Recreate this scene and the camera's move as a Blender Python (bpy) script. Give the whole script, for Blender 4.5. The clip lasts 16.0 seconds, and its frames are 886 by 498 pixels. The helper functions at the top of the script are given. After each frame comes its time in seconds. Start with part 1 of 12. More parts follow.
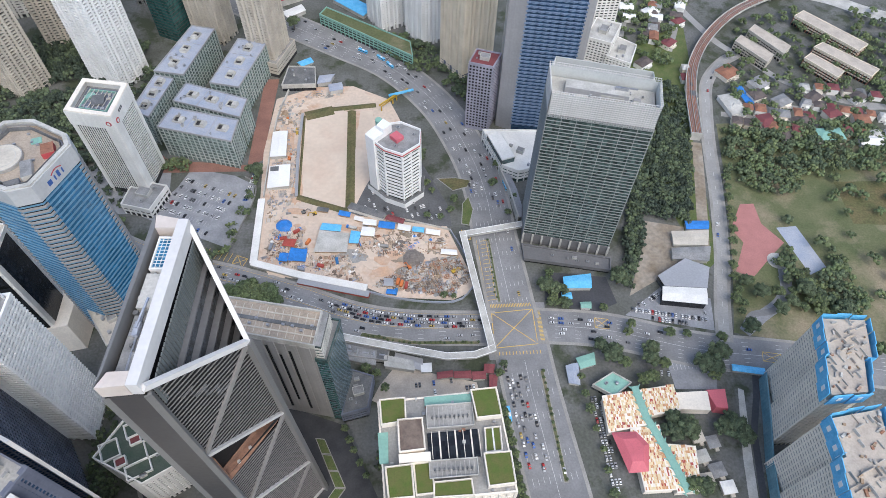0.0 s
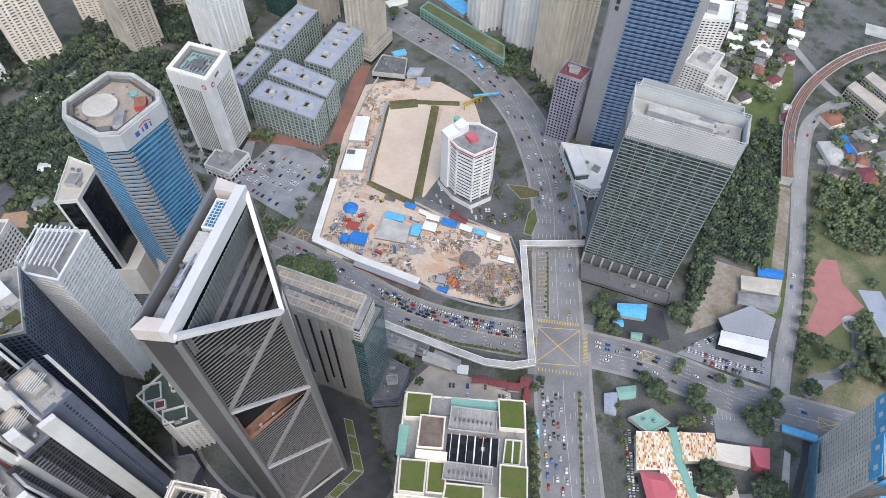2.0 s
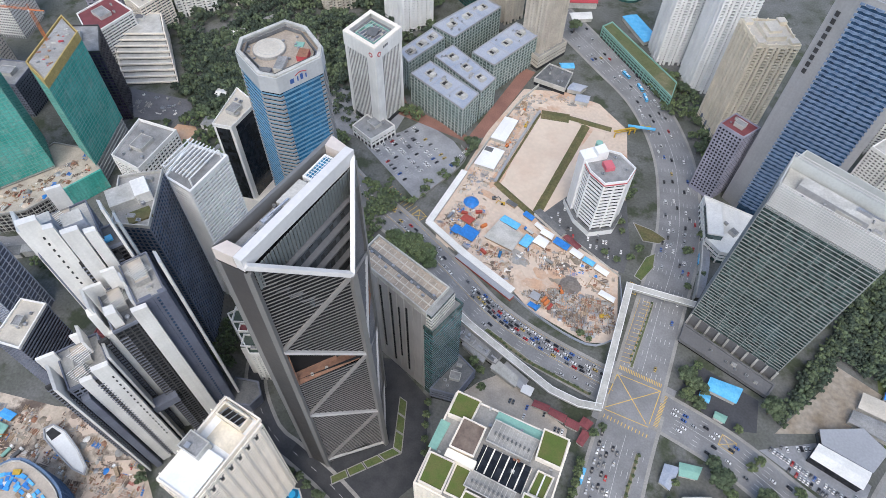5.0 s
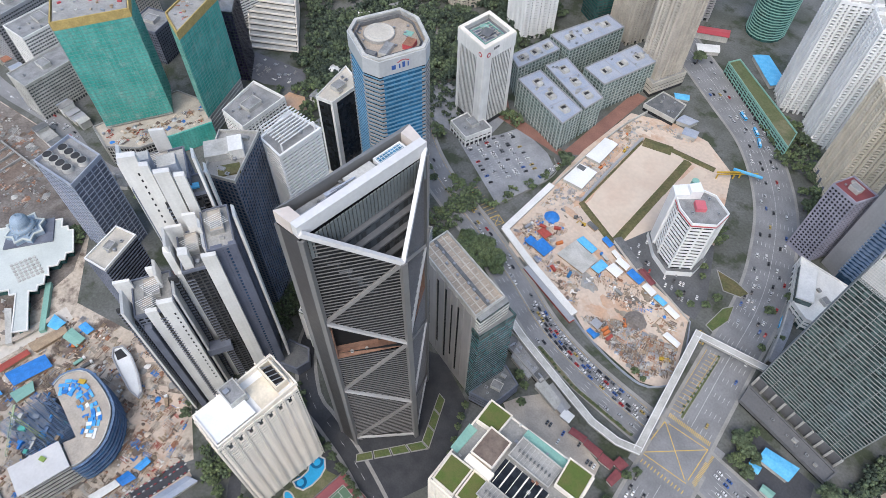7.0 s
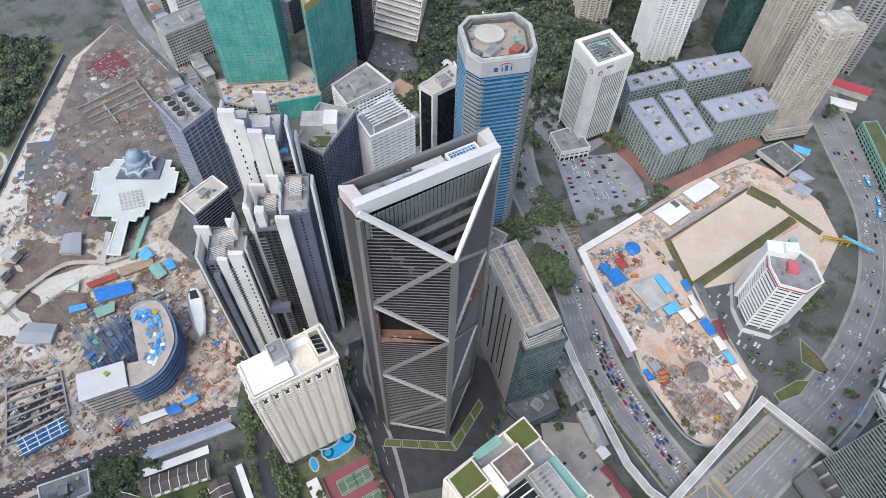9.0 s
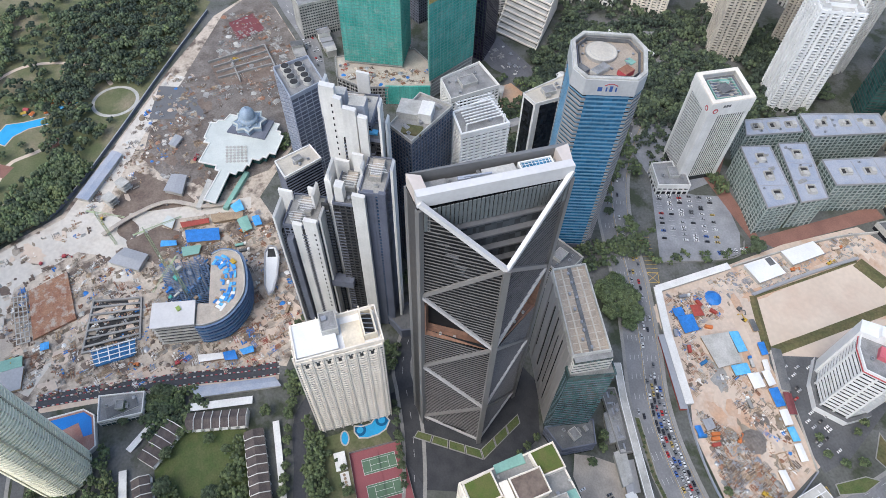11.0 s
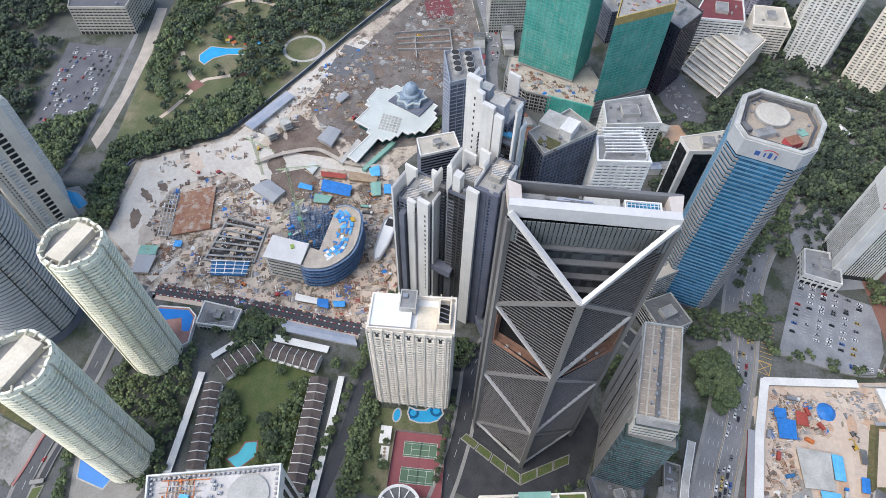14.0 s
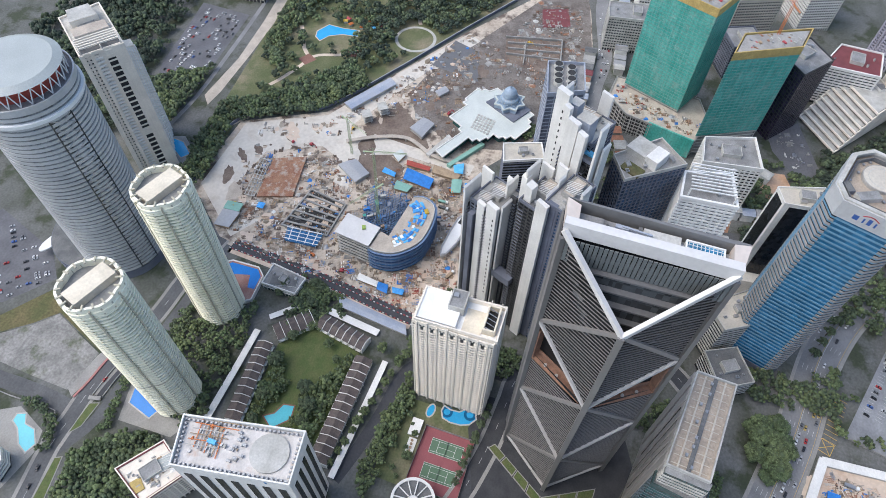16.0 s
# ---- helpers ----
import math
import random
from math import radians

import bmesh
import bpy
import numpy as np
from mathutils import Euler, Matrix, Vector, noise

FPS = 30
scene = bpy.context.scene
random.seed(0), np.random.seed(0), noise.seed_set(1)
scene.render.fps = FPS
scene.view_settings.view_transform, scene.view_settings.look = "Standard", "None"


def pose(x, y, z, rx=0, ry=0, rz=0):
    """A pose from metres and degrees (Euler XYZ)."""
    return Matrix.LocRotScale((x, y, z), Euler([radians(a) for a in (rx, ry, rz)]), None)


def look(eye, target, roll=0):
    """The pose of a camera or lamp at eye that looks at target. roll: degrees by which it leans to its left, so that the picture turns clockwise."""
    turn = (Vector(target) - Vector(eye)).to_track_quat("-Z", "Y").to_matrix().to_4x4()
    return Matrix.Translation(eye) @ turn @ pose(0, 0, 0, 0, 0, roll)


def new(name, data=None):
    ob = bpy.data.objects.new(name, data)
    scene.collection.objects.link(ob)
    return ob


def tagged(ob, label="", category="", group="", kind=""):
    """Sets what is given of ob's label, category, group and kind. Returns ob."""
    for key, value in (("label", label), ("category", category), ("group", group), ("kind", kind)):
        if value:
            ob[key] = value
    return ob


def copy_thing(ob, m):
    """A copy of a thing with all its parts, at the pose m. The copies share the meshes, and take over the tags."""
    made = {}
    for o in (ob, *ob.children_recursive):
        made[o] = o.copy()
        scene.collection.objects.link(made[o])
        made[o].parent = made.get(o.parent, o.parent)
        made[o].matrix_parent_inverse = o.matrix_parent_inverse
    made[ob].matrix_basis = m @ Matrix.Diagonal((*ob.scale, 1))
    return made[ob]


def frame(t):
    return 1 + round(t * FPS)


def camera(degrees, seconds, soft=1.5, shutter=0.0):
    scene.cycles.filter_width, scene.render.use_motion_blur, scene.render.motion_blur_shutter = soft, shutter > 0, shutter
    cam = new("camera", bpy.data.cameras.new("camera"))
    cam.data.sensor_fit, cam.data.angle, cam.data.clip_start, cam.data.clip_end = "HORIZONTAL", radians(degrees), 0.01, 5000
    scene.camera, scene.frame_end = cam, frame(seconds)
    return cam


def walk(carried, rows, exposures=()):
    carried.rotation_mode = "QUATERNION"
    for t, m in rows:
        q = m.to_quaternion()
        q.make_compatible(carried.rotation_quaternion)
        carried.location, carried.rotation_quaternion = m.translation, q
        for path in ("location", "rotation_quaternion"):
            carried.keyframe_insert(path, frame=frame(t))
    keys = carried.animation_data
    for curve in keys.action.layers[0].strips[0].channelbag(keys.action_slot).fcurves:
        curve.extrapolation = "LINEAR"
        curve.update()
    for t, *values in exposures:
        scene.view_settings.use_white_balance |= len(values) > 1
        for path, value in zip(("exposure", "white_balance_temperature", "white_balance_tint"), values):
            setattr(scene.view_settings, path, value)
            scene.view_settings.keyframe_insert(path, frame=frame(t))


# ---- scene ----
# The camera circles a point over the city at a constant height and tilt.
cam = camera(69.9, 16.0, soft=0.8)
EYE, RADIUS, TILT, LEAN, SIDE = 453.6, 67.2, -54.32, -1.05, 2.31
ORBIT = [
    (0.0, -6.03), (0.5, -4.31), (1.0, -1.48), (1.5, 1.86), (2.0, 5.25), (2.5, 8.62), (3.0, 12.04), (3.5, 15.48), (4.0, 18.91),
    (6.5, 36.05), (7.0, 39.54), (7.5, 43.03), (8.0, 46.49), (8.5, 50.04), (9.0, 53.55), (11.5, 71.36), (12.0, 74.92), (12.5, 78.5),
    (13.0, 82.01), (13.5, 85.57), (14.0, 89.15), (14.5, 92.74), (15.0, 96.28), (15.5, 99.58), (16.0, 102.28),
]
walk(cam, [(t, pose(RADIUS * math.sin(radians(a)), RADIUS - RADIUS * math.cos(radians(a)), EYE, 90 + TILT, LEAN, a + SIDE)) for t, a in ORBIT], exposures=[(0.0, 0.73, 6400, 8), (16.0, 0.73, 6400, 8)])

# Overcast daylight: a soft sun behind cloud and a pale sky.
world = bpy.data.worlds.new("overcast_sky")
scene.world = world
world.use_nodes = True
wn = world.node_tree.nodes
sky = wn.new("ShaderNodeTexSky")
sky.sky_type, sky.sun_disc = "NISHITA", False
sky.sun_elevation, sky.sun_rotation = radians(54), radians(159)
sky.air_density, sky.dust_density, sky.ozone_density = 1.0, 2.5, 1.5
wn["Background"].inputs["Strength"].default_value = 0.15
world.node_tree.links.new(sky.outputs["Color"], wn["Background"].inputs["Color"])
sun = new("sun", bpy.data.lights.new("sun", "SUN"))
sun.data.energy, sun.data.angle, sun.data.color = 1.0, radians(60), (1.0, 0.97, 0.92)
sun.matrix_basis = look((70, -180, 270), (0, 0, 0))

# ---- materials ----
def surface(name, colour, rough=0.8, metal=0.0, second=None, patch=0.06, grain=1.2, vary=0.25, bump=0.15, each=0.0, island=0.0, spec=0.35, streak=0.0, third=None):
    """Colour with broad patches, fine grain, rain streaks and relief, in world metres."""
    m = bpy.data.materials.new(name)
    m.use_nodes = True
    n, l = m.node_tree.nodes, m.node_tree.links
    b = n["Principled BSDF"]
    b.inputs["Metallic"].default_value = metal
    b.inputs["Specular IOR Level"].default_value = spec
    geo = n.new("ShaderNodeNewGeometry")
    big, fine = n.new("ShaderNodeTexNoise"), n.new("ShaderNodeTexNoise")
    big.inputs["Scale"].default_value, big.inputs["Detail"].default_value = patch, 5
    fine.inputs["Scale"].default_value, fine.inputs["Detail"].default_value = grain, 4
    l.new(geo.outputs["Position"], big.inputs["Vector"])
    l.new(geo.outputs["Position"], fine.inputs["Vector"])
    ramp = n.new("ShaderNodeMapRange")
    ramp.inputs["From Min"].default_value, ramp.inputs["From Max"].default_value = 0.36, 0.64
    l.new(big.outputs["Fac"], ramp.inputs["Value"])
    mix = n.new("ShaderNodeMix")
    mix.data_type = "RGBA"
    other = second or tuple(c * (1 - vary) for c in colour)
    mix.inputs["A"].default_value, mix.inputs["B"].default_value = (*colour, 1), (*other, 1)
    l.new(ramp.outputs["Result"], mix.inputs["Factor"])
    last = mix.outputs["Result"]
    if third:
        # A further soil or stain in uneven soft-edged patches.
        tone, scale, low, high = third
        spot, edge, mix2 = n.new("ShaderNodeTexNoise"), n.new("ShaderNodeMapRange"), n.new("ShaderNodeMix")
        spot.inputs["Scale"].default_value, spot.inputs["Detail"].default_value = scale, 8
        spot.inputs["Roughness"].default_value = 0.62
        edge.inputs["From Min"].default_value, edge.inputs["From Max"].default_value = low, high
        mix2.data_type = "RGBA"
        shift = n.new("ShaderNodeVectorMath")
        shift.inputs[1].default_value = (310.0, 120.0, 40.0)
        l.new(geo.outputs["Position"], shift.inputs[0])
        l.new(shift.outputs["Vector"], spot.inputs["Vector"])
        l.new(spot.outputs["Fac"], edge.inputs["Value"])
        l.new(edge.outputs["Result"], mix2.inputs["Factor"])
        l.new(last, mix2.inputs["A"])
        mix2.inputs["B"].default_value = (*tone, 1)
        last = mix2.outputs["Result"]
    hsv = n.new("ShaderNodeHueSaturation")
    value = n.new("ShaderNodeMapRange")
    value.inputs["From Min"].default_value, value.inputs["From Max"].default_value = 0.25, 0.75
    value.inputs["To Min"].default_value, value.inputs["To Max"].default_value = 1 - vary, 1 + vary
    l.new(fine.outputs["Fac"], value.inputs["Value"])
    v = value.outputs["Result"]

    def times(a, src, low, high):
        r, k = n.new("ShaderNodeMapRange"), n.new("ShaderNodeMath")
        r.inputs["To Min"].default_value, r.inputs["To Max"].default_value = low, high
        l.new(src, r.inputs["Value"])
        k.operation = "MULTIPLY"
        l.new(a, k.inputs[0])
        l.new(r.outputs["Result"], k.inputs[1])
        return k.outputs["Value"]

    if each:
        info = n.new("ShaderNodeObjectInfo")
        v = times(v, info.outputs["Random"], 1 - each, 1 + each)
    if island:
        v = times(v, geo.outputs["Random Per Island"], 1 - island, 1 + island)
    if streak:
        mp, st = n.new("ShaderNodeMapping"), n.new("ShaderNodeTexNoise")
        mp.inputs["Scale"].default_value = (0.55, 0.55, 0.02)
        st.inputs["Scale"].default_value, st.inputs["Detail"].default_value = 1.0, 3
        l.new(geo.outputs["Position"], mp.inputs["Vector"])
        l.new(mp.outputs["Vector"], st.inputs["Vector"])
        v = times(v, st.outputs["Fac"], 1 - streak, 1 + streak)
    l.new(v, hsv.inputs["Value"])
    l.new(last, hsv.inputs["Color"])
    l.new(hsv.outputs["Color"], b.inputs["Base Color"])
    rr = n.new("ShaderNodeMapRange")
    rr.inputs["To Min"].default_value, rr.inputs["To Max"].default_value = max(0.03, rough - 0.12), min(1, rough + 0.12)
    l.new(fine.outputs["Fac"], rr.inputs["Value"])
    l.new(rr.outputs["Result"], b.inputs["Roughness"])
    if bump:
        bp = n.new("ShaderNodeBump")
        bp.inputs["Strength"].default_value, bp.inputs["Distance"].default_value = bump, 0.15
        l.new(fine.outputs["Fac"], bp.inputs["Height"])
        l.new(bp.outputs["Normal"], b.inputs["Normal"])
    return m


def glazing(name, colour, rough=0.12, vary=0.5, cell=(0.35, 0.35, 0.28), spec=0.6):
    """Coated facade glass: panes differ in tone and lie a little out of true."""
    m = surface(name, colour, rough, 0.0, patch=0.04, grain=0.3, vary=0.18, bump=0.0, spec=spec)
    n, l = m.node_tree.nodes, m.node_tree.links
    geo, mp, wh = n.new("ShaderNodeNewGeometry"), n.new("ShaderNodeVectorMath"), n.new("ShaderNodeTexWhiteNoise")
    mp.operation = "MULTIPLY"
    mp.inputs[1].default_value = cell
    fl = n.new("ShaderNodeVectorMath")
    fl.operation = "FLOOR"
    l.new(geo.outputs["Position"], mp.inputs[0])
    l.new(mp.outputs["Vector"], fl.inputs[0])
    l.new(fl.outputs["Vector"], wh.inputs["Vector"])
    hsv = next(k for k in n if k.bl_idname == "ShaderNodeHueSaturation")
    old = hsv.inputs["Value"].links[0].from_socket
    r, k = n.new("ShaderNodeMapRange"), n.new("ShaderNodeMath")
    r.inputs["To Min"].default_value, r.inputs["To Max"].default_value = 1 - vary, 1 + vary
    k.operation = "MULTIPLY"
    l.new(wh.outputs["Value"], r.inputs["Value"])
    l.new(old, k.inputs[0])
    l.new(r.outputs["Result"], k.inputs[1])
    l.new(k.outputs["Value"], hsv.inputs["Value"])
    return m


M = {}
M["ground"] = surface("town_ground", (0.15, 0.15, 0.146), 0.9, second=(0.095, 0.1, 0.085), patch=0.03, grain=0.5, vary=0.25, third=((0.055, 0.065, 0.04), 0.04, 0.5, 0.62))
M["asphalt"] = surface("asphalt", (0.25, 0.25, 0.255), 0.85, second=(0.19, 0.19, 0.195), patch=0.05, grain=0.7, vary=0.14)
M["lot"] = surface("worn_parking_asphalt", (0.31, 0.315, 0.33), 0.85, second=(0.22, 0.225, 0.24), patch=0.06, grain=0.6, vary=0.15)
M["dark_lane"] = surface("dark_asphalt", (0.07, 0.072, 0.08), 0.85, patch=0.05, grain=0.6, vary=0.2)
M["concrete"] = surface("concrete", (0.36, 0.35, 0.33), 0.85, second=(0.25, 0.245, 0.235), patch=0.08, grain=0.8, vary=0.16, streak=0.12)
M["pale"] = surface("pale_concrete", (0.52, 0.51, 0.48), 0.8, second=(0.38, 0.37, 0.34), patch=0.09, grain=0.9, vary=0.14, streak=0.12)
M["roof"] = surface("grey_roof_membrane", (0.3, 0.3, 0.3), 0.85, second=(0.2, 0.2, 0.2), patch=0.12, grain=1.0, vary=0.2)
M["roof_dark"] = surface("dark_roof_felt", (0.11, 0.115, 0.12), 0.85, second=(0.17, 0.17, 0.17), patch=0.12, grain=1.0, vary=0.22)
M["roof_blue"] = surface("blue_grey_metal_roof", (0.3, 0.34, 0.42), 0.55, second=(0.38, 0.4, 0.45), patch=0.09, grain=0.8, vary=0.12)
M["white"] = surface("white_paint", (0.8, 0.785, 0.75), 0.6, second=(0.7, 0.685, 0.65), patch=0.07, grain=0.8, vary=0.07, streak=0.1)
M["bright"] = surface("clean_white_panel", (0.82, 0.82, 0.81), 0.5, second=(0.74, 0.74, 0.73), patch=0.06, grain=0.7, vary=0.05)
M["cream"] = surface("cream_paint", (0.76, 0.68, 0.55), 0.7, second=(0.64, 0.57, 0.45), patch=0.07, grain=0.8, vary=0.08, streak=0.12)
M["ivory"] = surface("ivory_paint", (0.84, 0.77, 0.67), 0.65, second=(0.75, 0.685, 0.595), patch=0.08, grain=0.8, vary=0.07, streak=0.1)
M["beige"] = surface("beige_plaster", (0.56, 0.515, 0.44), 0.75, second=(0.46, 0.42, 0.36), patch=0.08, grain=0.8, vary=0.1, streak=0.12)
M["mauve"] = surface("mauve_grey_plaster", (0.36, 0.35, 0.42), 0.75, second=(0.27, 0.265, 0.32), patch=0.08, grain=0.8, vary=0.1, streak=0.1)
M["slate"] = surface("blue_grey_plaster", (0.17, 0.185, 0.23), 0.7, second=(0.12, 0.13, 0.165), patch=0.07, grain=0.8, vary=0.12, streak=0.1)
M["charcoal"] = surface("charcoal_cladding", (0.055, 0.055, 0.058), 0.45, patch=0.05, grain=0.8, vary=0.2)
M["bronze"] = surface("dark_bronze_cladding", (0.085, 0.08, 0.078), 0.4, 0.3, patch=0.05, grain=0.6, vary=0.12)
M["fin"] = surface("metal_fin", (0.21, 0.203, 0.2), 0.5, 0.1, patch=0.06, grain=0.7, vary=0.1)
M["column"] = surface("grey_metal_column", (0.23, 0.225, 0.22), 0.42, 0.3, patch=0.04, grain=0.5, vary=0.08)
M["silver"] = surface("silver_grey_panel", (0.42, 0.42, 0.43), 0.4, 0.3, patch=0.05, grain=0.6, vary=0.08, streak=0.1)
M["steel"] = surface("galvanised_steel", (0.4, 0.41, 0.43), 0.4, 0.6, patch=0.2, grain=2.0, vary=0.15)
M["glass_dark"] = glazing("dark_glass", (0.02, 0.022, 0.026), rough=0.2, spec=0.35)
M["glass_blue"] = glazing("blue_glass", (0.045, 0.19, 0.33), vary=0.25)
M["glass_navy"] = glazing("steel_blue_glass", (0.035, 0.075, 0.14), vary=0.35)
M["glass_green"] = glazing("green_grey_glass", (0.055, 0.09, 0.088), vary=0.3)
M["glass_teal"] = glazing("teal_glass", (0.04, 0.11, 0.105), vary=0.35)
M["glass_grey"] = glazing("grey_glass", (0.06, 0.068, 0.075), vary=0.45)
# Near-black colour stands in for the shade inside openings, wells and bare floors.
M["void"] = surface("painted_interior_shade", (0.045, 0.045, 0.047), 0.9, patch=0.2, grain=0.8, vary=0.3)
M["sand"] = surface("sandy_earth", (0.64, 0.535, 0.435), 0.95, second=(0.57, 0.47, 0.38), patch=0.025, grain=0.25, vary=0.06, third=((0.56, 0.43, 0.34), 0.02, 0.5, 0.7))
M["clay"] = surface("trodden_building_site_earth", (0.62, 0.5, 0.4), 0.95, second=(0.55, 0.455, 0.375), patch=0.03, grain=0.35, vary=0.12, third=((0.5, 0.33, 0.23), 0.035, 0.52, 0.68))
M["rubble"] = surface("rubble_ground", (0.22, 0.195, 0.175), 0.95, second=(0.15, 0.13, 0.118), patch=0.06, grain=0.5, vary=0.3, bump=0.4, third=((0.13, 0.108, 0.094), 0.06, 0.48, 0.62))
M["soil"] = surface("dark_brown_soil", (0.15, 0.112, 0.092), 0.95, second=(0.21, 0.165, 0.135), patch=0.08, grain=0.5, vary=0.25, bump=0.4)
M["dirt"] = surface("bare_brown_earth", (0.23, 0.185, 0.135), 0.95, second=(0.34, 0.3, 0.25), patch=0.05, grain=0.3, vary=0.25)
M["grass"] = surface("lawn_grass", (0.1, 0.12, 0.055), 0.95, second=(0.14, 0.145, 0.075), patch=0.05, grain=0.6, vary=0.22, bump=0.4, third=((0.26, 0.22, 0.15), 0.022, 0.48, 0.66))
M["scrub"] = surface("rough_grass_slope", (0.15, 0.125, 0.062), 0.95, second=(0.1, 0.105, 0.045), patch=0.08, grain=0.5, vary=0.3, bump=0.5)
M["turf"] = surface("roof_garden_turf", (0.09, 0.125, 0.028), 0.95, second=(0.12, 0.125, 0.04), patch=0.2, grain=1.5, vary=0.15, bump=0.4)
M["leaf"] = surface("tree_leaves", (0.1, 0.138, 0.066), 0.85, second=(0.135, 0.165, 0.075), patch=0.04, grain=0.5, vary=0.3, bump=0.0, island=0.45)
M["leaf_deep"] = surface("deep_green_leaves", (0.072, 0.097, 0.057), 0.85, second=(0.096, 0.123, 0.066), patch=0.03, grain=0.4, vary=0.3, bump=0.0, island=0.45)
M["leaf_dark"] = surface("dark_hillside_leaves", (0.038, 0.053, 0.039), 0.85, second=(0.05, 0.068, 0.044), patch=0.03, grain=0.4, vary=0.3, bump=0.0, island=0.45)
M["turquoise"] = surface("turquoise_pool_water", (0.1, 0.52, 0.62), 0.12, patch=0.15, grain=0.8, vary=0.08, bump=0.05, spec=0.5)
M["terracotta_deck"] = surface("terracotta_deck_tile", (0.33, 0.17, 0.14), 0.8, second=(0.4, 0.24, 0.2), patch=0.12, grain=0.8, vary=0.2)
M["pool_blue"] = surface("bright_blue_pool_water", (0.012, 0.2, 0.62), 0.12, patch=0.15, grain=0.8, vary=0.08, bump=0.05, spec=0.5)
M["roof_stained"] = surface("stained_roof_screed", (0.66, 0.63, 0.61), 0.85, second=(0.56, 0.53, 0.5), patch=0.12, grain=0.8, vary=0.12, third=((0.52, 0.36, 0.27), 0.07, 0.56, 0.7))
M["street"] = surface("grey_street_asphalt", (0.125, 0.127, 0.132), 0.85, second=(0.09, 0.092, 0.096), patch=0.05, grain=0.6, vary=0.2)
M["bark"] = surface("bark", (0.14, 0.11, 0.085), 0.9, patch=0.5, grain=4, vary=0.25)
M["line"] = surface("white_road_paint", (0.74, 0.74, 0.72), 0.7, patch=0.1, grain=1.5, vary=0.15)
M["yellow"] = surface("yellow_road_paint", (0.7, 0.47, 0.11), 0.7, patch=0.1, grain=1.5, vary=0.18)
M["kerb"] = surface("pavement_concrete", (0.33, 0.32, 0.3), 0.85, second=(0.26, 0.25, 0.235), patch=0.06, grain=0.8, vary=0.15)
M["brick"] = surface("red_brick_paving", (0.27, 0.14, 0.11), 0.85, patch=0.06, grain=0.8, vary=0.2)
M["red"] = surface("red_roof_sheet", (0.46, 0.075, 0.085), 0.5, patch=0.1, grain=1.0, vary=0.12)
M["pink"] = surface("pink_red_roof", (0.56, 0.14, 0.17), 0.6, patch=0.1, grain=1.0, vary=0.1)
M["maroon"] = surface("maroon_roof", (0.2, 0.06, 0.065), 0.7, patch=0.15, grain=1.0, vary=0.2)
M["tile"] = surface("brown_roof_tile", (0.085, 0.07, 0.067), 0.75, second=(0.13, 0.105, 0.095), patch=0.2, grain=1.2, vary=0.25)
M["clay_tile"] = surface("terracotta_tile", (0.3, 0.14, 0.09), 0.8, patch=0.15, grain=1.0, vary=0.25)
M["tarp"] = surface("blue_tarpaulin", (0.04, 0.22, 0.62), 0.5, patch=0.25, grain=1.0, vary=0.2)
M["cyan"] = surface("light_blue_sheet", (0.1, 0.42, 0.72), 0.55, second=(0.16, 0.5, 0.78), patch=0.2, grain=0.8, vary=0.12)
M["net"] = surface("green_safety_net", (0.055, 0.33, 0.275), 0.8, second=(0.12, 0.42, 0.36), patch=0.06, grain=0.5, vary=0.22, bump=0.4, streak=0.35, third=((0.25, 0.42, 0.37), 0.1, 0.55, 0.72))
M["net_blue"] = surface("blue_safety_net", (0.03, 0.14, 0.32), 0.8, second=(0.06, 0.2, 0.4), patch=0.1, grain=0.6, vary=0.2, bump=0.4)
M["water"] = surface("pool_water", (0.04, 0.37, 0.68), 0.12, patch=0.15, grain=0.8, vary=0.08, bump=0.05, spec=0.5)
M["court"] = surface("green_sports_court", (0.12, 0.2, 0.13), 0.8, patch=0.1, grain=1.5, vary=0.08)
M["court_red"] = surface("maroon_sports_court", (0.3, 0.1, 0.11), 0.8, patch=0.1, grain=1.5, vary=0.1)
M["rust"] = surface("rusty_steel", (0.26, 0.12, 0.075), 0.8, second=(0.34, 0.19, 0.12), patch=0.15, grain=1.0, vary=0.3, third=((0.42, 0.36, 0.3), 0.12, 0.5, 0.62))
M["orange"] = surface("orange_machine_paint", (0.6, 0.19, 0.06), 0.5, patch=0.3, grain=1.5, vary=0.15)
M["machine"] = surface("yellow_machine_paint", (0.55, 0.36, 0.05), 0.5, patch=0.3, grain=1.5, vary=0.15)
M["verdigris"] = surface("pale_green_sheet_roof", (0.24, 0.44, 0.37), 0.6, patch=0.1, grain=0.8, vary=0.12)
M["timber"] = surface("timber_boards", (0.4, 0.3, 0.2), 0.85, second=(0.3, 0.22, 0.15), patch=0.2, grain=1.5, vary=0.25)
M["dome"] = surface("blue_grey_dome_tile", (0.3, 0.38, 0.47), 0.45, patch=0.2, grain=1.0, vary=0.12)
M["rubber"] = surface("black_rubber", (0.02, 0.02, 0.02), 0.8, patch=1, grain=4, vary=0.2, bump=0)
M["car_glass"] = surface("car_glass", (0.02, 0.022, 0.026), 0.1, patch=1, grain=2, vary=0.1, bump=0, spec=0.6)
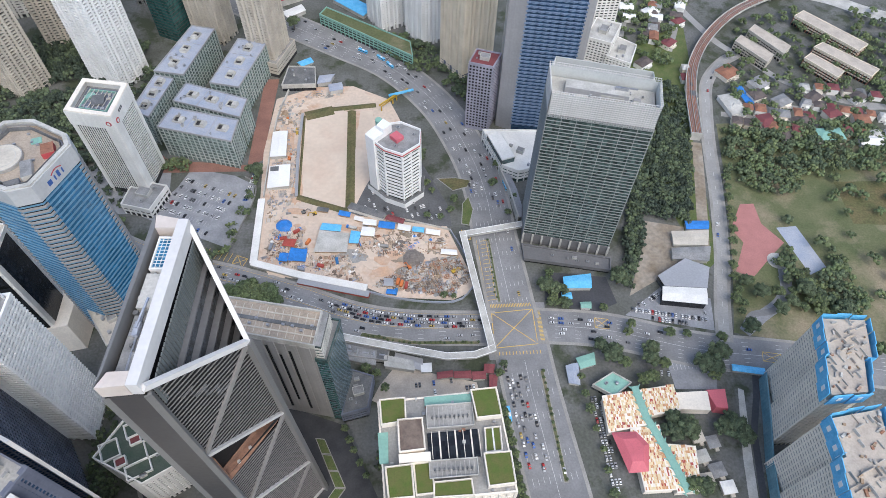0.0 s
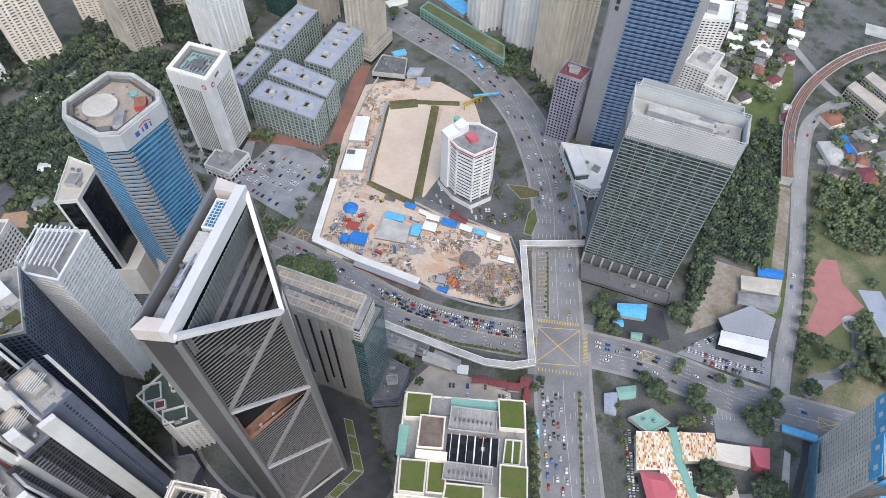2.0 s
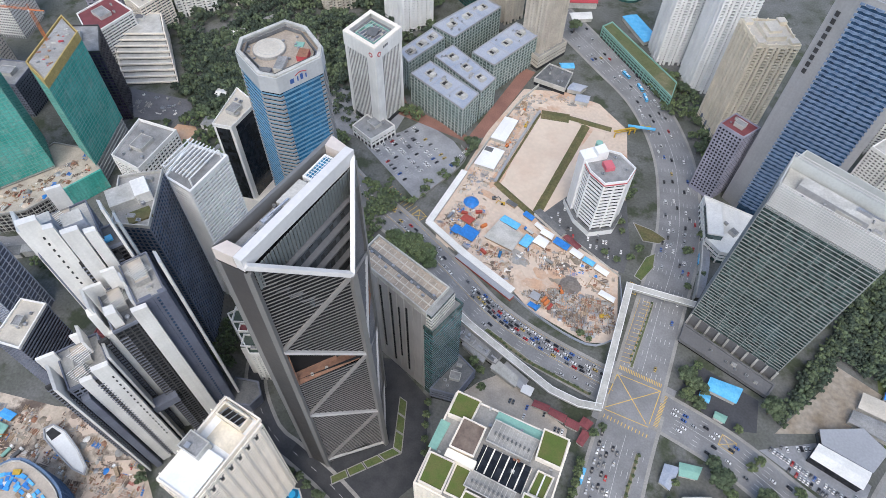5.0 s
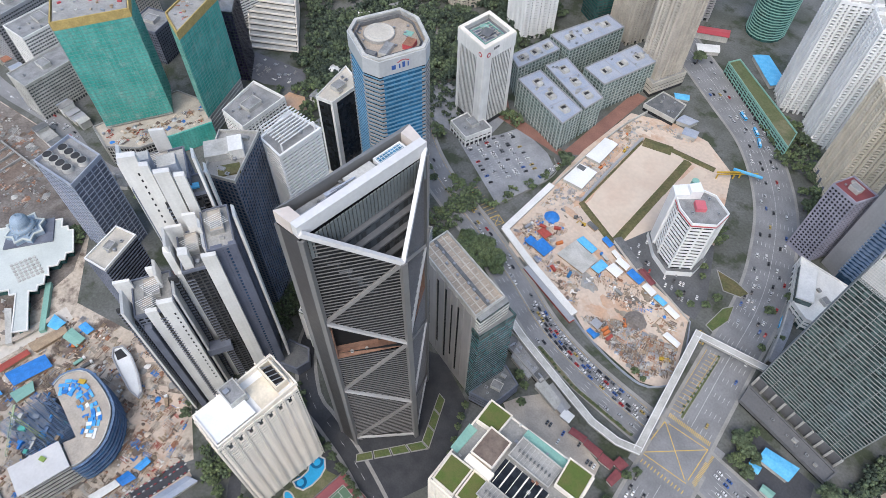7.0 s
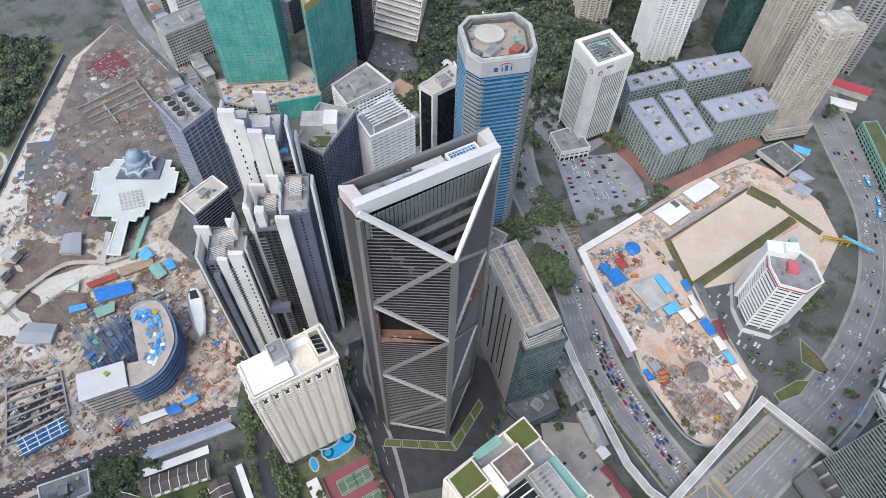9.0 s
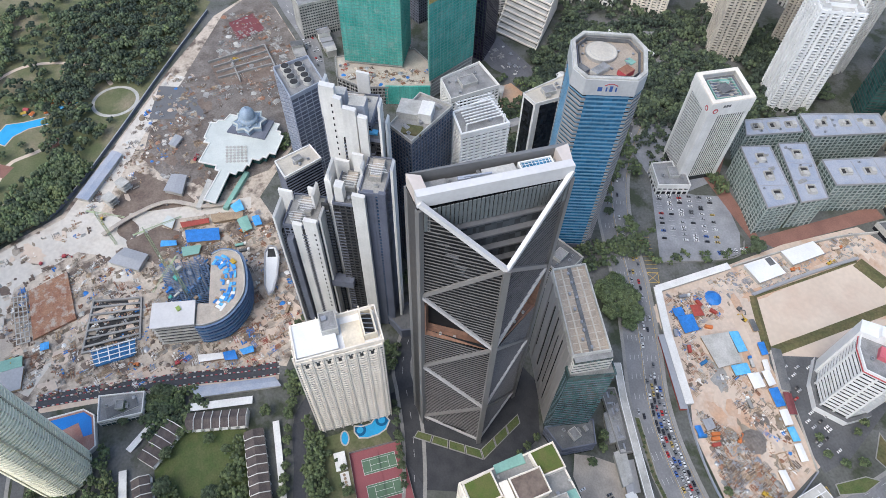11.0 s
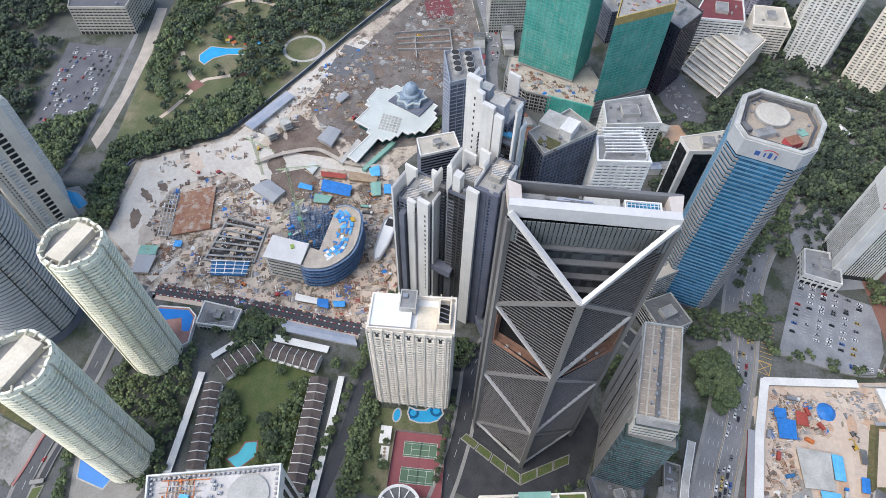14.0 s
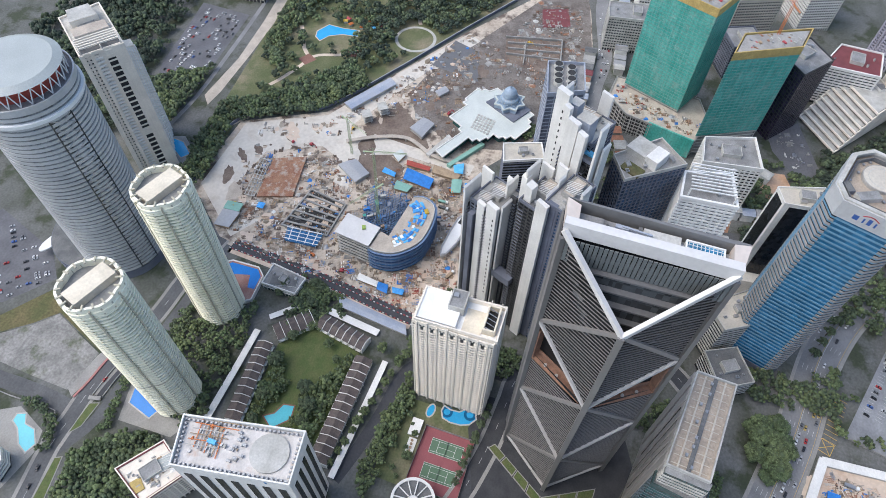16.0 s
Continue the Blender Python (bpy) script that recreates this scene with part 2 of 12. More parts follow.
for key, c in dict(white=(0.75, 0.75, 0.75), silver=(0.42, 0.43, 0.45), black=(0.025, 0.025, 0.03), grey=(0.14, 0.145, 0.155), red=(0.42, 0.03, 0.03), blue=(0.05, 0.12, 0.36), gold=(0.45, 0.33, 0.1)).items():
    M["car_" + key] = surface(key + "_car_paint", c, 0.3, 0.1, patch=1, grain=3, vary=0.06, bump=0, spec=0.5)

M["glass_pale"] = surface("pale_frosted_screen", (0.42, 0.45, 0.44), 0.35, patch=0.05, grain=1.2, vary=0.12)
M["blue_band"] = surface("pale_blue_spandrel", (0.17, 0.24, 0.36), 0.35, patch=0.06, grain=0.6, vary=0.15)
M["green_pier"] = surface("grey_green_stone", (0.4, 0.445, 0.42), 0.6, second=(0.3, 0.365, 0.34), patch=0.07, grain=0.8, vary=0.14)
M["green_roof_felt"] = surface("dark_green_roof_felt", (0.055, 0.085, 0.065), 0.8, second=(0.08, 0.1, 0.085), patch=0.15, grain=1.0, vary=0.2)
M["round_band"] = surface("pale_olive_balcony", (0.93, 0.9, 0.74), 0.6, second=(0.88, 0.85, 0.68), patch=0.07, grain=0.8, vary=0.08, streak=0.1)
M["red_dull"] = surface("dull_red_panel", (0.4, 0.08, 0.06), 0.6, patch=0.1, grain=0.7, vary=0.2)
M["sandy_slab"] = surface("dusty_concrete_slab", (0.5, 0.44, 0.37), 0.9, second=(0.4, 0.35, 0.3), patch=0.1, grain=0.8, vary=0.15)
M["lime"] = surface("lime_green_paint", (0.3, 0.42, 0.1), 0.5, patch=0.3, grain=1.5, vary=0.15)
M["machine_dull"] = surface("ochre_boarding", (0.5, 0.37, 0.14), 0.8, patch=0.2, grain=1.0, vary=0.2)
M["glass_purple"] = glazing("purple_glass", (0.06, 0.045, 0.085))
M["pool_deep"] = surface("deep_pool_water", (0.015, 0.12, 0.26), 0.08, patch=0.15, grain=0.8, vary=0.08, bump=0.05)

M["patch_orange"] = surface("pale_orange_tile", (0.6, 0.32, 0.16), 0.7, patch=0.2, grain=1.0, vary=0.15)
M["rust_bed"] = surface("rust_brown_ballast", (0.27, 0.13, 0.08), 0.9, second=(0.2, 0.11, 0.08), patch=0.1, grain=0.8, vary=0.2)

M["pale_metal"] = surface("pale_silver_ledge", (0.55, 0.56, 0.57), 0.45, 0.2, second=(0.47, 0.48, 0.49), patch=0.05, grain=0.6, vary=0.07, streak=0.08)
M["glass_office"] = glazing("grey_green_glass", (0.05, 0.078, 0.074), vary=0.6, rough=0.25, spec=0.4)
M["glass_mint"] = glazing("pale_green_office_glass", (0.155, 0.2, 0.19), vary=0.45, rough=0.2)
M["azure_band"] = surface("pale_blue_spandrel", (0.14, 0.29, 0.42), 0.35, patch=0.05, grain=0.6, vary=0.15)
M["stone_band"] = surface("pale_stone_spandrel", (0.34, 0.325, 0.315), 0.6, second=(0.29, 0.28, 0.27), patch=0.06, grain=0.7, vary=0.08)
M["crown_rib"] = surface("grey_ribbed_glazing", (0.17, 0.185, 0.185), 0.4, patch=0.06, grain=0.6, vary=0.12)
M["lot_dark"] = surface("dark_worn_lot", (0.15, 0.15, 0.162), 0.85, second=(0.11, 0.11, 0.12), patch=0.05, grain=0.5, vary=0.18)
M["lane_pale"] = surface("pale_concrete_lane", (0.34, 0.335, 0.325), 0.85, second=(0.28, 0.275, 0.265), patch=0.04, grain=0.6, vary=0.12)
M["brace_white"] = surface("white_frame_panel", (0.66, 0.645, 0.635), 0.5, second=(0.6, 0.585, 0.575), patch=0.08, grain=0.5, vary=0.05)
M["brace_grey"] = surface("light_grey_frame_panel", (0.56, 0.545, 0.535), 0.45, 0.1, second=(0.5, 0.485, 0.475), patch=0.08, grain=0.5, vary=0.06)
M["crown_cream"] = surface("cream_frame_panel", (0.62, 0.55, 0.5), 0.5, second=(0.55, 0.48, 0.43), patch=0.08, grain=0.5, vary=0.06)
M["silver_brown"] = surface("warm_grey_metal_panel", (0.29, 0.275, 0.265), 0.45, 0.2, patch=0.05, grain=0.5, vary=0.08)
M["ledge_grey"] = surface("grey_ledge_metal", (0.15, 0.15, 0.155), 0.6, patch=0.1, grain=0.6, vary=0.12)
M["terrace"] = surface("red_brown_terrace_boards", (0.3, 0.17, 0.115), 0.8, second=(0.22, 0.125, 0.09), patch=0.2, grain=1.0, vary=0.2)
M["glass_azure"] = glazing("azure_glass", (0.03, 0.15, 0.29), vary=0.25, cell=(0.2, 0.2, 0.28))
M["taupe"] = surface("warm_grey_ribbed_panel", (0.36, 0.345, 0.335), 0.5, 0.1, second=(0.31, 0.3, 0.29), patch=0.05, grain=0.6, vary=0.07, streak=0.16)
M["tan_roof"] = surface("tan_roof_tiles", (0.42, 0.35, 0.28), 0.85, second=(0.33, 0.28, 0.23), patch=0.1, grain=0.9, vary=0.2)
M["blade"] = surface("off_white_wall_paint", (0.76, 0.745, 0.715), 0.65, second=(0.66, 0.645, 0.615), patch=0.05, grain=0.7, vary=0.06, streak=0.1)
M["slate_blue"] = surface("slate_blue_wall", (0.15, 0.165, 0.215), 0.6, second=(0.115, 0.125, 0.17), patch=0.05, grain=0.6, vary=0.12, streak=0.14)

M["salmon"] = surface("salmon_rubber_paving", (0.42, 0.19, 0.175), 0.85, patch=0.1, grain=0.8, vary=0.12)
M["site_earth"] = surface("gravelly_site_earth", (0.56, 0.485, 0.4), 0.95, second=(0.43, 0.36, 0.29), patch=0.03, grain=0.35, vary=0.2, bump=0.3, third=((0.14, 0.108, 0.09), 0.05, 0.49, 0.6))
M["haul"] = surface("dusty_haul_road", (0.62, 0.575, 0.51), 0.9, second=(0.56, 0.52, 0.465), patch=0.03, grain=0.3, vary=0.1, third=((0.48, 0.42, 0.36), 0.05, 0.52, 0.7))
M["orange_earth"] = surface("orange_earth", (0.56, 0.36, 0.24), 0.95, second=(0.5, 0.37, 0.28), patch=0.06, grain=0.4, vary=0.14)
M["cyan_deep"] = surface("bright_blue_sheet", (0.05, 0.3, 0.7), 0.5, second=(0.09, 0.37, 0.76), patch=0.25, grain=1.0, vary=0.15)
M["net_navy"] = surface("navy_safety_net", (0.03, 0.07, 0.17), 0.8, second=(0.05, 0.1, 0.22), patch=0.1, grain=0.6, vary=0.2, bump=0.3)
M["steel_blue"] = surface("blue_painted_scaffold", (0.16, 0.24, 0.38), 0.6, patch=0.2, grain=1.0, vary=0.2)
M["lime_dull"] = surface("pale_lime_paint", (0.42, 0.5, 0.3), 0.5, patch=0.3, grain=1.5, vary=0.15)
M["glass_olive"] = glazing("pale_green_balcony_glass", (0.56, 0.58, 0.41), rough=0.7, vary=0.4, spec=0.15)
M["glass_mist"] = glazing("misty_grey_glass", (0.2, 0.21, 0.215), rough=0.3, vary=0.35, spec=0.4)
M["ledge_pale"] = surface("pale_grey_green_ledge", (0.29, 0.305, 0.3), 0.5, 0.1, second=(0.25, 0.265, 0.26), patch=0.05, grain=0.6, vary=0.07, streak=0.08)
M["crown_pale"] = surface("pale_lattice_screen", (0.56, 0.575, 0.555), 0.5, second=(0.5, 0.515, 0.5), patch=0.05, grain=0.8, vary=0.08)
M["roof_tile_cream"] = surface("cream_roof_tile", (0.76, 0.61, 0.37), 0.7, patch=0.2, grain=1.0, vary=0.12)
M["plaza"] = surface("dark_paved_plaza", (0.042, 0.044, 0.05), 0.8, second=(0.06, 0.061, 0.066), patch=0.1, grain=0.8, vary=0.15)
M["grey_rubble"] = surface("grey_rubble_lot", (0.3, 0.29, 0.275), 0.95, second=(0.2, 0.195, 0.185), patch=0.08, grain=0.5, vary=0.3, bump=0.4, third=((0.11, 0.12, 0.08), 0.05, 0.54, 0.66))
M["net_rail"] = surface("pale_scaffold_rail", (0.22, 0.42, 0.37), 0.6, patch=0.1, grain=0.8, vary=0.2)
M["net_canal"] = surface("faded_teal_net", (0.13, 0.27, 0.32), 0.8, second=(0.2, 0.33, 0.37), patch=0.1, grain=0.6, vary=0.2, streak=0.2, bump=0.3)
M["rib_olive"] = surface("olive_grey_rib", (0.52, 0.48, 0.37), 0.6, patch=0.07, grain=0.8, vary=0.08, streak=0.1)
M["mosque_roof"] = surface("pale_mint_white_roof", (0.58, 0.61, 0.58), 0.5, second=(0.51, 0.54, 0.515), patch=0.06, grain=0.7, vary=0.06)
M["verge"] = surface("verge_grass", (0.085, 0.12, 0.04), 0.95, second=(0.12, 0.135, 0.055), patch=0.15, grain=0.8, vary=0.25, bump=0.4)
# Matte near-black: the shade behind the louvre blades is put into the colour.
M["louvre_void"] = surface("painted_shade_behind_fins", (0.016, 0.017, 0.019), 0.5, patch=0.1, grain=0.5, vary=0.3, spec=0.2)
M["walk_red"] = surface("dull_maroon_sheet", (0.24, 0.07, 0.075), 0.7, patch=0.15, grain=1.0, vary=0.18)
# ---- builders ----
class Geo:
    """Collects solid pieces into one mesh."""

    def __init__(self):
        self.v, self.f, self.m = [], [], []

    def add(self, verts, faces, mat=0):
        k = len(self.v)
        self.v += [tuple(p) for p in verts]
        self.f += [tuple(i + k for i in q) for q in faces]
        self.m += [mat] * len(faces)
        return self

    def prism(self, poly, z0, z1, mat=0, top=None, scale=1.0):
        """A solid over a counter-clockwise outline; scale shrinks its top."""
        n = len(poly)
        cx, cy = sum(p[0] for p in poly) / n, sum(p[1] for p in poly) / n
        up = [(cx + (x - cx) * scale, cy + (y - cy) * scale, z1) for x, y in poly]
        self.add([(x, y, z0) for x, y in poly] + up, [(i, (i + 1) % n, n + (i + 1) % n, n + i) for i in range(n)] + [tuple(range(n - 1, -1, -1))], mat)
        k = len(self.v) - n
        self.f.append(tuple(range(k, k + n)))
        self.m.append(mat if top is None else top)
        return self

    def box(self, x, y, z, sx, sy, sz, turn=0.0, mat=0, top=None, scale=1.0):
        """A block standing at (x, y, z) on its middle."""
        return self.prism(rect(x, y, sx, sy, turn), z, z + sz, mat, top, scale)

    def cyl(self, x, y, z0, z1, r, n=16, mat=0, r1=None, top=None):
        ring = [(x + r * math.cos(2 * math.pi * i / n), y + r * math.sin(2 * math.pi * i / n)) for i in range(n)]
        return self.prism(ring, z0, z1, mat, top, 1.0 if r1 is None else r1 / r)

    def band(self, poly, out, z0, z1, mat=0, inset=0.0):
        """A closed collar round an outline, out metres proud of it."""
        n, a, b = len(poly), grow(poly, -inset), grow(poly, out)
        vs = [(x, y, z) for z in (z0, z1) for x, y in a] + [(x, y, z) for z in (z0, z1) for x, y in b]
        fs = []
        for i in range(n):
            j = (i + 1) % n
            fs += [(2 * n + i, 2 * n + j, 3 * n + j, 3 * n + i), (n + i, 3 * n + i, 3 * n + j, n + j), (i, j, 2 * n + j, 2 * n + i), (j, i, n + i, n + j)]
        return self.add(vs, fs, mat)

    def beam(self, p, q, w, h, mat=0):
        """A square bar from p to q."""
        p, q = Vector(p), Vector(q)
        d = (q - p).normalized()
        s = d.cross(Vector((0, 0, 1)))
        s = (Vector((1, 0, 0)) if s.length < 1e-4 else s.normalized()) * (w / 2)
        u = s.cross(d).normalized() * (h / 2)
        vs = [e + i * s + j * u for e in (p, q) for i, j in ((-1, -1), (1, -1), (1, 1), (-1, 1))]
        return self.add(vs, [(0, 1, 2, 3), (7, 6, 5, 4), (0, 4, 5, 1), (1, 5, 6, 2), (2, 6, 7, 3), (3, 7, 4, 0)], mat)

    def slab(self, pts, t, mat=0):
        """A plate of thickness t below a flat outline given in 3D."""
        n = len(pts)
        vs = [tuple(p) for p in pts] + [(p[0], p[1], p[2] - t) for p in pts]
        return self.add(vs, [tuple(range(n)), tuple(range(2 * n - 1, n - 1, -1))] + [(i, n + i, n + (i + 1) % n, (i + 1) % n) for i in range(n)], mat)

    def mesh(self, name, mats):
        me = bpy.data.meshes.new(name)
        me.from_pydata(self.v, [], self.f)
        for m in mats:
            me.materials.append(M[m])
        me.polygons.foreach_set("material_index", self.m)
        me.update()
        return me


def rect(x, y, sx, sy, turn=0.0):
    c, s = math.cos(radians(turn)), math.sin(radians(turn))
    return [(x + c * a - s * b, y + s * a + c * b) for a, b in ((-sx / 2, -sy / 2), (sx / 2, -sy / 2), (sx / 2, sy / 2), (-sx / 2, sy / 2))]


def area(poly):
    return sum(a[0] * b[1] - b[0] * a[1] for a, b in zip(poly, poly[1:] + poly[:1])) / 2


def ccw(poly):
    poly = [tuple(map(float, p)) for p in poly]
    return poly if area(poly) > 0 else poly[::-1]


def middle(poly):
    return sum(p[0] for p in poly) / len(poly), sum(p[1] for p in poly) / len(poly)


def grow(poly, d):
    """The counter-clockwise outline moved outwards by d."""
    out, n = [], len(poly)
    for i in range(n):
        a, b, c = Vector(poly[i - 1]), Vector(poly[i]), Vector(poly[(i + 1) % n])
        e, g = (b - a).normalized(), (c - b).normalized()
        n1, n2 = Vector((e.y, -e.x)), Vector((g.y, -g.x))
        k = n1 + n2
        k = n1 if k.length < 1e-6 else k / max(0.35, k.dot(n1))
        out.append((b.x + k.x * d, b.y + k.y * d))
    return out


def inside(x, y, poly):
    hit = False
    for (x1, y1), (x2, y2) in zip(poly, poly[1:] + poly[:1]):
        if (y1 > y) != (y2 > y) and x < (x2 - x1) * (y - y1) / (y2 - y1) + x1:
            hit = not hit
    return hit


def sample(poly, n, rng, gap=0.0):
    xs, ys = [p[0] for p in poly], [p[1] for p in poly]
    got = []
    for _ in range(n * 30):
        x, y = rng.uniform(min(xs), max(xs)), rng.uniform(min(ys), max(ys))
        if inside(x, y, poly) and all((x - a) ** 2 + (y - b) ** 2 > gap * gap for a, b in got):
            got.append((x, y))
            if len(got) == n:
                break
    return got


def smooth_line(pts, step=8.0):
    """A Catmull-Rom line through the points."""
    p = [Vector(pts[0]) * 2 - Vector(pts[1])] + [Vector(q) for q in pts] + [Vector(pts[-1]) * 2 - Vector(pts[-2])]
    out = []
    for i in range(1, len(p) - 2):
        a, b, c, d = p[i - 1:i + 3]
        n = max(2, int((c - b).length / step))
        for k in range(n):
            t = k / n
            out.append(0.5 * (2 * b + (c - a) * t + (2 * a - 5 * b + 4 * c - d) * t * t + (3 * b - a - 3 * c + d) * t ** 3))
    return out + [p[-2]]


def along(line):
    """Each point of a line with its left-hand normal and the way walked so far."""
    res, w = [], 0.0
    for i, q in enumerate(line):
        d = (line[min(i + 1, len(line) - 1)] - line[max(i - 1, 0)]).normalized()
        if i:
            w += (q - line[i - 1]).length
        res.append((q, Vector((-d.y, d.x)), d, w))
    return res


def strip(line, left, right, z, thick, mat=0, geo=None):
    """A flat ribbon between two offsets of a line."""
    geo = geo or Geo()
    rows, vs, fs = along(line), [], []
    for a, n, _, _ in rows:
        l, r = a + n * left, a + n * right
        vs += [(r.x, r.y, z), (l.x, l.y, z), (l.x, l.y, z - thick), (r.x, r.y, z - thick)]
    for i in range(len(rows) - 1):
        k = 4 * i
        fs += [(k + j, k + 4 + j, k + 4 + (j + 1) % 4, k + (j + 1) % 4) for j in range(4)]
    k = 4 * len(rows) - 4
    return geo.add(vs, fs + [(3, 2, 1, 0), (k, k + 1, k + 2, k + 3)], mat)


def thing(name, label, category, x=0, y=0, z=0, turn=0, group="", kind=""):
    ob = new(name)
    ob.empty_display_size = 1
    ob.matrix_basis = pose(x, y, z, 0, 0, turn)
    return tagged(ob, label, category, group, kind)


def whole(name, geo, mats, label, category, m=None, group="", kind=""):
    """One thing that is a single mesh."""
    ob = new(name, geo.mesh(name, mats))
    if m:
        ob.matrix_basis = m
    return tagged(ob, label, category, group, kind)


def part(name, geo, mats, parent, label="", m=None, kind="", mesh=None):
    """One mesh part under a thing, given in world places unless m says otherwise."""
    ob = new(name, mesh or geo.mesh(name, mats))
    ob.parent = parent
    ob.matrix_basis = m if m is not None else parent_world(parent).inverted()
    if label:
        ob["label"] = label
    if kind:
        ob["kind"] = kind
    return ob


def parent_world(ob):
    m = ob.matrix_basis.copy()
    while ob.parent:
        ob = ob.parent
        m = ob.matrix_basis @ m
    return m


def sheet(name, poly, z, mat, label, category="ground", kind="structure", thick=0.02):
    return whole(name, Geo().slab([(x, y, z) for x, y in ccw(poly)], thick), [mat], label, category, kind=kind)


def roof_kit(t, poly, z, seed, n=6, mats=("pale", "roof", "steel"), lift=True):
    """Plant on a flat roof: a lift house, air units, a tank and pipes."""
    rng = random.Random(seed)
    c = middle(poly)
    e = Vector(poly[1]) - Vector(poly[0])
    turn = math.degrees(math.atan2(e.y, e.x))
    inner = grow(poly, -4)
    if area(inner) < 30:
        inner = grow(poly, -1.5)
    if lift:
        w = min(e.length, (Vector(poly[2]) - Vector(poly[1])).length)
        part("lift_house", Geo().box(c[0], c[1], z, w * 0.42, w * 0.32, 3.6, turn, 0, 1).band(rect(c[0], c[1], w * 0.42, w * 0.32, turn), 0.15, z + 3.6, z + 4.1, 0, 0.2), [mats[0], mats[1]], t)
    for x, y in sample(inner, n, rng, 3.5):
        k = rng.random()
        if k < 0.55:
            s = rng.uniform(1.4, 2.8)
            part("air_unit", Geo().box(x, y, z + 0.25, s, s * 0.8, 1.3, turn, 0).cyl(x, y, z + 1.55, z + 1.75, s * 0.3, 10, 1).box(x, y, z, s * 0.8, s * 0.2, 0.25, turn, 1), [mats[2], "roof_dark"], t)
        elif k < 0.75:
            part("water_tank", Geo().cyl(x, y, z, z + 2.2, 1.3, 14).cyl(x, y, z + 2.2, z + 2.5, 1.3, 14, 0, 0.3), [mats[2]], t)
        else:
            s = rng.uniform(2.5, 5)
            part("plant_box", Geo().box(x, y, z, s, s * 0.6, 2.2, turn, 0, 1), [mats[0], mats[1]], t)


def facade_piers(t, poly, z0, z1, every, width, depth, mat, name="pier", skip=()):
    """Upright piers spread along each face, alike ones sharing a mesh."""
    me = Geo().box(0, 0, 0, width, depth * 2, z1 - z0).mesh(name, [mat])
    base = parent_world(t).inverted()
    n = len(poly)
    for i in range(n):
        if i in skip:
            continue
        a, b = Vector(poly[i]), Vector(poly[(i + 1) % n])
        d = b - a
        k = max(1, round(d.length / every))
        turn = math.degrees(math.atan2(d.y, d.x))
        for j in range(k + 1):
            if j == k and (i + 1) % n not in skip:
                continue
            q = a + d * (j / k)
            part(name, None, None, t, m=base @ pose(q.x, q.y, z0, 0, 0, turn), mesh=me)


def tower(name, label, poly, h, floor=3.6, glass="glass_dark", band="white", tall=1.3, proud=0.35, piers=None, z0=0.0, roof="roof", crown=1.4, kit=6, seed=1, category="tower", group="", base=0.0, base_mat=None, lift=True, coping=None, far=False):
    """A storeyed block: glazed core, a band at each floor, piers, a roof with its parapet and plant."""
    poly = ccw(poly)
    c = middle(poly)
    t = thing(name, label, category, c[0], c[1], z0, group=group)
    part("core", Geo().prism(poly, z0, h, 0, 1), [glass, roof], t)
    if base:
        part("base_storey", Geo().prism(grow(poly, proud + 0.1), z0, z0 + base, 0), [base_mat or band], t)
    local = [(x - c[0], y - c[1]) for x, y in poly]
    me = Geo().band(local, proud, 0, tall, 0, 0.15).mesh("floor_band", [band])
    z = z0 + base + (floor - tall if base else floor)
    levels = []
    while z + tall < h:
        levels.append(z)
        z += floor
    if far:
        g = Geo()
        for z in levels:
            g.band(poly, proud, z, z + tall, 0, 0.15)
        if piers:
            for a, b in zip(poly, poly[1:] + poly[:1]):
                a, b = Vector(a), Vector(b)
                k = max(1, round((b - a).length / piers[0]))
                for j in range(k):
                    q = a.lerp(b, j / k)
                    g.box(q.x, q.y, z0 + base, piers[1], piers[2] * 2, h - z0 - base - tall, math.degrees(math.atan2((b - a).y, (b - a).x)))
        part("facade_grid", g, [band], t, kind="stuff")
        piers = None
    else:
        for z in levels:
            part("floor_band", None, None, t, m=Matrix.Translation((0, 0, z - z0)), mesh=me)
    part("parapet", Geo().band(poly, proud + 0.08, h - tall, h + crown, 0, 0.3), [coping or band], t)
    if piers:
        every, width, depth, pm = piers
        facade_piers(t, poly, z0 + base, h - tall, every, width, depth, pm)
    if kit:
        roof_kit(t, poly, h, seed, kit, lift=lift)
    return t


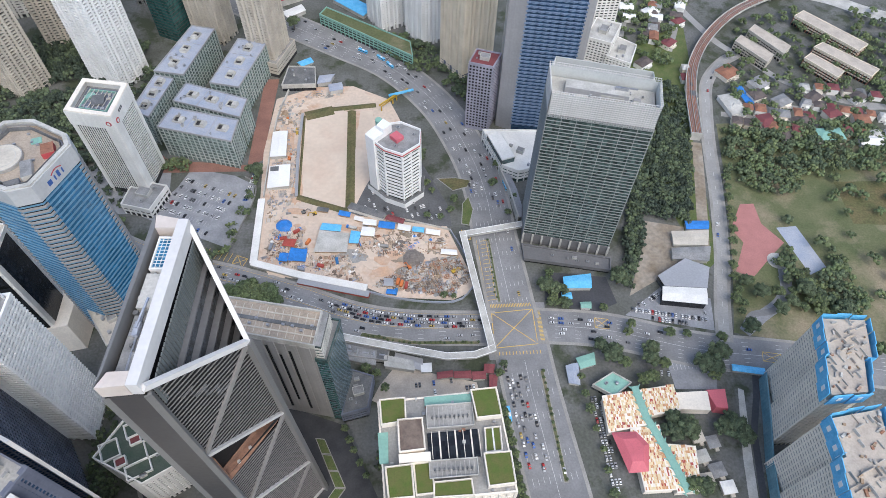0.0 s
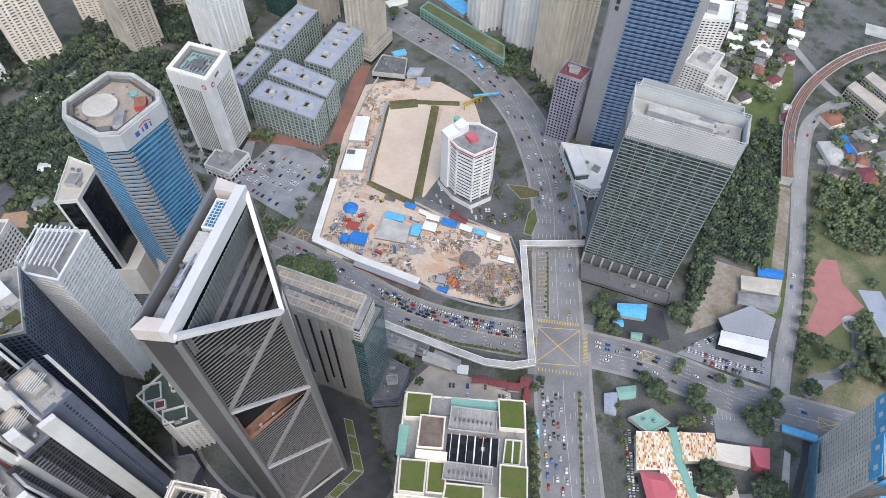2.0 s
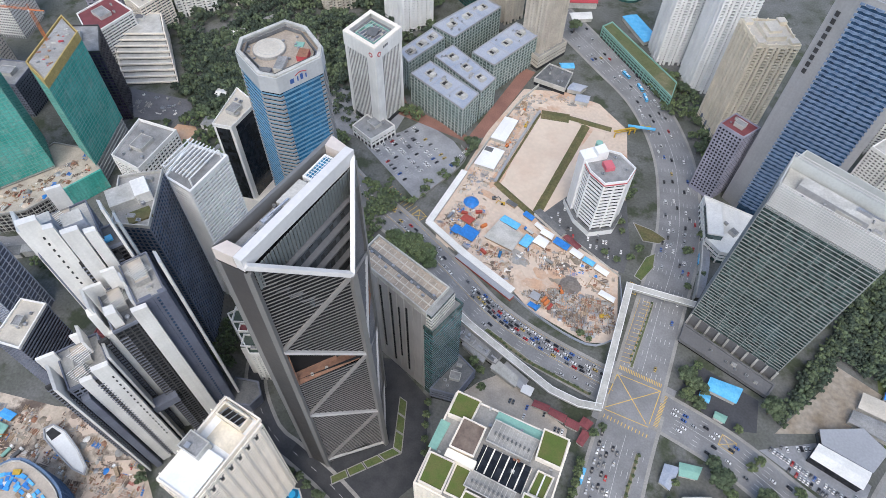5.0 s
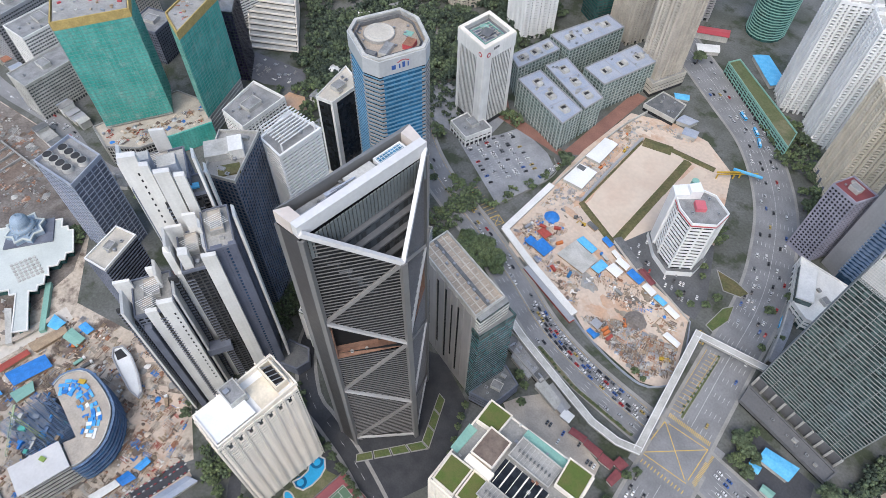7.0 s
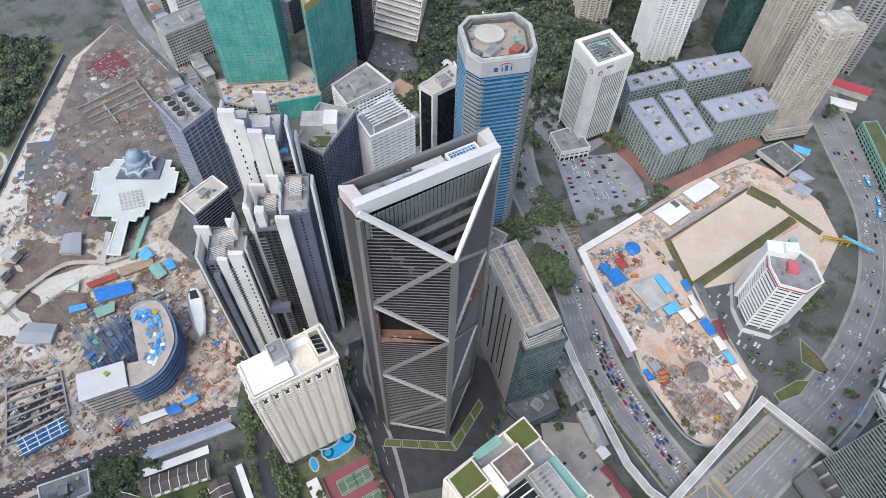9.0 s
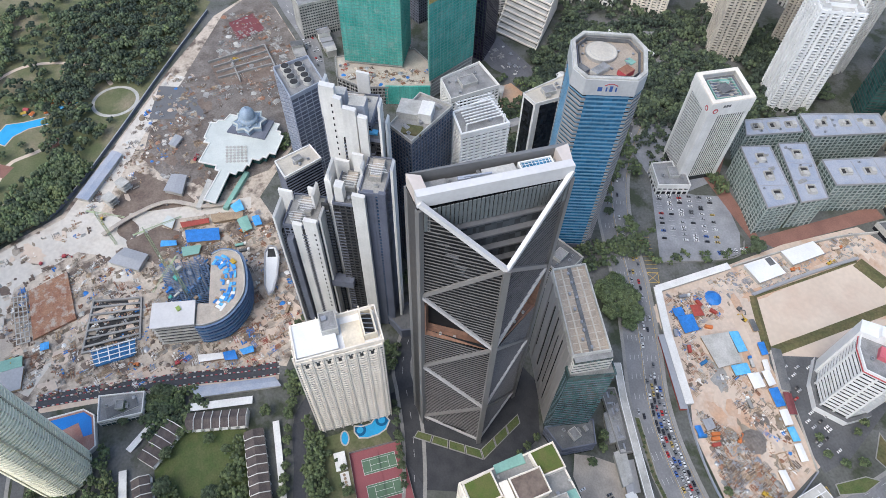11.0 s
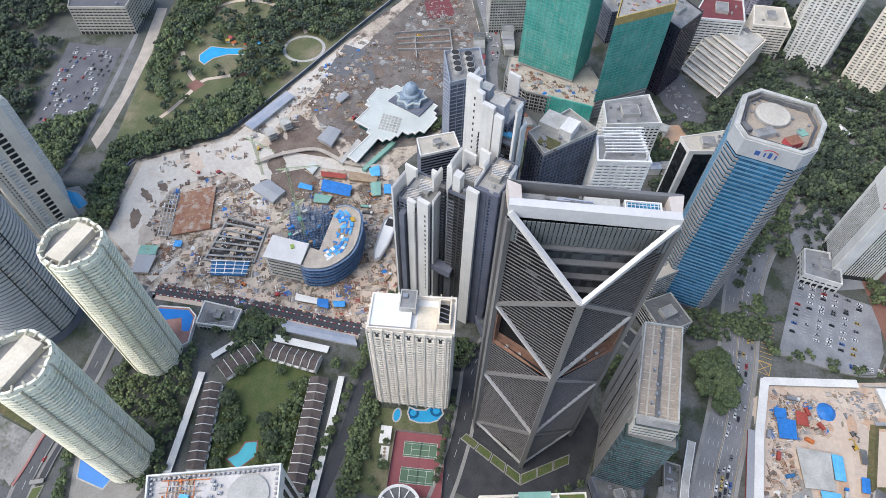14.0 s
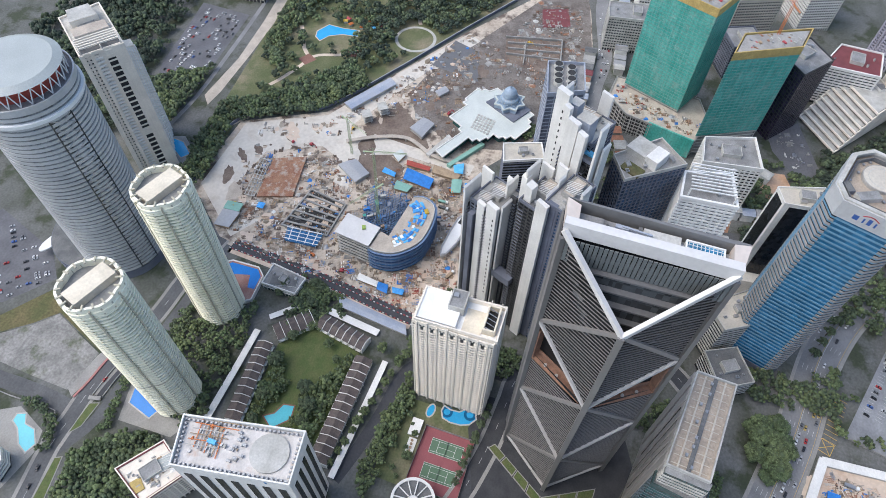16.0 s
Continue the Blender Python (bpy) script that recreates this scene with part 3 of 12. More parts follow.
def flats_tower(name, label, poly, h, wall, glass="glass_grey", floor=3.2, bay=6.5, seed=1, group="", top="pale", crown=7.0, blank=0.42):
    """An apartment tower: upright wall strips with stacks of balconies and window bands between them, and a stepped crown."""
    rng = random.Random(seed)
    poly = ccw(poly)
    c = middle(poly)
    t = thing(name, label, "tower", *c, group=group)
    part("core", Geo().prism(grow(poly, -1.3), 0, h, 0, 1), [glass, top], t)
    piers, rails = Geo(), Geo()
    for a, b in zip(poly, poly[1:] + poly[:1]):
        a, b = Vector(a), Vector(b)
        d = (b - a).normalized()
        o = Vector((d.y, -d.x))
        turn = math.degrees(math.atan2(d.y, d.x))
        L = (b - a).length
        k = max(2, round(L / bay))
        w = L / k
        for j in range(k + 1):
            q = a + d * (w * j) - o * 0.4
            piers.box(q.x, q.y, 0, w * blank * 0.5, 2.2, h + (2.2 if j % 2 else 0.6), turn)
        for j in range(k):
            q = a + d * (w * (j + 0.5))
            z = 5.0
            if j % 2:
                for e in (-0.3, 0.3):
                    piers.box(q.x + d.x * w * e - o.x * 0.5, q.y + d.y * w * e - o.y * 0.5, 0, w * 0.26, 2.0, h, turn)
                while z < h - 2:
                    rails.box(q.x - o.x * 0.7, q.y - o.y * 0.7, z, w * 0.5, 1.4, 1.2, turn)
                    z += floor
            else:
                while z < h - 2:
                    rails.box(q.x + o.x * 0.2, q.y + o.y * 0.2, z, w * 0.92, 2.8, 0.95, turn)
                    rails.box(q.x + o.x * 1.0, q.y + o.y * 1.0, z + 0.95, w * 0.3, 0.9, 0.5, turn)
                    z += floor
    part("wall_strip", piers, [wall], t, "upright plain wall strips", kind="stuff")
    part("balcony_front", rails, [wall], t, "solid balcony fronts one above another", kind="stuff")
    part("parapet", Geo().band(poly, 0.3, h - 1.5, h + 1.4, 0, 0.6), [wall], t)
    e = Vector(poly[1]) - Vector(poly[0])
    turn = math.degrees(math.atan2(e.y, e.x))
    f = (Vector(poly[2]) - Vector(poly[1])).length
    part("crown_house", Geo().box(*c, h, e.length * 0.62, f * 0.5, crown * 0.6, turn, 0, 1).box(*c, h + crown * 0.6, e.length * 0.36, f * 0.3, crown * 0.4, turn, 0, 1), [wall, top], t)
    for k in range(4):
        q = Vector(poly[k]).lerp(Vector(c), 0.22)
        part("corner_crown", Geo().box(q.x, q.y, h, e.length * 0.2, f * 0.2, rng.uniform(2.5, 4.5), turn, 0, 1), [wall, top], t)
    return t


# ---- ground, roads and open spaces ----
whole("ground", Geo().slab([(-3500, -3500, 0), (3500, -3500, 0), (3500, 3500, 0), (-3500, 3500, 0)], 1.0), ["ground"], "grey-green town ground of asphalt, earth and grass", "ground", kind="structure")

ROADS = {
    "avenue": ([(-420, 520), (-345, 415), (-285, 357), (-235, 327), (-190, 311), (-150, 298), (-100, 278), (-55, 259), (-10, 249), (60, 244)], 13.5, 4),
    "ring_road": ([(76, 250), (70, 330), (66, 392), (54, 447), (28, 512), (-18, 573), (-77, 616), (-133, 655), (-230, 725)], 18.0, 5),
    "east_road": ([(92, 245), (150, 237), (220, 216), (290, 204), (370, 188), (480, 165), (700, 110)], 14.0, 4),
    "south_road": ([(78, 240), (80, 205), (82, 180), (86, 142), (90, 105), (96, 40), (100, -60)], 20.0, 5),
    "park_lane": ([(243, 222), (254, 262), (268, 305), (285, 372), (299, 440), (311, 487), (326, 534), (352, 566), (376, 582)], 4.4, 2),
    "north_lane": ([(330, 690), (350, 630), (363, 599), (389, 567), (410, 537), (449, 507), (508, 487), (640, 470)], 4.5, 2),
    "tower_lane": ([(-40, 66), (-60, 74), (-95, 84), (-130, 90), (-150, 94), (-182, 118), (-196, 150), (-190, 200), (-170, 225)], 6.0, 2),
    "condo_lane": ([(-40, -16), (-62, -8), (-95, 1), (-133, 10), (-152, 40), (-146, 88)], 4.5, 2),
    "south_west_road": ([(90, -206), (60, -212), (26, -215), (-10, -219), (-33, -217), (-56, -216), (-77, -212), (-126, -200), (-165, -195), (-212, -184)], 5.4, 2),
    "service_road": ([(-8, -214), (-22, -205), (-36, -199), (-56, -196), (-72, -194), (-126, -186), (-165, -181), (-206, -174)], 4.2, 2),
    "west_link": ([(-37, -216), (-42, -240), (-45, -270), (-47, -300), (-60, -420)], 6.0, 2),
    "north_west_road": ([(-320, -300), (-375, -293), (-442, -292), (-540, -293), (-760, -300)], 2.4, 2),
    "town_street": ([(-760, 110), (-660, 104), (-562, 117), (-500, 112), (-455, 118), (-420, 150), (-350, 170), (-318, 190)], 8.0, 3),
    "hill_street": ([(-318, 190), (-330, 240), (-340, 300), (-345, 360), (-320, 396)], 5.0, 2),
}
LINES = {}
lift = 0.03
for key, (pts, half, lanes) in ROADS.items():
    line = smooth_line(pts)
    LINES[key] = line
    lift += 0.004
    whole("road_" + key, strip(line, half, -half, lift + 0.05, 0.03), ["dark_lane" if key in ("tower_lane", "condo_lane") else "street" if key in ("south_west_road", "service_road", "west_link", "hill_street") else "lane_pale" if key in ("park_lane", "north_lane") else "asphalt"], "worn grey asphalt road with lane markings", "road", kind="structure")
    for s in (1, -1):
        if key in ("avenue", "ring_road", "east_road", "south_road", "tower_lane", "park_lane", "south_west_road"):
            whole("pavement", strip(line, s * half + 2.6 if s > 0 else s * half, s * half if s > 0 else s * half - 2.6, 0.2 + lift * 0.2, 0.2), ["kerb"], "pale concrete pavement with a raised kerb", "pavement", kind="structure")

# Lane markings: dashes, edge lines and stop bars.
for key, (pts, half, lanes) in ROADS.items():
    if key in ("condo_lane", "service_road", "west_link", "north_west_road", "hill_street", "north_lane"):
        continue
    g = Geo()
    rows = along(LINES[key])
    z = 0.135
    for k in range(1, lanes * 2 if half > 10 else 2):
        n = lanes * 2 if half > 10 else 2
        o = -half + 2 * half * k / n
        solid = half > 10 and k == lanes
        w = 0.0
        for (a, na, d, s0), (b, nb, _, s1) in zip(rows, rows[1:]):
            if s0 < 12 or (not solid and int(s0 / 8) % 2):
                continue
            p, q = a + na * o, b + nb * o
            t = 0.09
            q = p + (q - p) * (1 if solid else 0.55)
            g.slab([(p.x - na.x * t, p.y - na.y * t, z), (q.x - nb.x * t, q.y - nb.y * t, z), (q.x + nb.x * t, q.y + nb.y * t, z), (p.x + na.x * t, p.y + na.y * t, z)], 0.004)
    whole("lane_marking", g, ["line"], "white painted lane lines on asphalt", "road marking", kind="structure")

# The big yellow box junction.
sheet("junction", [(52, 216), (100, 214), (103, 266), (50, 268)], 0.14, "asphalt", "asphalt crossroads", "road", thick=0.05)
BOX = [(57, 226), (92, 228), (92, 260), (58, 258)]
g = Geo()
for a, b in ((0, 1), (1, 2), (2, 3), (3, 0), (0, 2), (1, 3)):
    g.beam((*BOX[a], 0.148), (*BOX[b], 0.148), 0.55, 0.008)
for i in range(26):
    u = i / 25
    g.box(58 + 33 * u, 264.5, 0.146, 0.55, 3.4, 0.006, 8)
    g.box(96.5, 229 + 30 * u, 0.146, 3.4, 0.5, 0.006, 0)
    if i % 2:
        g.box(59 + 34 * u, 221.0, 0.146, 0.55, 3.0, 0.006, 0)
whole("box_junction_marking", g, ["yellow"], "yellow crossed box and pedestrian bars painted on a junction", "road marking", kind="structure")

# Yellow hatched strip, small boxes and stop lines.
g = Geo()
for i in range(16):
    y = 270 + i * 4.1
    g.beam((56.0, y, 0.146), (63.5, y + 1.2, 0.146), 0.35, 0.006)
for p, q in (((56, 270), (52.5, 333)), ((63.5, 270), (61, 333))):
    g.beam((*p, 0.146), (*q, 0.146), 0.3, 0.006)
for i in range(10):
    a = Vector((-160, 319)) + Vector((-36, 12)) * (i / 9)
    g.beam((a.x, a.y, 0.146), (a.x + 3.4, a.y + 9, 0.146), 0.35, 0.006)
for quad in ([(-160, 318), (-156, 327), (-147, 323), (-151, 314)], [(40, 335), (48, 334), (47, 344), (40, 345)], [(141, 240), (152, 238), (153, 247), (142, 249)], [(268, 203), (282, 200), (284, 208), (270, 211)]):
    for i in range(4):
        g.beam((*quad[i], 0.146), (*quad[(i + 1) % 4], 0.146), 0.4, 0.006)
    g.beam((*quad[0], 0.146), (*quad[2], 0.146), 0.4, 0.006)
    g.beam((*quad[1], 0.146), (*quad[3], 0.146), 0.4, 0.006)
for key, offs in (("avenue", (-1.0, 12.6)),):
    for o in offs:
        strip(LINES[key], o + 0.1, o - 0.1, 0.147, 0.01, 0, g)
whole("yellow_hatching", g, ["yellow"], "yellow hatched road markings on asphalt", "road marking", kind="structure")

# Traffic islands and planted medians.
def island(poly, label="kerbed traffic island planted with grass", mat="verge"):
    t = thing("traffic_island", label, "traffic island", *middle(poly))
    part("kerb", Geo().band(ccw(poly), 0.3, 0, 0.32, 0, 0.4), ["kerb"], t)
    part("planting", Geo().prism(ccw(poly), 0, 0.3), [mat], t)


island([(41, 352), (48, 350), (53, 368), (50, 384), (44, 376)])
island([(22, 408), (36, 392), (50, 396), (54, 404), (40, 408)], mat="scrub")
island([(64.5, 268), (67, 268), (64.5, 333), (62.5, 333)], "narrow kerbed road median with clipped shrubs", "grass")
island([(90, 205), (93, 205), (97, 120), (94, 120)], "narrow kerbed road median with clipped shrubs", "grass")
island([(-48, 246), (-6, 236), (46, 233), (45, 230), (-8, 232.5), (-50, 242.5)], "long planted verge beside a road", "grass")
island([(-22, -212), (-33, -211.5), (-46, -210), (-48, -203), (-29, -206)], "kerbed traffic island of dry yellow-green grass", "verge")
island([(24, -209), (-4, -211), (-6, -206), (24, -201)], "kerbed verge of dry yellow-green grass", "verge")
t = thing("underpass_ramp", "sunken grey underpass ramp between low concrete walls", "underpass", -62, -206)
part("roadway", strip(smooth_line([(-50, -207.5), (-62, -206), (-76, -203.5), (-112, -195)], 6), 3.6, -3.6, 0.15, 0.05), ["dark_lane"], t)
for o in (3.9, -3.9):
    part("parapet", strip(smooth_line([(-50, -207.5), (-62, -206), (-76, -203.5), (-112, -195)], 6), o + 0.3, o - 0.3, 1.3, 1.2), ["concrete"], t)
# Solid dark block paints the darkness of the tunnel mouth.
part("portal", Geo().box(-51, -207.3, 0.1, 2.2, 8.4, 1.9, 10), ["void"], t)
part("portal_beam", Geo().box(-50, -207.5, 1.9, 3.0, 9.0, 0.7, 10), ["kerb"], t)
whole("site_barrier", strip(smooth_line([(-47, -224), (-62, -220), (-79, -217), (-100, -211)], 5), 0.8, -0.8, 1.0, 0.9), ["salmon"], "row of orange-red barriers along a vacant lot", "barrier")
sheet("footway", [(-47, -226), (-52, -232), (-82, -226), (-104, -214), (-100, -211), (-78, -218.5), (-62, -222)], 0.12, "kerb", "dusty pale footway beside a vacant lot", "pavement")
whole("boundary_wall", strip(smooth_line([(-40, -300), (-36, -270), (-35, -236), (-31, -228), (-12, -226)], 6), 0.3, -0.3, 2.0, 1.9), ["concrete"], "grey concrete boundary wall beside a road", "wall", kind="structure")

# Open spaces.
sheet("parking_lot", [(-246, 374), (-222, 408), (-212, 432), (-170, 421), (-150, 408), (-150, 384), (-165, 335)], 0.06, "lot", "worn grey asphalt parking lot with white bays", "parking lot")
sheet("site_ground", [(-142, 318), (-143, 385), (-146, 450), (-140, 528), (-100, 545), (-60, 545), (-22, 522), (2, 452), (29, 344), (47, 290), (42, 279), (27, 272), (-25, 278), (-44, 288), (-97, 303)], 0.1, "clay", "orange-brown earth of a building site", "building site")
sheet("sand_field", [(-110, 501), (-72, 509), (-58, 500), (-66, 376), (-107, 392)], 0.22, "sand", "flat pale sand field", "sand field", thick=0.12)
sheet("sand_terrace", [(-52, 505), (-40, 507), (-31, 440), (-55, 378), (-62, 380)], 0.22, "sand", "strip of pale sand", "sand field", thick=0.12)
g = Geo()
for p, q, w in (((-108, 500), (-80, 508), 14), ((-84, 509), (-36, 514), 7), ((-61, 506), (-60, 376), 9), ((-109, 391), (-61, 371), 7), ((-109, 500), (-108, 392), 2.5)):
    a, b = Vector(p), Vector(q)
    d = (b - a).normalized()
    k = Vector((-d.y, d.x)) * w / 2
    g.add([(a.x - k.x, a.y - k.y, 0.1), (b.x - k.x, b.y - k.y, 0.1), (b.x + k.x, b.y + k.y, 0.1), (a.x + k.x, a.y + k.y, 0.1), (a.x, a.y, 1.6), (b.x, b.y, 1.6)], [(0, 1, 5, 4), (2, 3, 4, 5), (1, 2, 5), (3, 0, 4)])
whole("grass_bank", g, ["scrub"], "brown grass banks round a sand field", "bank", kind="structure")
sheet("hospital_forecourt", [(-60, 370), (-35, 425), (8, 430), (30, 375), (32, 350), (22, 350), (-52, 366)], 0.14, "street", "grey asphalt forecourt with parked cars", "forecourt")
sheet("big_site_ground", [(-263, -240), (-353, -232), (-390, -152), (-470, -100), (-559, -45), (-650, 20), (-690, 80), (-640, 92), (-557, 104), (-440, 92), (-416, 69), (-353, 20), (-300, 34), (-262, 52), (-225, 40), (-176, 8), (-180, 0), (-190, -47), (-198, -102), (-206, -180)], 0.07, "site_earth", "churned earth and gravel of a large building site", "building site")
sheet("site_road_pale", [(-265, -232), (-352, -226), (-385, -150), (-480, -92), (-560, -40), (-548, -25), (-470, -75), (-376, -122), (-342, -140), (-320, -190), (-272, -200), (-232, -190), (-240, -160), (-215, -178)], 0.13, "haul", "pale concrete haul road on a building site", "site road")
sheet("site_road_bend", [(-376, -122), (-342, -140), (-330, -118), (-300, -112), (-292, -92), (-312, -96), (-340, -100), (-352, -60), (-342, 10), (-356, 12), (-366, -60)], 0.15, "haul", "pale concrete haul road on a building site", "site road")
sheet("soil_patch", [(-350, -136), (-358, -86), (-342, -63), (-330, -45), (-314, -58), (-306, -76), (-318, -92), (-322, -118)], 0.14, "soil", "dark brown excavated soil", "soil")
sheet("soil_patch", [(-424, -86), (-389, -49), (-368, -37), (-354, -44), (-346, -72), (-354, -100), (-380, -110)], 0.142, "soil", "dark brown excavated soil", "soil")
sheet("demolition_ground", [(-440, -78), (-470, -70), (-560, -20), (-650, 30), (-690, 80), (-640, 91), (-557, 103), (-441, 91), (-417, 68), (-384, 34), (-376, -10), (-404, -60)], 0.11, "rubble", "dark brown churned demolition ground", "rubble")
sheet("demolition_pit", [(-560, 10), (-500, 2), (-480, 60), (-560, 92), (-640, 84), (-650, 30)], 0.16, "rubble", "rubble-strewn demolition ground", "rubble")
sheet("cleared_floor", [(-542, -53), (-529, -22), (-478, -12), (-492, -68)], 0.16, "ledge_grey", "dusty grey cleared floor of a demolished house", "floor slab")
sheet("maroon_slab", [(-594, 40), (-630, 34), (-640, 64), (-604, 72)], 0.5, "maroon", "dull red cleared floor slab", "floor slab", thick=0.4)
sheet("clay_yard", [(-250, 14), (-218, 34), (-200, 20), (-182, -14), (-205, -36), (-228, -4)], 0.14, "clay", "trampled orange-brown earth of a site yard", "building site")
sheet("verge_park", [(253, 229), (276, 300), (300, 392), (316, 470), (470, 470), (560, 380), (520, 160), (376, 200)], 0.05, "grass", "park lawn with worn brown patches", "lawn")
sheet("rail_verge", [(210, 560), (250, 600), (330, 640), (316, 560), (296, 500), (285, 452), (275, 372), (262, 300), (250, 290), (215, 470)], 0.045, "verge", "rough green slope beside a railway", "grass")
sheet("bare_lot", [(176, 268), (202, 322), (205, 348), (244, 338), (226, 300), (206, 284)], 0.075, "dirt", "bare brown vacant earth", "vacant lot")
sheet("park_lake", [(405, 385), (460, 384), (440, 330), (402, 334)], 0.09, "scrub", "olive-brown dry park pond", "pond")
sheet("playground", [(304, 362), (317, 362), (316, 338), (329, 316), (314, 304), (287, 280), (275, 288), (292, 318), (286, 334)], 0.13, "salmon", "salmon-red rubber playground surface", "playground")
sheet("skate_slab", [(328, 333), (347, 334), (356, 288), (339, 281)], 0.12, "roof_blue", "blue-grey paved strip in a park", "paving")
whole("park_circle", Geo().cyl(315, 297, 0, 0.16, 8.5, 28).cyl(315, 297, 0.16, 0.6, 3.4, 20, 1), ["pale", "steel"], "round pale paved circle in a park", "paving", kind="structure")
whole("park_drive", strip(smooth_line([(318, 290), (312, 268), (300, 254), (282, 243), (262, 229)], 4), 5, -5, 0.11, 0.04), ["lot"], "curving grey asphalt park drive", "path", kind="structure")
sheet("car_yard", [(168, 250), (205, 276), (244, 262), (238, 232), (205, 240)], 0.09, "lot", "asphalt yard of a car dealer full of cars", "parking lot")
sheet("market_lot", [(-40, 188), (-34, 200), (-16, 222), (4, 208), (40, 198), (44, 176), (-26, 180)], 0.09, "sandy_slab", "dusty pale parking lot with scattered cars", "parking lot")
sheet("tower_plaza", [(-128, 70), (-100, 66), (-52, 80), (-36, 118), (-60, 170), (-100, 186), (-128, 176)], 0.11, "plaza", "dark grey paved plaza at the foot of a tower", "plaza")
sheet("condo_garden", [(-112, 14), (-108, 76), (-44, 68), (-50, 8)], 0.05, "grass", "condominium garden lawn", "garden")
sheet("brick_yard", [(-160, 430), (-146, 440), (-140, 560), (-155, 560)], 0.08, "brick", "reddish brick paved footway", "pavement")
sheet("brick_yard", [(-262, 470), (-240, 428), (-160, 426), (-158, 434), (-236, 444)], 0.085, "brick", "reddish brick paved footway", "pavement")
sheet("office_yard", [(-345, 400), (-290, 380), (-250, 378), (-228, 404), (-232, 440), (-285, 460)], 0.055, "lot", "grey paved forecourt of an office tower", "forecourt")
sheet("rubble_lot", [(-107, -276), (-93, -290), (-79, -311), (-58, -295), (-54, -263), (-51, -232), (-84, -226), (-95, -251)], 0.08, "grey_rubble", "grey rubble-covered vacant lot", "vacant lot")
sheet("rough_grass", [(-128, -293), (-92, -322), (-80, -312), (-94, -291), (-108, -276), (-96, -250), (-86, -227), (-98, -222), (-112, -246)], 0.07, "scrub", "rough green grass beside a vacant lot", "grass")
sheet("tower_lot", [(-190, -390), (-160, -318), (-136, -298), (-104, -327), (-90, -400)], 0.08, "lot_dark", "dark asphalt parking lot with rows of cars", "parking lot")
sheet("mall_lot", [(-362, -340), (-374, -299), (-522, -300), (-530, -364), (-464, -358), (-416, -355)], 0.07, "lot_dark", "large grey parking lot with rows of cars", "parking lot")
sheet("west_park", [(-268, -236), (-356, -236), (-394, -156), (-560, -48), (-680, 20), (-760, -60), (-760, -260), (-560, -270), (-380, -262)], 0.04, "grass", "tree-dotted city park lawn", "lawn")
whole("round_lawn", Geo().cyl(-532, -98, 0, 0.1, 24, 36, 0).cyl(-532, -98, 0.1, 0.14, 20.5, 36, 1), ["pale", "grass"], "round lawn ringed by a path", "lawn", kind="structure")
whole("fountain_circle", Geo().cyl(-490, -159, 0, 0.12, 9, 24, 0).cyl(-490, -159, 0.12, 0.7, 4.6, 20, 1).cyl(-490, -159, 0.7, 0.75, 3.2, 20, 2), ["brick", "kerb", "slate"], "round grey fountain on reddish paving", "fountain", kind="structure")
sheet("path_crossing", [(-474, -206), (-462, -214), (-454, -203), (-466, -194)], 0.13, "brick", "reddish paved crossing of park paths", "paving")
g = Geo()
for pts in ([(-520, -233), (-482, -215), (-464, -204), (-430, -217), (-413, -227)], [(-464, -204), (-474, -195), (-481, -172), (-490, -159)], [(-567, -255), (-620, -190), (-600, -120), (-560, -100)], [(-420, -200), (-380, -215), (-345, -240)]):
    strip(smooth_line(pts, 6), 2.2, -2.2, 0.11, 0.03, 0, g)
whole("park_path", g, ["sand"], "pale brown winding park paths", "path", kind="structure")
sheet("earth_track", [(-600, -284), (-515, -279), (-444, -278), (-379, -286), (-366, -276), (-389, -272), (-454, -268), (-516, -266), (-600, -272)], 0.09, "sandy_slab", "pale brown earth track beside a park", "track")
# The openings are a solid core coloured as dark as the shade within.
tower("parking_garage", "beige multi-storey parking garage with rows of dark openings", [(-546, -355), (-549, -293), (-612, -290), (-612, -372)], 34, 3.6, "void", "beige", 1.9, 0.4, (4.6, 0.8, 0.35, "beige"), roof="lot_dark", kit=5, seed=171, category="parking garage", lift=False)

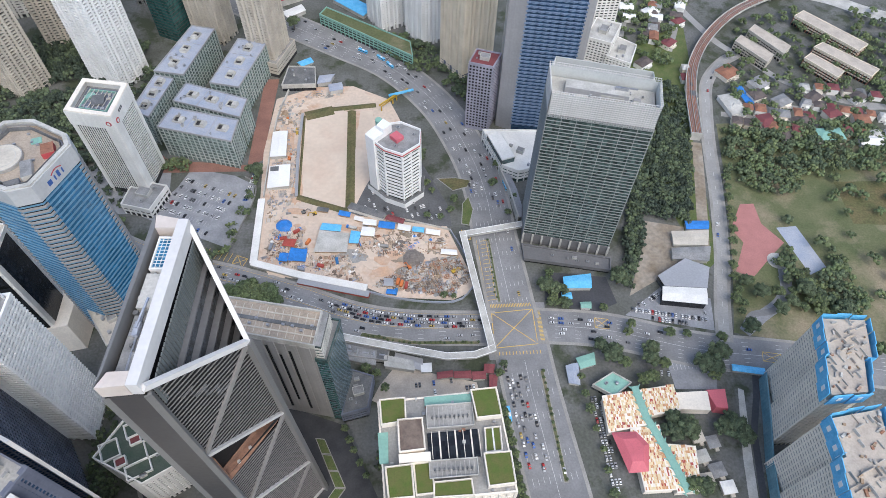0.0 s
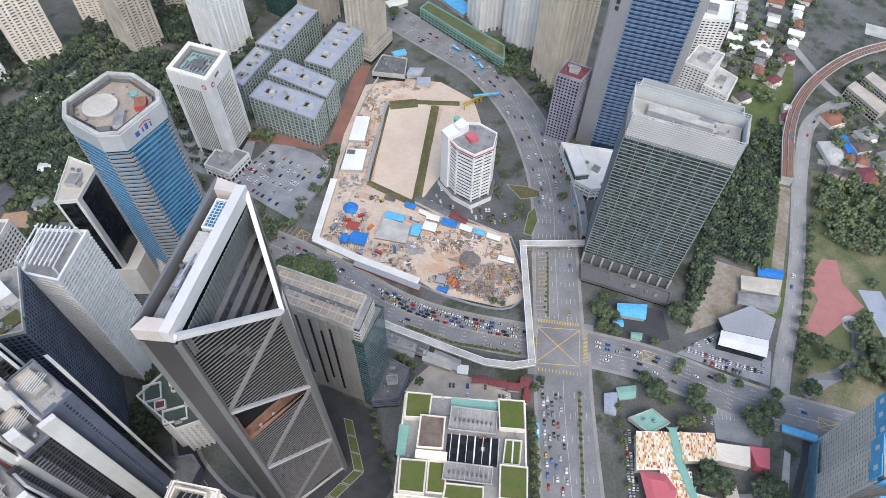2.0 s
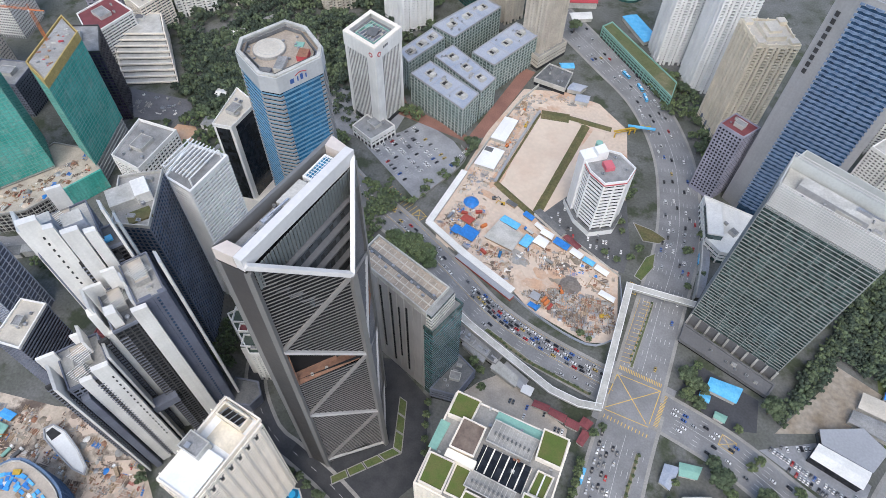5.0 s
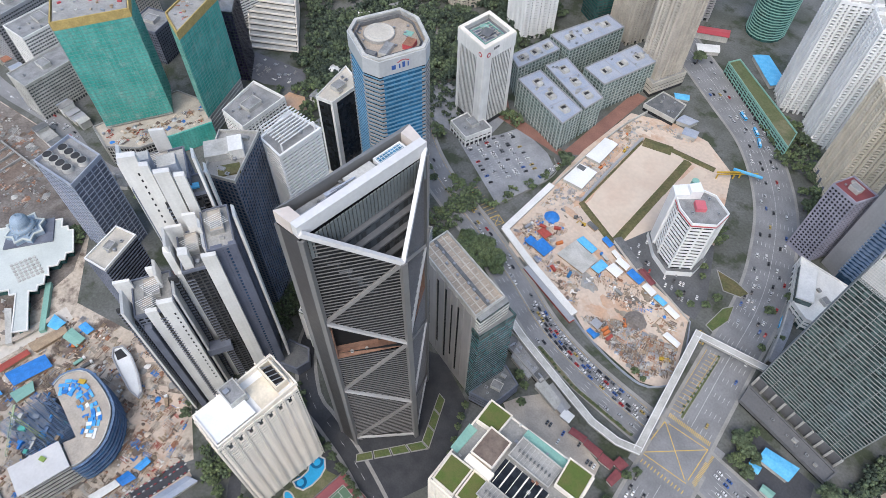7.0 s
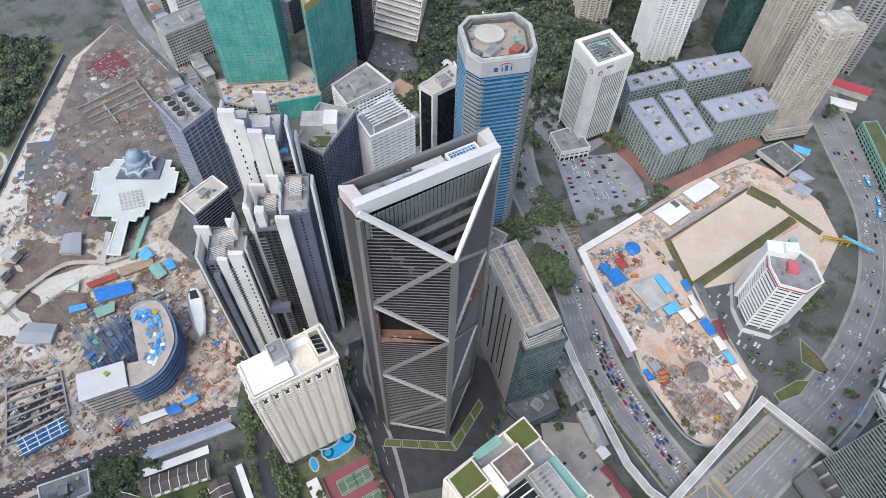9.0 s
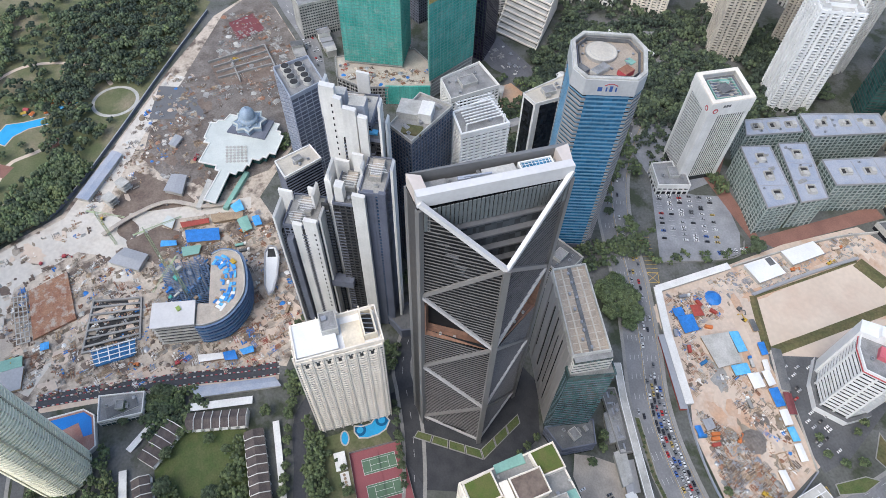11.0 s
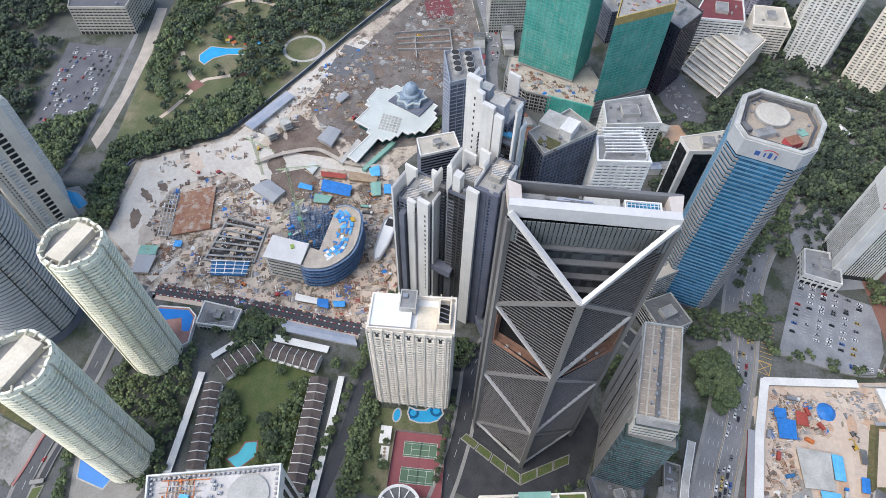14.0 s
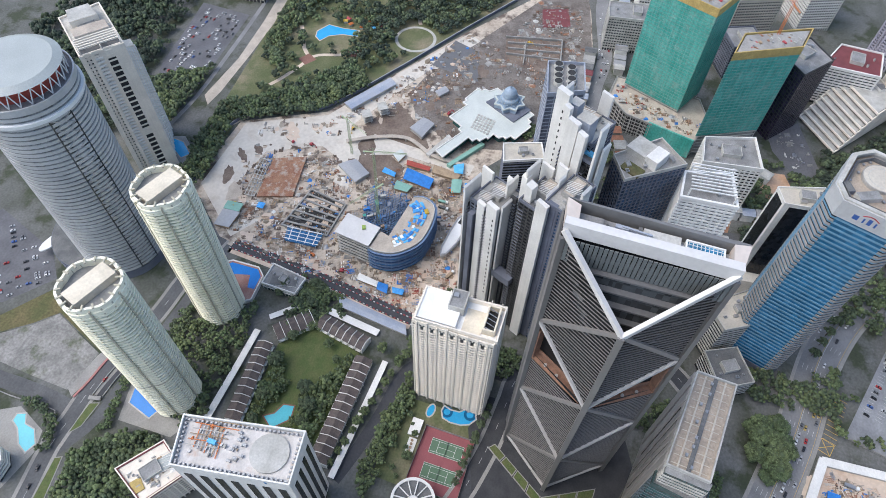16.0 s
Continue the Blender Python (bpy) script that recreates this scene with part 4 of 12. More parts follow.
# ---- the folded diagrid tower ----
def diagrid_tower():
    W, S, E, N = (-113, 93), (-99, 93.5), (-95, 163), (-107, 165.5)
    A, B = (-75.5, 127), (-71.5, 126)
    top, low = 254.0, 6.0
    t = thing("diagrid_office_tower", "tall dark folded office tower with pale diagonal bracing and louvred facades", "tower", -97, 128)
    apex = lambda z: (B[0] + (A[0] - B[0]) * z / 217.0, B[1] + (A[1] - B[1]) * z / 217.0)
    P = lambda c, z: Vector((*(apex(z) if c == "A" else c), z))
    ring = [W, S, A, E, N]
    # Core of dark glass, set back behind the louvres.
    part("core", Geo().prism(ccw([(-111.5, 95), (-100, 95.5), (-79, 127), (-96.5, 161), (-106, 163.5)]), low, 135.5, 0), ["glass_dark"], t)
    part("terrace_core", Geo().prism(ccw([(-111.5, 95), (-107.5, 97), (-88, 127), (-103, 159), (-106, 163.5)]), 135.5, 176, 0), ["glass_grey"], t)
    part("upper_core", Geo().prism(ccw([(-111.5, 95), (-100.5, 95.5), (-97.5, 161), (-106, 163.5)]), 176, 246, 0, 1), ["glass_dark", "roof_dark"], t)
    part("lobby", Geo().prism(ccw([(-110, 97), (-101, 97), (-84, 127), (-98, 160), (-105, 162)]), 0, low, 0), ["glass_grey"], t)
    # Facade triangles between the nodes of the bracing.
    sk, rk = [250.0, 176.5, 94.5, 12.0], [217.0, 141.0, 61.5, 4.0]
    inward = {}
    for c, other in ((S, E), (E, S)):
        d = (Vector(A) - Vector(c)).normalized()
        k = Vector((d.y, -d.x)) if c is S else Vector((-d.y, d.x))
        inward[c] = -k

    def louvres(c, z_lo, z_hi, edge_lo, edge_hi, back=0.0, name="louvre"):
        """Level blades between two sloping edges, each edge given as u at a height: u 0 at the corner, 1 at the ridge."""
        z = z_lo + 0.8
        while z < z_hi - 0.4:
            u0, u1 = edge_lo(z), edge_hi(z)
            if u1 - u0 > 0.02:
                a = Vector(c) + (Vector(apex(z)) - Vector(c)) * u0 + inward[c] * (0.5 + back)
                b = Vector(c) + (Vector(apex(z)) - Vector(c)) * u1 + inward[c] * (0.5 + back)
                yield (a.x, a.y, z), (b.x, b.y, z)
            z += 2.6

    for c in (S, E):
        # Triangles with their long side on the ridge, and on the corner column.
        cells = []
        for i in range(3):
            up, mid, dn = rk[i], sk[i + 1], rk[i + 1]
            cells.append((dn, up, lambda z, up=up, mid=mid, dn=dn: max((up - z) and 1 - (up - z) / (up - mid) if z > mid else 1 - (z - dn) / (mid - dn), 0), lambda z: 1.0, 0.0))
        for i in range(3):
            up, mid, dn = sk[i], rk[i], sk[i + 1]
            cells.append((dn, up, lambda z: 0.0, lambda z, up=up, mid=mid, dn=dn: (up - z) / (up - mid) if z > mid else (z - dn) / (mid - dn), 0.0))
        cells.append((rk[3], sk[3] + (rk[2] - sk[3]) * 0.0, lambda z: 0.0, lambda z: max(0.0, (z - rk[3]) / (sk[3] - rk[3])), 0.0))
        for n, (lo, hi, e0, e1, back) in enumerate(cells):
            # The second tier on the corner side opens on a planted terrace.
            terrace = n == 4
            shade, blades = Geo(), Geo()
            for p, q in louvres(c, lo, hi, e0, e1, back):
                if terrace and p[2] > 136:
                    continue
                blades.beam(p, q, 0.5, 0.2)
            if blades.v:
                part("louvre_panel", blades, ["fin"], t, kind="stuff")
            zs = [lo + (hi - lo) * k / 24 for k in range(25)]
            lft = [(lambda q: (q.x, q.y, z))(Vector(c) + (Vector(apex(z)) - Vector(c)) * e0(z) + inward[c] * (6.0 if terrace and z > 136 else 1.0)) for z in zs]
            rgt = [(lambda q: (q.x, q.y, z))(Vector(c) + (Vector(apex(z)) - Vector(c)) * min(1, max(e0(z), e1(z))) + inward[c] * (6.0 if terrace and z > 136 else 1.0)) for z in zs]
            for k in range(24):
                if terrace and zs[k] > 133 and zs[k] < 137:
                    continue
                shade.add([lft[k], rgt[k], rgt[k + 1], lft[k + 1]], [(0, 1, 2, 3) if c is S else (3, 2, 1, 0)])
            # Panel behind the blades, its shade painted in as near-black.
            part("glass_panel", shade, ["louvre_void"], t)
        along_ = Vector(A) - Vector(c)
        q = [Vector(c) + inward[c] * 0.3, Vector(c) + along_ * 0.9 + inward[c] * 0.3, Vector(c) + along_ * 0.74 + inward[c] * 8, Vector(c) + along_ * 0.05 + inward[c] * 8]
        q = q if c is S else q[::-1]
        part("terrace_deck", Geo().slab([(p.x, p.y, 136.6) for p in q], 0.8), ["terrace"], t, "red-brown paved sky terrace")
        q = [Vector(c) + along_ * u + inward[c] * v for u, v in ((0.05, 5.0), (0.62, 5.0), (0.62, 5.4), (0.05, 5.4))]
        q = q if c is S else q[::-1]
        part("terrace_wall", Geo().slab([(p.x, p.y, 141) for p in q], 4.4), ["terrace"], t, "red-brown terrace wall")
        q = [Vector(c) + along_ * u + inward[c] * v for u, v in ((0.02, 0.6), (0.06, 0.6), (0.06, 5.4), (0.02, 5.4))]
        q = q if c is S else q[::-1]
        part("terrace_wall", Geo().slab([(p.x, p.y, 166) for p in q], 29.4), ["terrace"], t, "red-brown terrace wall")
        for u in (0.25, 0.45):
            w = Vector(c) + along_ * u + inward[c] * 2.5
            part("terrace_lamp", Geo().cyl(w.x, w.y, 136.6, 137.8, 0.9, 10), ["pale"], t)
        # Bracing members.
        for i in range(3):
            heavy = i == 0
            part("brace", Geo().beam(P(c, sk[i]), P("A", rk[i]), 2.0 if heavy else 1.5, 2.6 if heavy else 2.0), ["brace_white" if heavy else "brace_grey"], t, "broad white diagonal frame" if heavy else "")
            part("brace", Geo().beam(P("A", rk[i]), P(c, sk[i + 1]), 1.2, 2.4), ["silver_brown"], t)
        part("brace", Geo().beam(P(c, sk[3]), P("A", rk[3]), 1.3, 1.8), ["brace_grey"], t)
    part("ridge_column", Geo().beam(P("A", 0), P("A", 217), 3.0, 3.0), ["column"], t)
    for name, a, b in (("corner_panel", W, S), ("end_panel", E, N), ("back_panel", N, W)):
        a, b = Vector(a), Vector(b)
        d = (b - a).normalized()
        n = Vector((d.y, -d.x))
        g = Geo()
        q = [a - n * 0.2, b - n * 0.2, b + n * 0.9, a + n * 0.9]
        part(name, g.prism(ccw([(p.x, p.y) for p in q]), 0, 246), ["bronze" if name != "end_panel" else "column"], t)
    for c in (W, S, E, N):
        part("corner_column", Geo().box(*c, 0, 2.6, 2.6, 246, 20), ["column"], t)
    # White crown beam round the roof, with the long face towards the opening.
    def beam_plan(name, pts, mat, label="", z0=246.5):
        part(name, Geo().prism(ccw(pts), z0, top), [mat], t, label)

    beam_plan("crown_beam", [(-99.6, 92.8), (-94.2, 163.2), (-98.4, 163.4), (-103.6, 93)], "brace_white", "wide white roof beam")
    beam_plan("crown_end", [(-113.6, 92.4), (-103.7, 92.8), (-103.3, 98.2), (-110.6, 98.2)], "crown_cream", "cream end of the roof beam")
    beam_plan("crown_end", [(-98.3, 163.6), (-107.4, 166), (-106.6, 159.4), (-98.7, 159)], "crown_cream", "cream end of the roof beam")
    beam_plan("crown_back", [(-113.7, 92.6), (-112.3, 98.3), (-106.7, 159.3), (-107.6, 166), (-108.2, 165.5)], "column")
    # Stepped glazed storeys behind the triangular opening.
    s2, e2, a2 = Vector((-98.6, 96)), Vector((-95.2, 160.5)), Vector(A)
    for i, z in enumerate((238, 231, 224, 217, 210, 203)):
        u0, u1 = 0.0 if i == 0 else 0.05 + 0.115 * (i - 1), 0.05 + 0.115 * i
        p0, p1 = s2.lerp(a2, u1), e2.lerp(a2, u1)
        r0, r1 = s2.lerp(a2, max(0, u0 - 0.03)), e2.lerp(a2, max(0, u0 - 0.03))
        part("setback_ledge", Geo().prism(ccw([tuple(r0), tuple(r1), tuple(p1), tuple(p0)]), z - 0.5, z + 0.5), ["ledge_grey"], t)
        g0, g1 = s2.lerp(a2, u1 - 0.02), e2.lerp(a2, u1 - 0.02)
        part("setback_glass", Geo().prism(ccw([(-101, 98), tuple(g0), tuple(g1), (-98, 160)]), z - 7, z - 0.5), ["glass_grey"], t)
    part("terrace_deck", Geo().prism(ccw([(-98, 100), (-78, 127), (-95, 158)]), 195, 196), ["slate"], t)
    part("terrace_rail", Geo().prism(ccw([(-84, 119), (-79, 127), (-82.5, 134), (-83.3, 133.4), (-80.2, 127), (-84.8, 119.8)]), 196, 198.5), ["glass_blue"], t)
    glaz = Geo()
    for i in range(34):
        u = (i + 0.5) / 34
        x, y = -98.2 + 4.0 * u, 95 + 67 * u
        glaz.box(x + 0.6, y, 232, 0.5, 1.55, 14.5, 3)
    part("crown_glazing", glaz, ["crown_rib"], t, "pale grey ribbed glazing", kind="stuff")
    # Roof well with plant.
    part("roof_deck", Geo().prism(ccw([(-111, 96), (-101.5, 96.5), (-97.5, 160.5), (-105, 162.5)]), 246, 248.6), ["roof"], t)
    part("plant_deck", Geo().box(-104, 132, 248.6, 6.5, 15, 2.5, -4), ["pale"], t)
    part("plant_deck", Geo().box(-107.3, 103, 248.6, 5, 11, 1.0, -4), ["roof"], t)
    sk_ = Geo().band(rect(-102.4, 149, 6.5, 15, -4), 0.25, 248.6, 251.4, 0, 0.4)
    part("skylight_frame", sk_, ["bright"], t)
    light = part("skylight_glass", Geo().box(-102.4, 149, 250.2, 6.2, 14.6, 0.4, -4), ["glass_blue"], t)
    for i in range(9):
        part("skylight_bar", Geo().box(-102.4 - 0.07 * (i - 4) * -1.8, 149 + (i - 4) * 1.6, 250.6, 6.2, 0.18, 0.2, -4), ["bright"], light)
    for i in range(3):
        part("skylight_bar", Geo().box(-102.4 + (i - 1) * 1.7, 149, 250.6, 0.18, 14.6, 0.2, -4), ["bright"], light)
    rng = random.Random(4)
    for i in range(16):
        x, y = -105 + rng.uniform(-3.5, 3), 106 + i * 2.2 + rng.uniform(-0.5, 0.5)
        part("air_unit", Geo().box(x, y, 248.6, rng.uniform(0.8, 1.8), rng.uniform(0.8, 2), rng.uniform(0.7, 1.8), -4), [rng.choice(["steel", "pale", "roof_dark", "steel", "rust"])], t)
    part("gondola_rail", Geo().beam((-106.5, 100, 249.4), (-103.8, 150, 249.4), 0.7, 0.5), ["steel"], t)
    part("gondola", Geo().box(-105.6, 116, 249.6, 1.8, 5.5, 2.0, -4).beam((-105.6, 116, 251.8), (-103.4, 128, 252.4), 0.7, 0.7), ["roof_blue"], t)
    # Low planted walls round the base.
    for o0, o1, i0, i1, n in (((-90, 83), (-58, 125), (-93.5, 87), (-65, 125.5), 4), ((-58, 125), (-74, 160.5), (-65, 125.5), (-80.5, 161.5), 3)):
        o0, o1, i0, i1 = Vector(o0), Vector(o1), Vector(i0), Vector(i1)
        for k in range(n):
            e = 0.012
            poly = ccw([tuple(o0.lerp(o1, k / n + e)), tuple(o0.lerp(o1, (k + 1) / n - e)), tuple(i0.lerp(i1, (k + 1) / n - e)), tuple(i0.lerp(i1, k / n + e))])
            w = thing("planter", "raised grass planter with a pale kerb", "planter", *middle(poly), group="planters round the tower")
            part("kerb", Geo().band(poly, 0.25, 0, 1.3, 0, 0.3), ["kerb"], w)
            part("planting", Geo().prism(poly, 0, 1.1), ["verge"], w)


diagrid_tower()


# ---- octagonal blue office tower with a helipad ----
def octagon_tower():
    poly = ccw([(-253, 255), (-259, 267), (-245, 298), (-228, 299), (-206, 286), (-201.5, 277), (-214, 246), (-226, 243)])
    t = tower("octagonal_office_tower", "octagonal blue glass office tower with grey bands and rooftop helipad", poly, 176, 3.75, "glass_azure", "azure_band", 1.25, 0.4, None, roof="pale", crown=0.0, kit=0, base=7, base_mat="slate")
    # Corners banded in pale stone over dark glass; the broad faces between stay blue.
    n = len(poly)
    for i in range(n):
        a, b = Vector(poly[i]), Vector(poly[(i + 1) % n])
        if (b - a).length > 20:
            continue
        p, q = Vector(poly[i - 1]), Vector(poly[(i + 2) % n])
        line = [a.lerp(p, 0.07), a, b, b.lerp(q, 0.07)]
        part("corner_glass", strip(line, 0.2, -0.3, 173.5, 166.5), ["glass_dark"], t, "dark corner glazing")
        g = Geo()
        for k in range(44):
            strip(line, 0.1, -0.8, 8.6 + 3.75 * k, 1.5, 0, g)
        part("corner_spandrel", g, ["stone_band"], t, "stack of pale stone bands", kind="stuff")
    part("crown_panel", Geo().band(poly, 0.9, 173.5, 186, 0, 0.8), ["pale_metal"], t, "plain pale grey crown panel")
    part("crown_recess", Geo().band(grow(poly, -4.6), 0.0, 183.0, 185.6, 0, 0.4), ["roof_dark"], t)
    part("roof_deck", Geo().prism(grow(poly, -0.5), 176, 182.5), ["tan_roof"], t)
    part("parapet", Geo().band(poly, 0.2, 185.6, 187.2, 0, 2.2), ["pale"], t)
    part("walkway", Geo().band(grow(poly, -3.4), 0.0, 182.5, 183.6, 0, 1.0), ["slate"], t)
    c = (-238, 270)
    pad = part("helipad", Geo().cyl(*c, 182.5, 184.6, 11.0, 40, 0).cyl(*c, 184.6, 184.75, 10.4, 40, 1), ["concrete", "beige"], t, "round concrete helicopter pad")
    part("helipad_ring", Geo().band([(c[0] + 7.5 * math.cos(i * math.pi / 18), c[1] + 7.5 * math.sin(i * math.pi / 18)) for i in range(36)], 0.35, 184.75, 184.8), ["pale"], pad)
    part("plant_box", Geo().box(-213.5, 275, 182.5, 7, 9, 4.0, 20, 0, 1), ["red", "clay_tile"], t, "red rooftop plant box")
    part("plant_box", Geo().box(-221, 260, 182.5, 6, 13, 3.5, 20, 0, 1), ["pale", "roof"], t)
    part("plant_box", Geo().box(-226, 250, 182.5, 8, 4, 3.0, 20, 0, 1), ["slate", "roof_dark"], t)
    part("green_deck", Geo().box(-224, 285, 182.5, 6, 5, 0.5, 20), ["verdigris"], t)
    rng = random.Random(9)
    for x, y in sample(grow(poly, -5), 12, rng, 3):
        if (x - c[0]) ** 2 + (y - c[1]) ** 2 > 150:
            part("air_unit", Geo().box(x, y, 182.5, 1.6, 1.2, 1.2, 20), ["steel"], t)
    # Plain emblem plates on the crown facing the avenue.
    a, b = Vector((-214, 246)), Vector((-201.5, 277))
    d = (b - a).normalized()
    n = Vector((d.y, -d.x))
    for u, w, h, z in ((0.30, 3.0, 3.4, 177), (0.43, 1.0, 3.4, 177), (0.52, 2.0, 4.4, 177), (0.62, 1.0, 3.4, 177)):
        p = a + d * (b - a).length * u + n * 0.9
        part("emblem_plate", Geo().box(p.x, p.y, z, w, 0.3, h, math.degrees(math.atan2(d.y, d.x))), ["car_blue"], t, "dark blue raised sign plate")
    g = Geo()
    for i in range(9):
        f0, f1 = i / 9, (i + 1) / 9
        q = [a + d * (b - a).length * (0.38 + 0.26 * f) + n * 0.95 for f in (f0, f1)]
        g.beam((q[0].x, q[0].y, 181.6 + 1.6 * math.sin(math.pi * f0)), (q[1].x, q[1].y, 181.6 + 1.6 * math.sin(math.pi * f1)), 0.3, 0.6)
    part("emblem_arc", g, ["red"], t, "red arched sign stroke")


octagon_tower()


# ---- white finned bank tower ----
def finned_tower():
    poly = ccw([(-280, 408), (-275, 446), (-237.5, 438), (-242, 399)])
    c = middle(poly)
    t = thing("finned_bank_tower", "white office tower with narrow dark window slots and blank corner panels", "tower", *c)
    # Core carries the shade between the fins in its near-black colour.
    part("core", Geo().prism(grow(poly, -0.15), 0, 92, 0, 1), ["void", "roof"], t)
    n = len(poly)
    for i in range(n):
        a, b = Vector(poly[i]), Vector(poly[(i + 1) % n])
        d = (b - a).normalized()
        L = (b - a).length
        lo, hi = 9.5 if poly[i] == (-242.0, 399.0) else 3.0, 9.5 if poly[(i + 1) % n] == (-242.0, 399.0) else 3.0
        turn = math.degrees(math.atan2(d.y, d.x))
        me = Geo().box(0, 0, 0, 0.9, 0.8, 84).mesh("fin", ["white"])
        k = 13
        for j in range(k):
            q = a + d * (lo + 0.5 + (L - lo - hi - 1) * j / (k - 1))
            part("fin", None, None, t, m=parent_world(t).inverted() @ pose(q.x, q.y, 6, 0, 0, turn), mesh=me)
        for q, e in ((a + d * (lo / 2 - 0.1), lo), (b - d * (hi / 2 - 0.1), hi)):
            part("corner_panel", Geo().box(q.x, q.y, 0, e, 1.5, 92, turn), ["white"], t)
    part("crown_panel", Geo().band(poly, 0.9, 84, 98, 0, 1.0), ["white"], t)
    part("parapet", Geo().band(poly, 0.6, 98, 99, 0, 3.4), ["ivory"], t)
    part("roof_deck", Geo().prism(grow(poly, -4), 92, 93.4), ["slate"], t)
    part("roof_frame", Geo().band(grow(poly, -7.5), 0.0, 93.4, 95.6, 0, 0.8), ["verdigris"], t, "grey-green roof frame")
    for k in range(7):
        q = Vector((-272, 415)).lerp(Vector((-250, 409)), k / 6)
        part("roof_bar", Geo().beam((q.x, q.y, 95.4), (q.x + 4.2, q.y + 22, 95.4), 0.5, 0.5), ["pale" if k % 2 else "beige"], t)
    rng = random.Random(13)
    for x, y in sample(grow(poly, -9), 16, rng, 2.2):
        part("plant_box", Geo().box(x, y, 93.4, rng.uniform(1, 3.6), rng.uniform(1, 2.6), rng.uniform(0.6, 2.0), 10), [rng.choice(["pale", "steel", "beige", "roof_blue"])], t)
    part("plant_box", Geo().box(c[0], c[1], 93.4, 10, 12, 2.4, 10), ["roof_dark"], t)
    part("plant_box", Geo().box(c[0] - 8, c[1] + 6, 93.4, 8, 5, 2.0, 40), ["verdigris"], t)
    for p in ((-259, 403.3), (-239.6, 419)):
        g = Geo()
        turn = math.degrees(math.atan2(-9, 38)) if p[0] < -250 else 84
        for k in (-8, -5.5, -3):
            g.box(p[0] + (k * math.cos(radians(turn))), p[1] + k * math.sin(radians(turn)), 92.5, 1.8, 2.1, 2.4, turn)
        part("sign_bar", g, ["roof_dark"], t, "row of dark raised sign bars")
    part("emblem", Geo().cyl(0, 0, 0, 0.4, 2.4, 20).cyl(0, 0, 0.4, 0.5, 1.4, 20, 1), ["red", "white"], t, "round red ring emblem", m=parent_world(t).inverted() @ pose(-246.3, 399.2, 90, 90, 0, -13))
    part("emblem", Geo().cyl(0, 0, 0, 0.4, 2.4, 20).cyl(0, 0, 0.4, 0.5, 1.4, 20, 1), ["red", "white"], t, "round red ring emblem", m=parent_world(t).inverted() @ pose(-240.3, 403.6, 90, 90, 0, 84))
    pod = tower("bank_podium", "low white podium with dark openings beside a bank tower", [(-262, 380), (-236, 372), (-226, 400), (-240, 404), (-243, 396), (-258, 400)], 12, 4, "glass_dark", "white", 2.2, 0.4, (5, 1.2, 0.6, "white"), kit=3, seed=5, category="podium")


finned_tower()


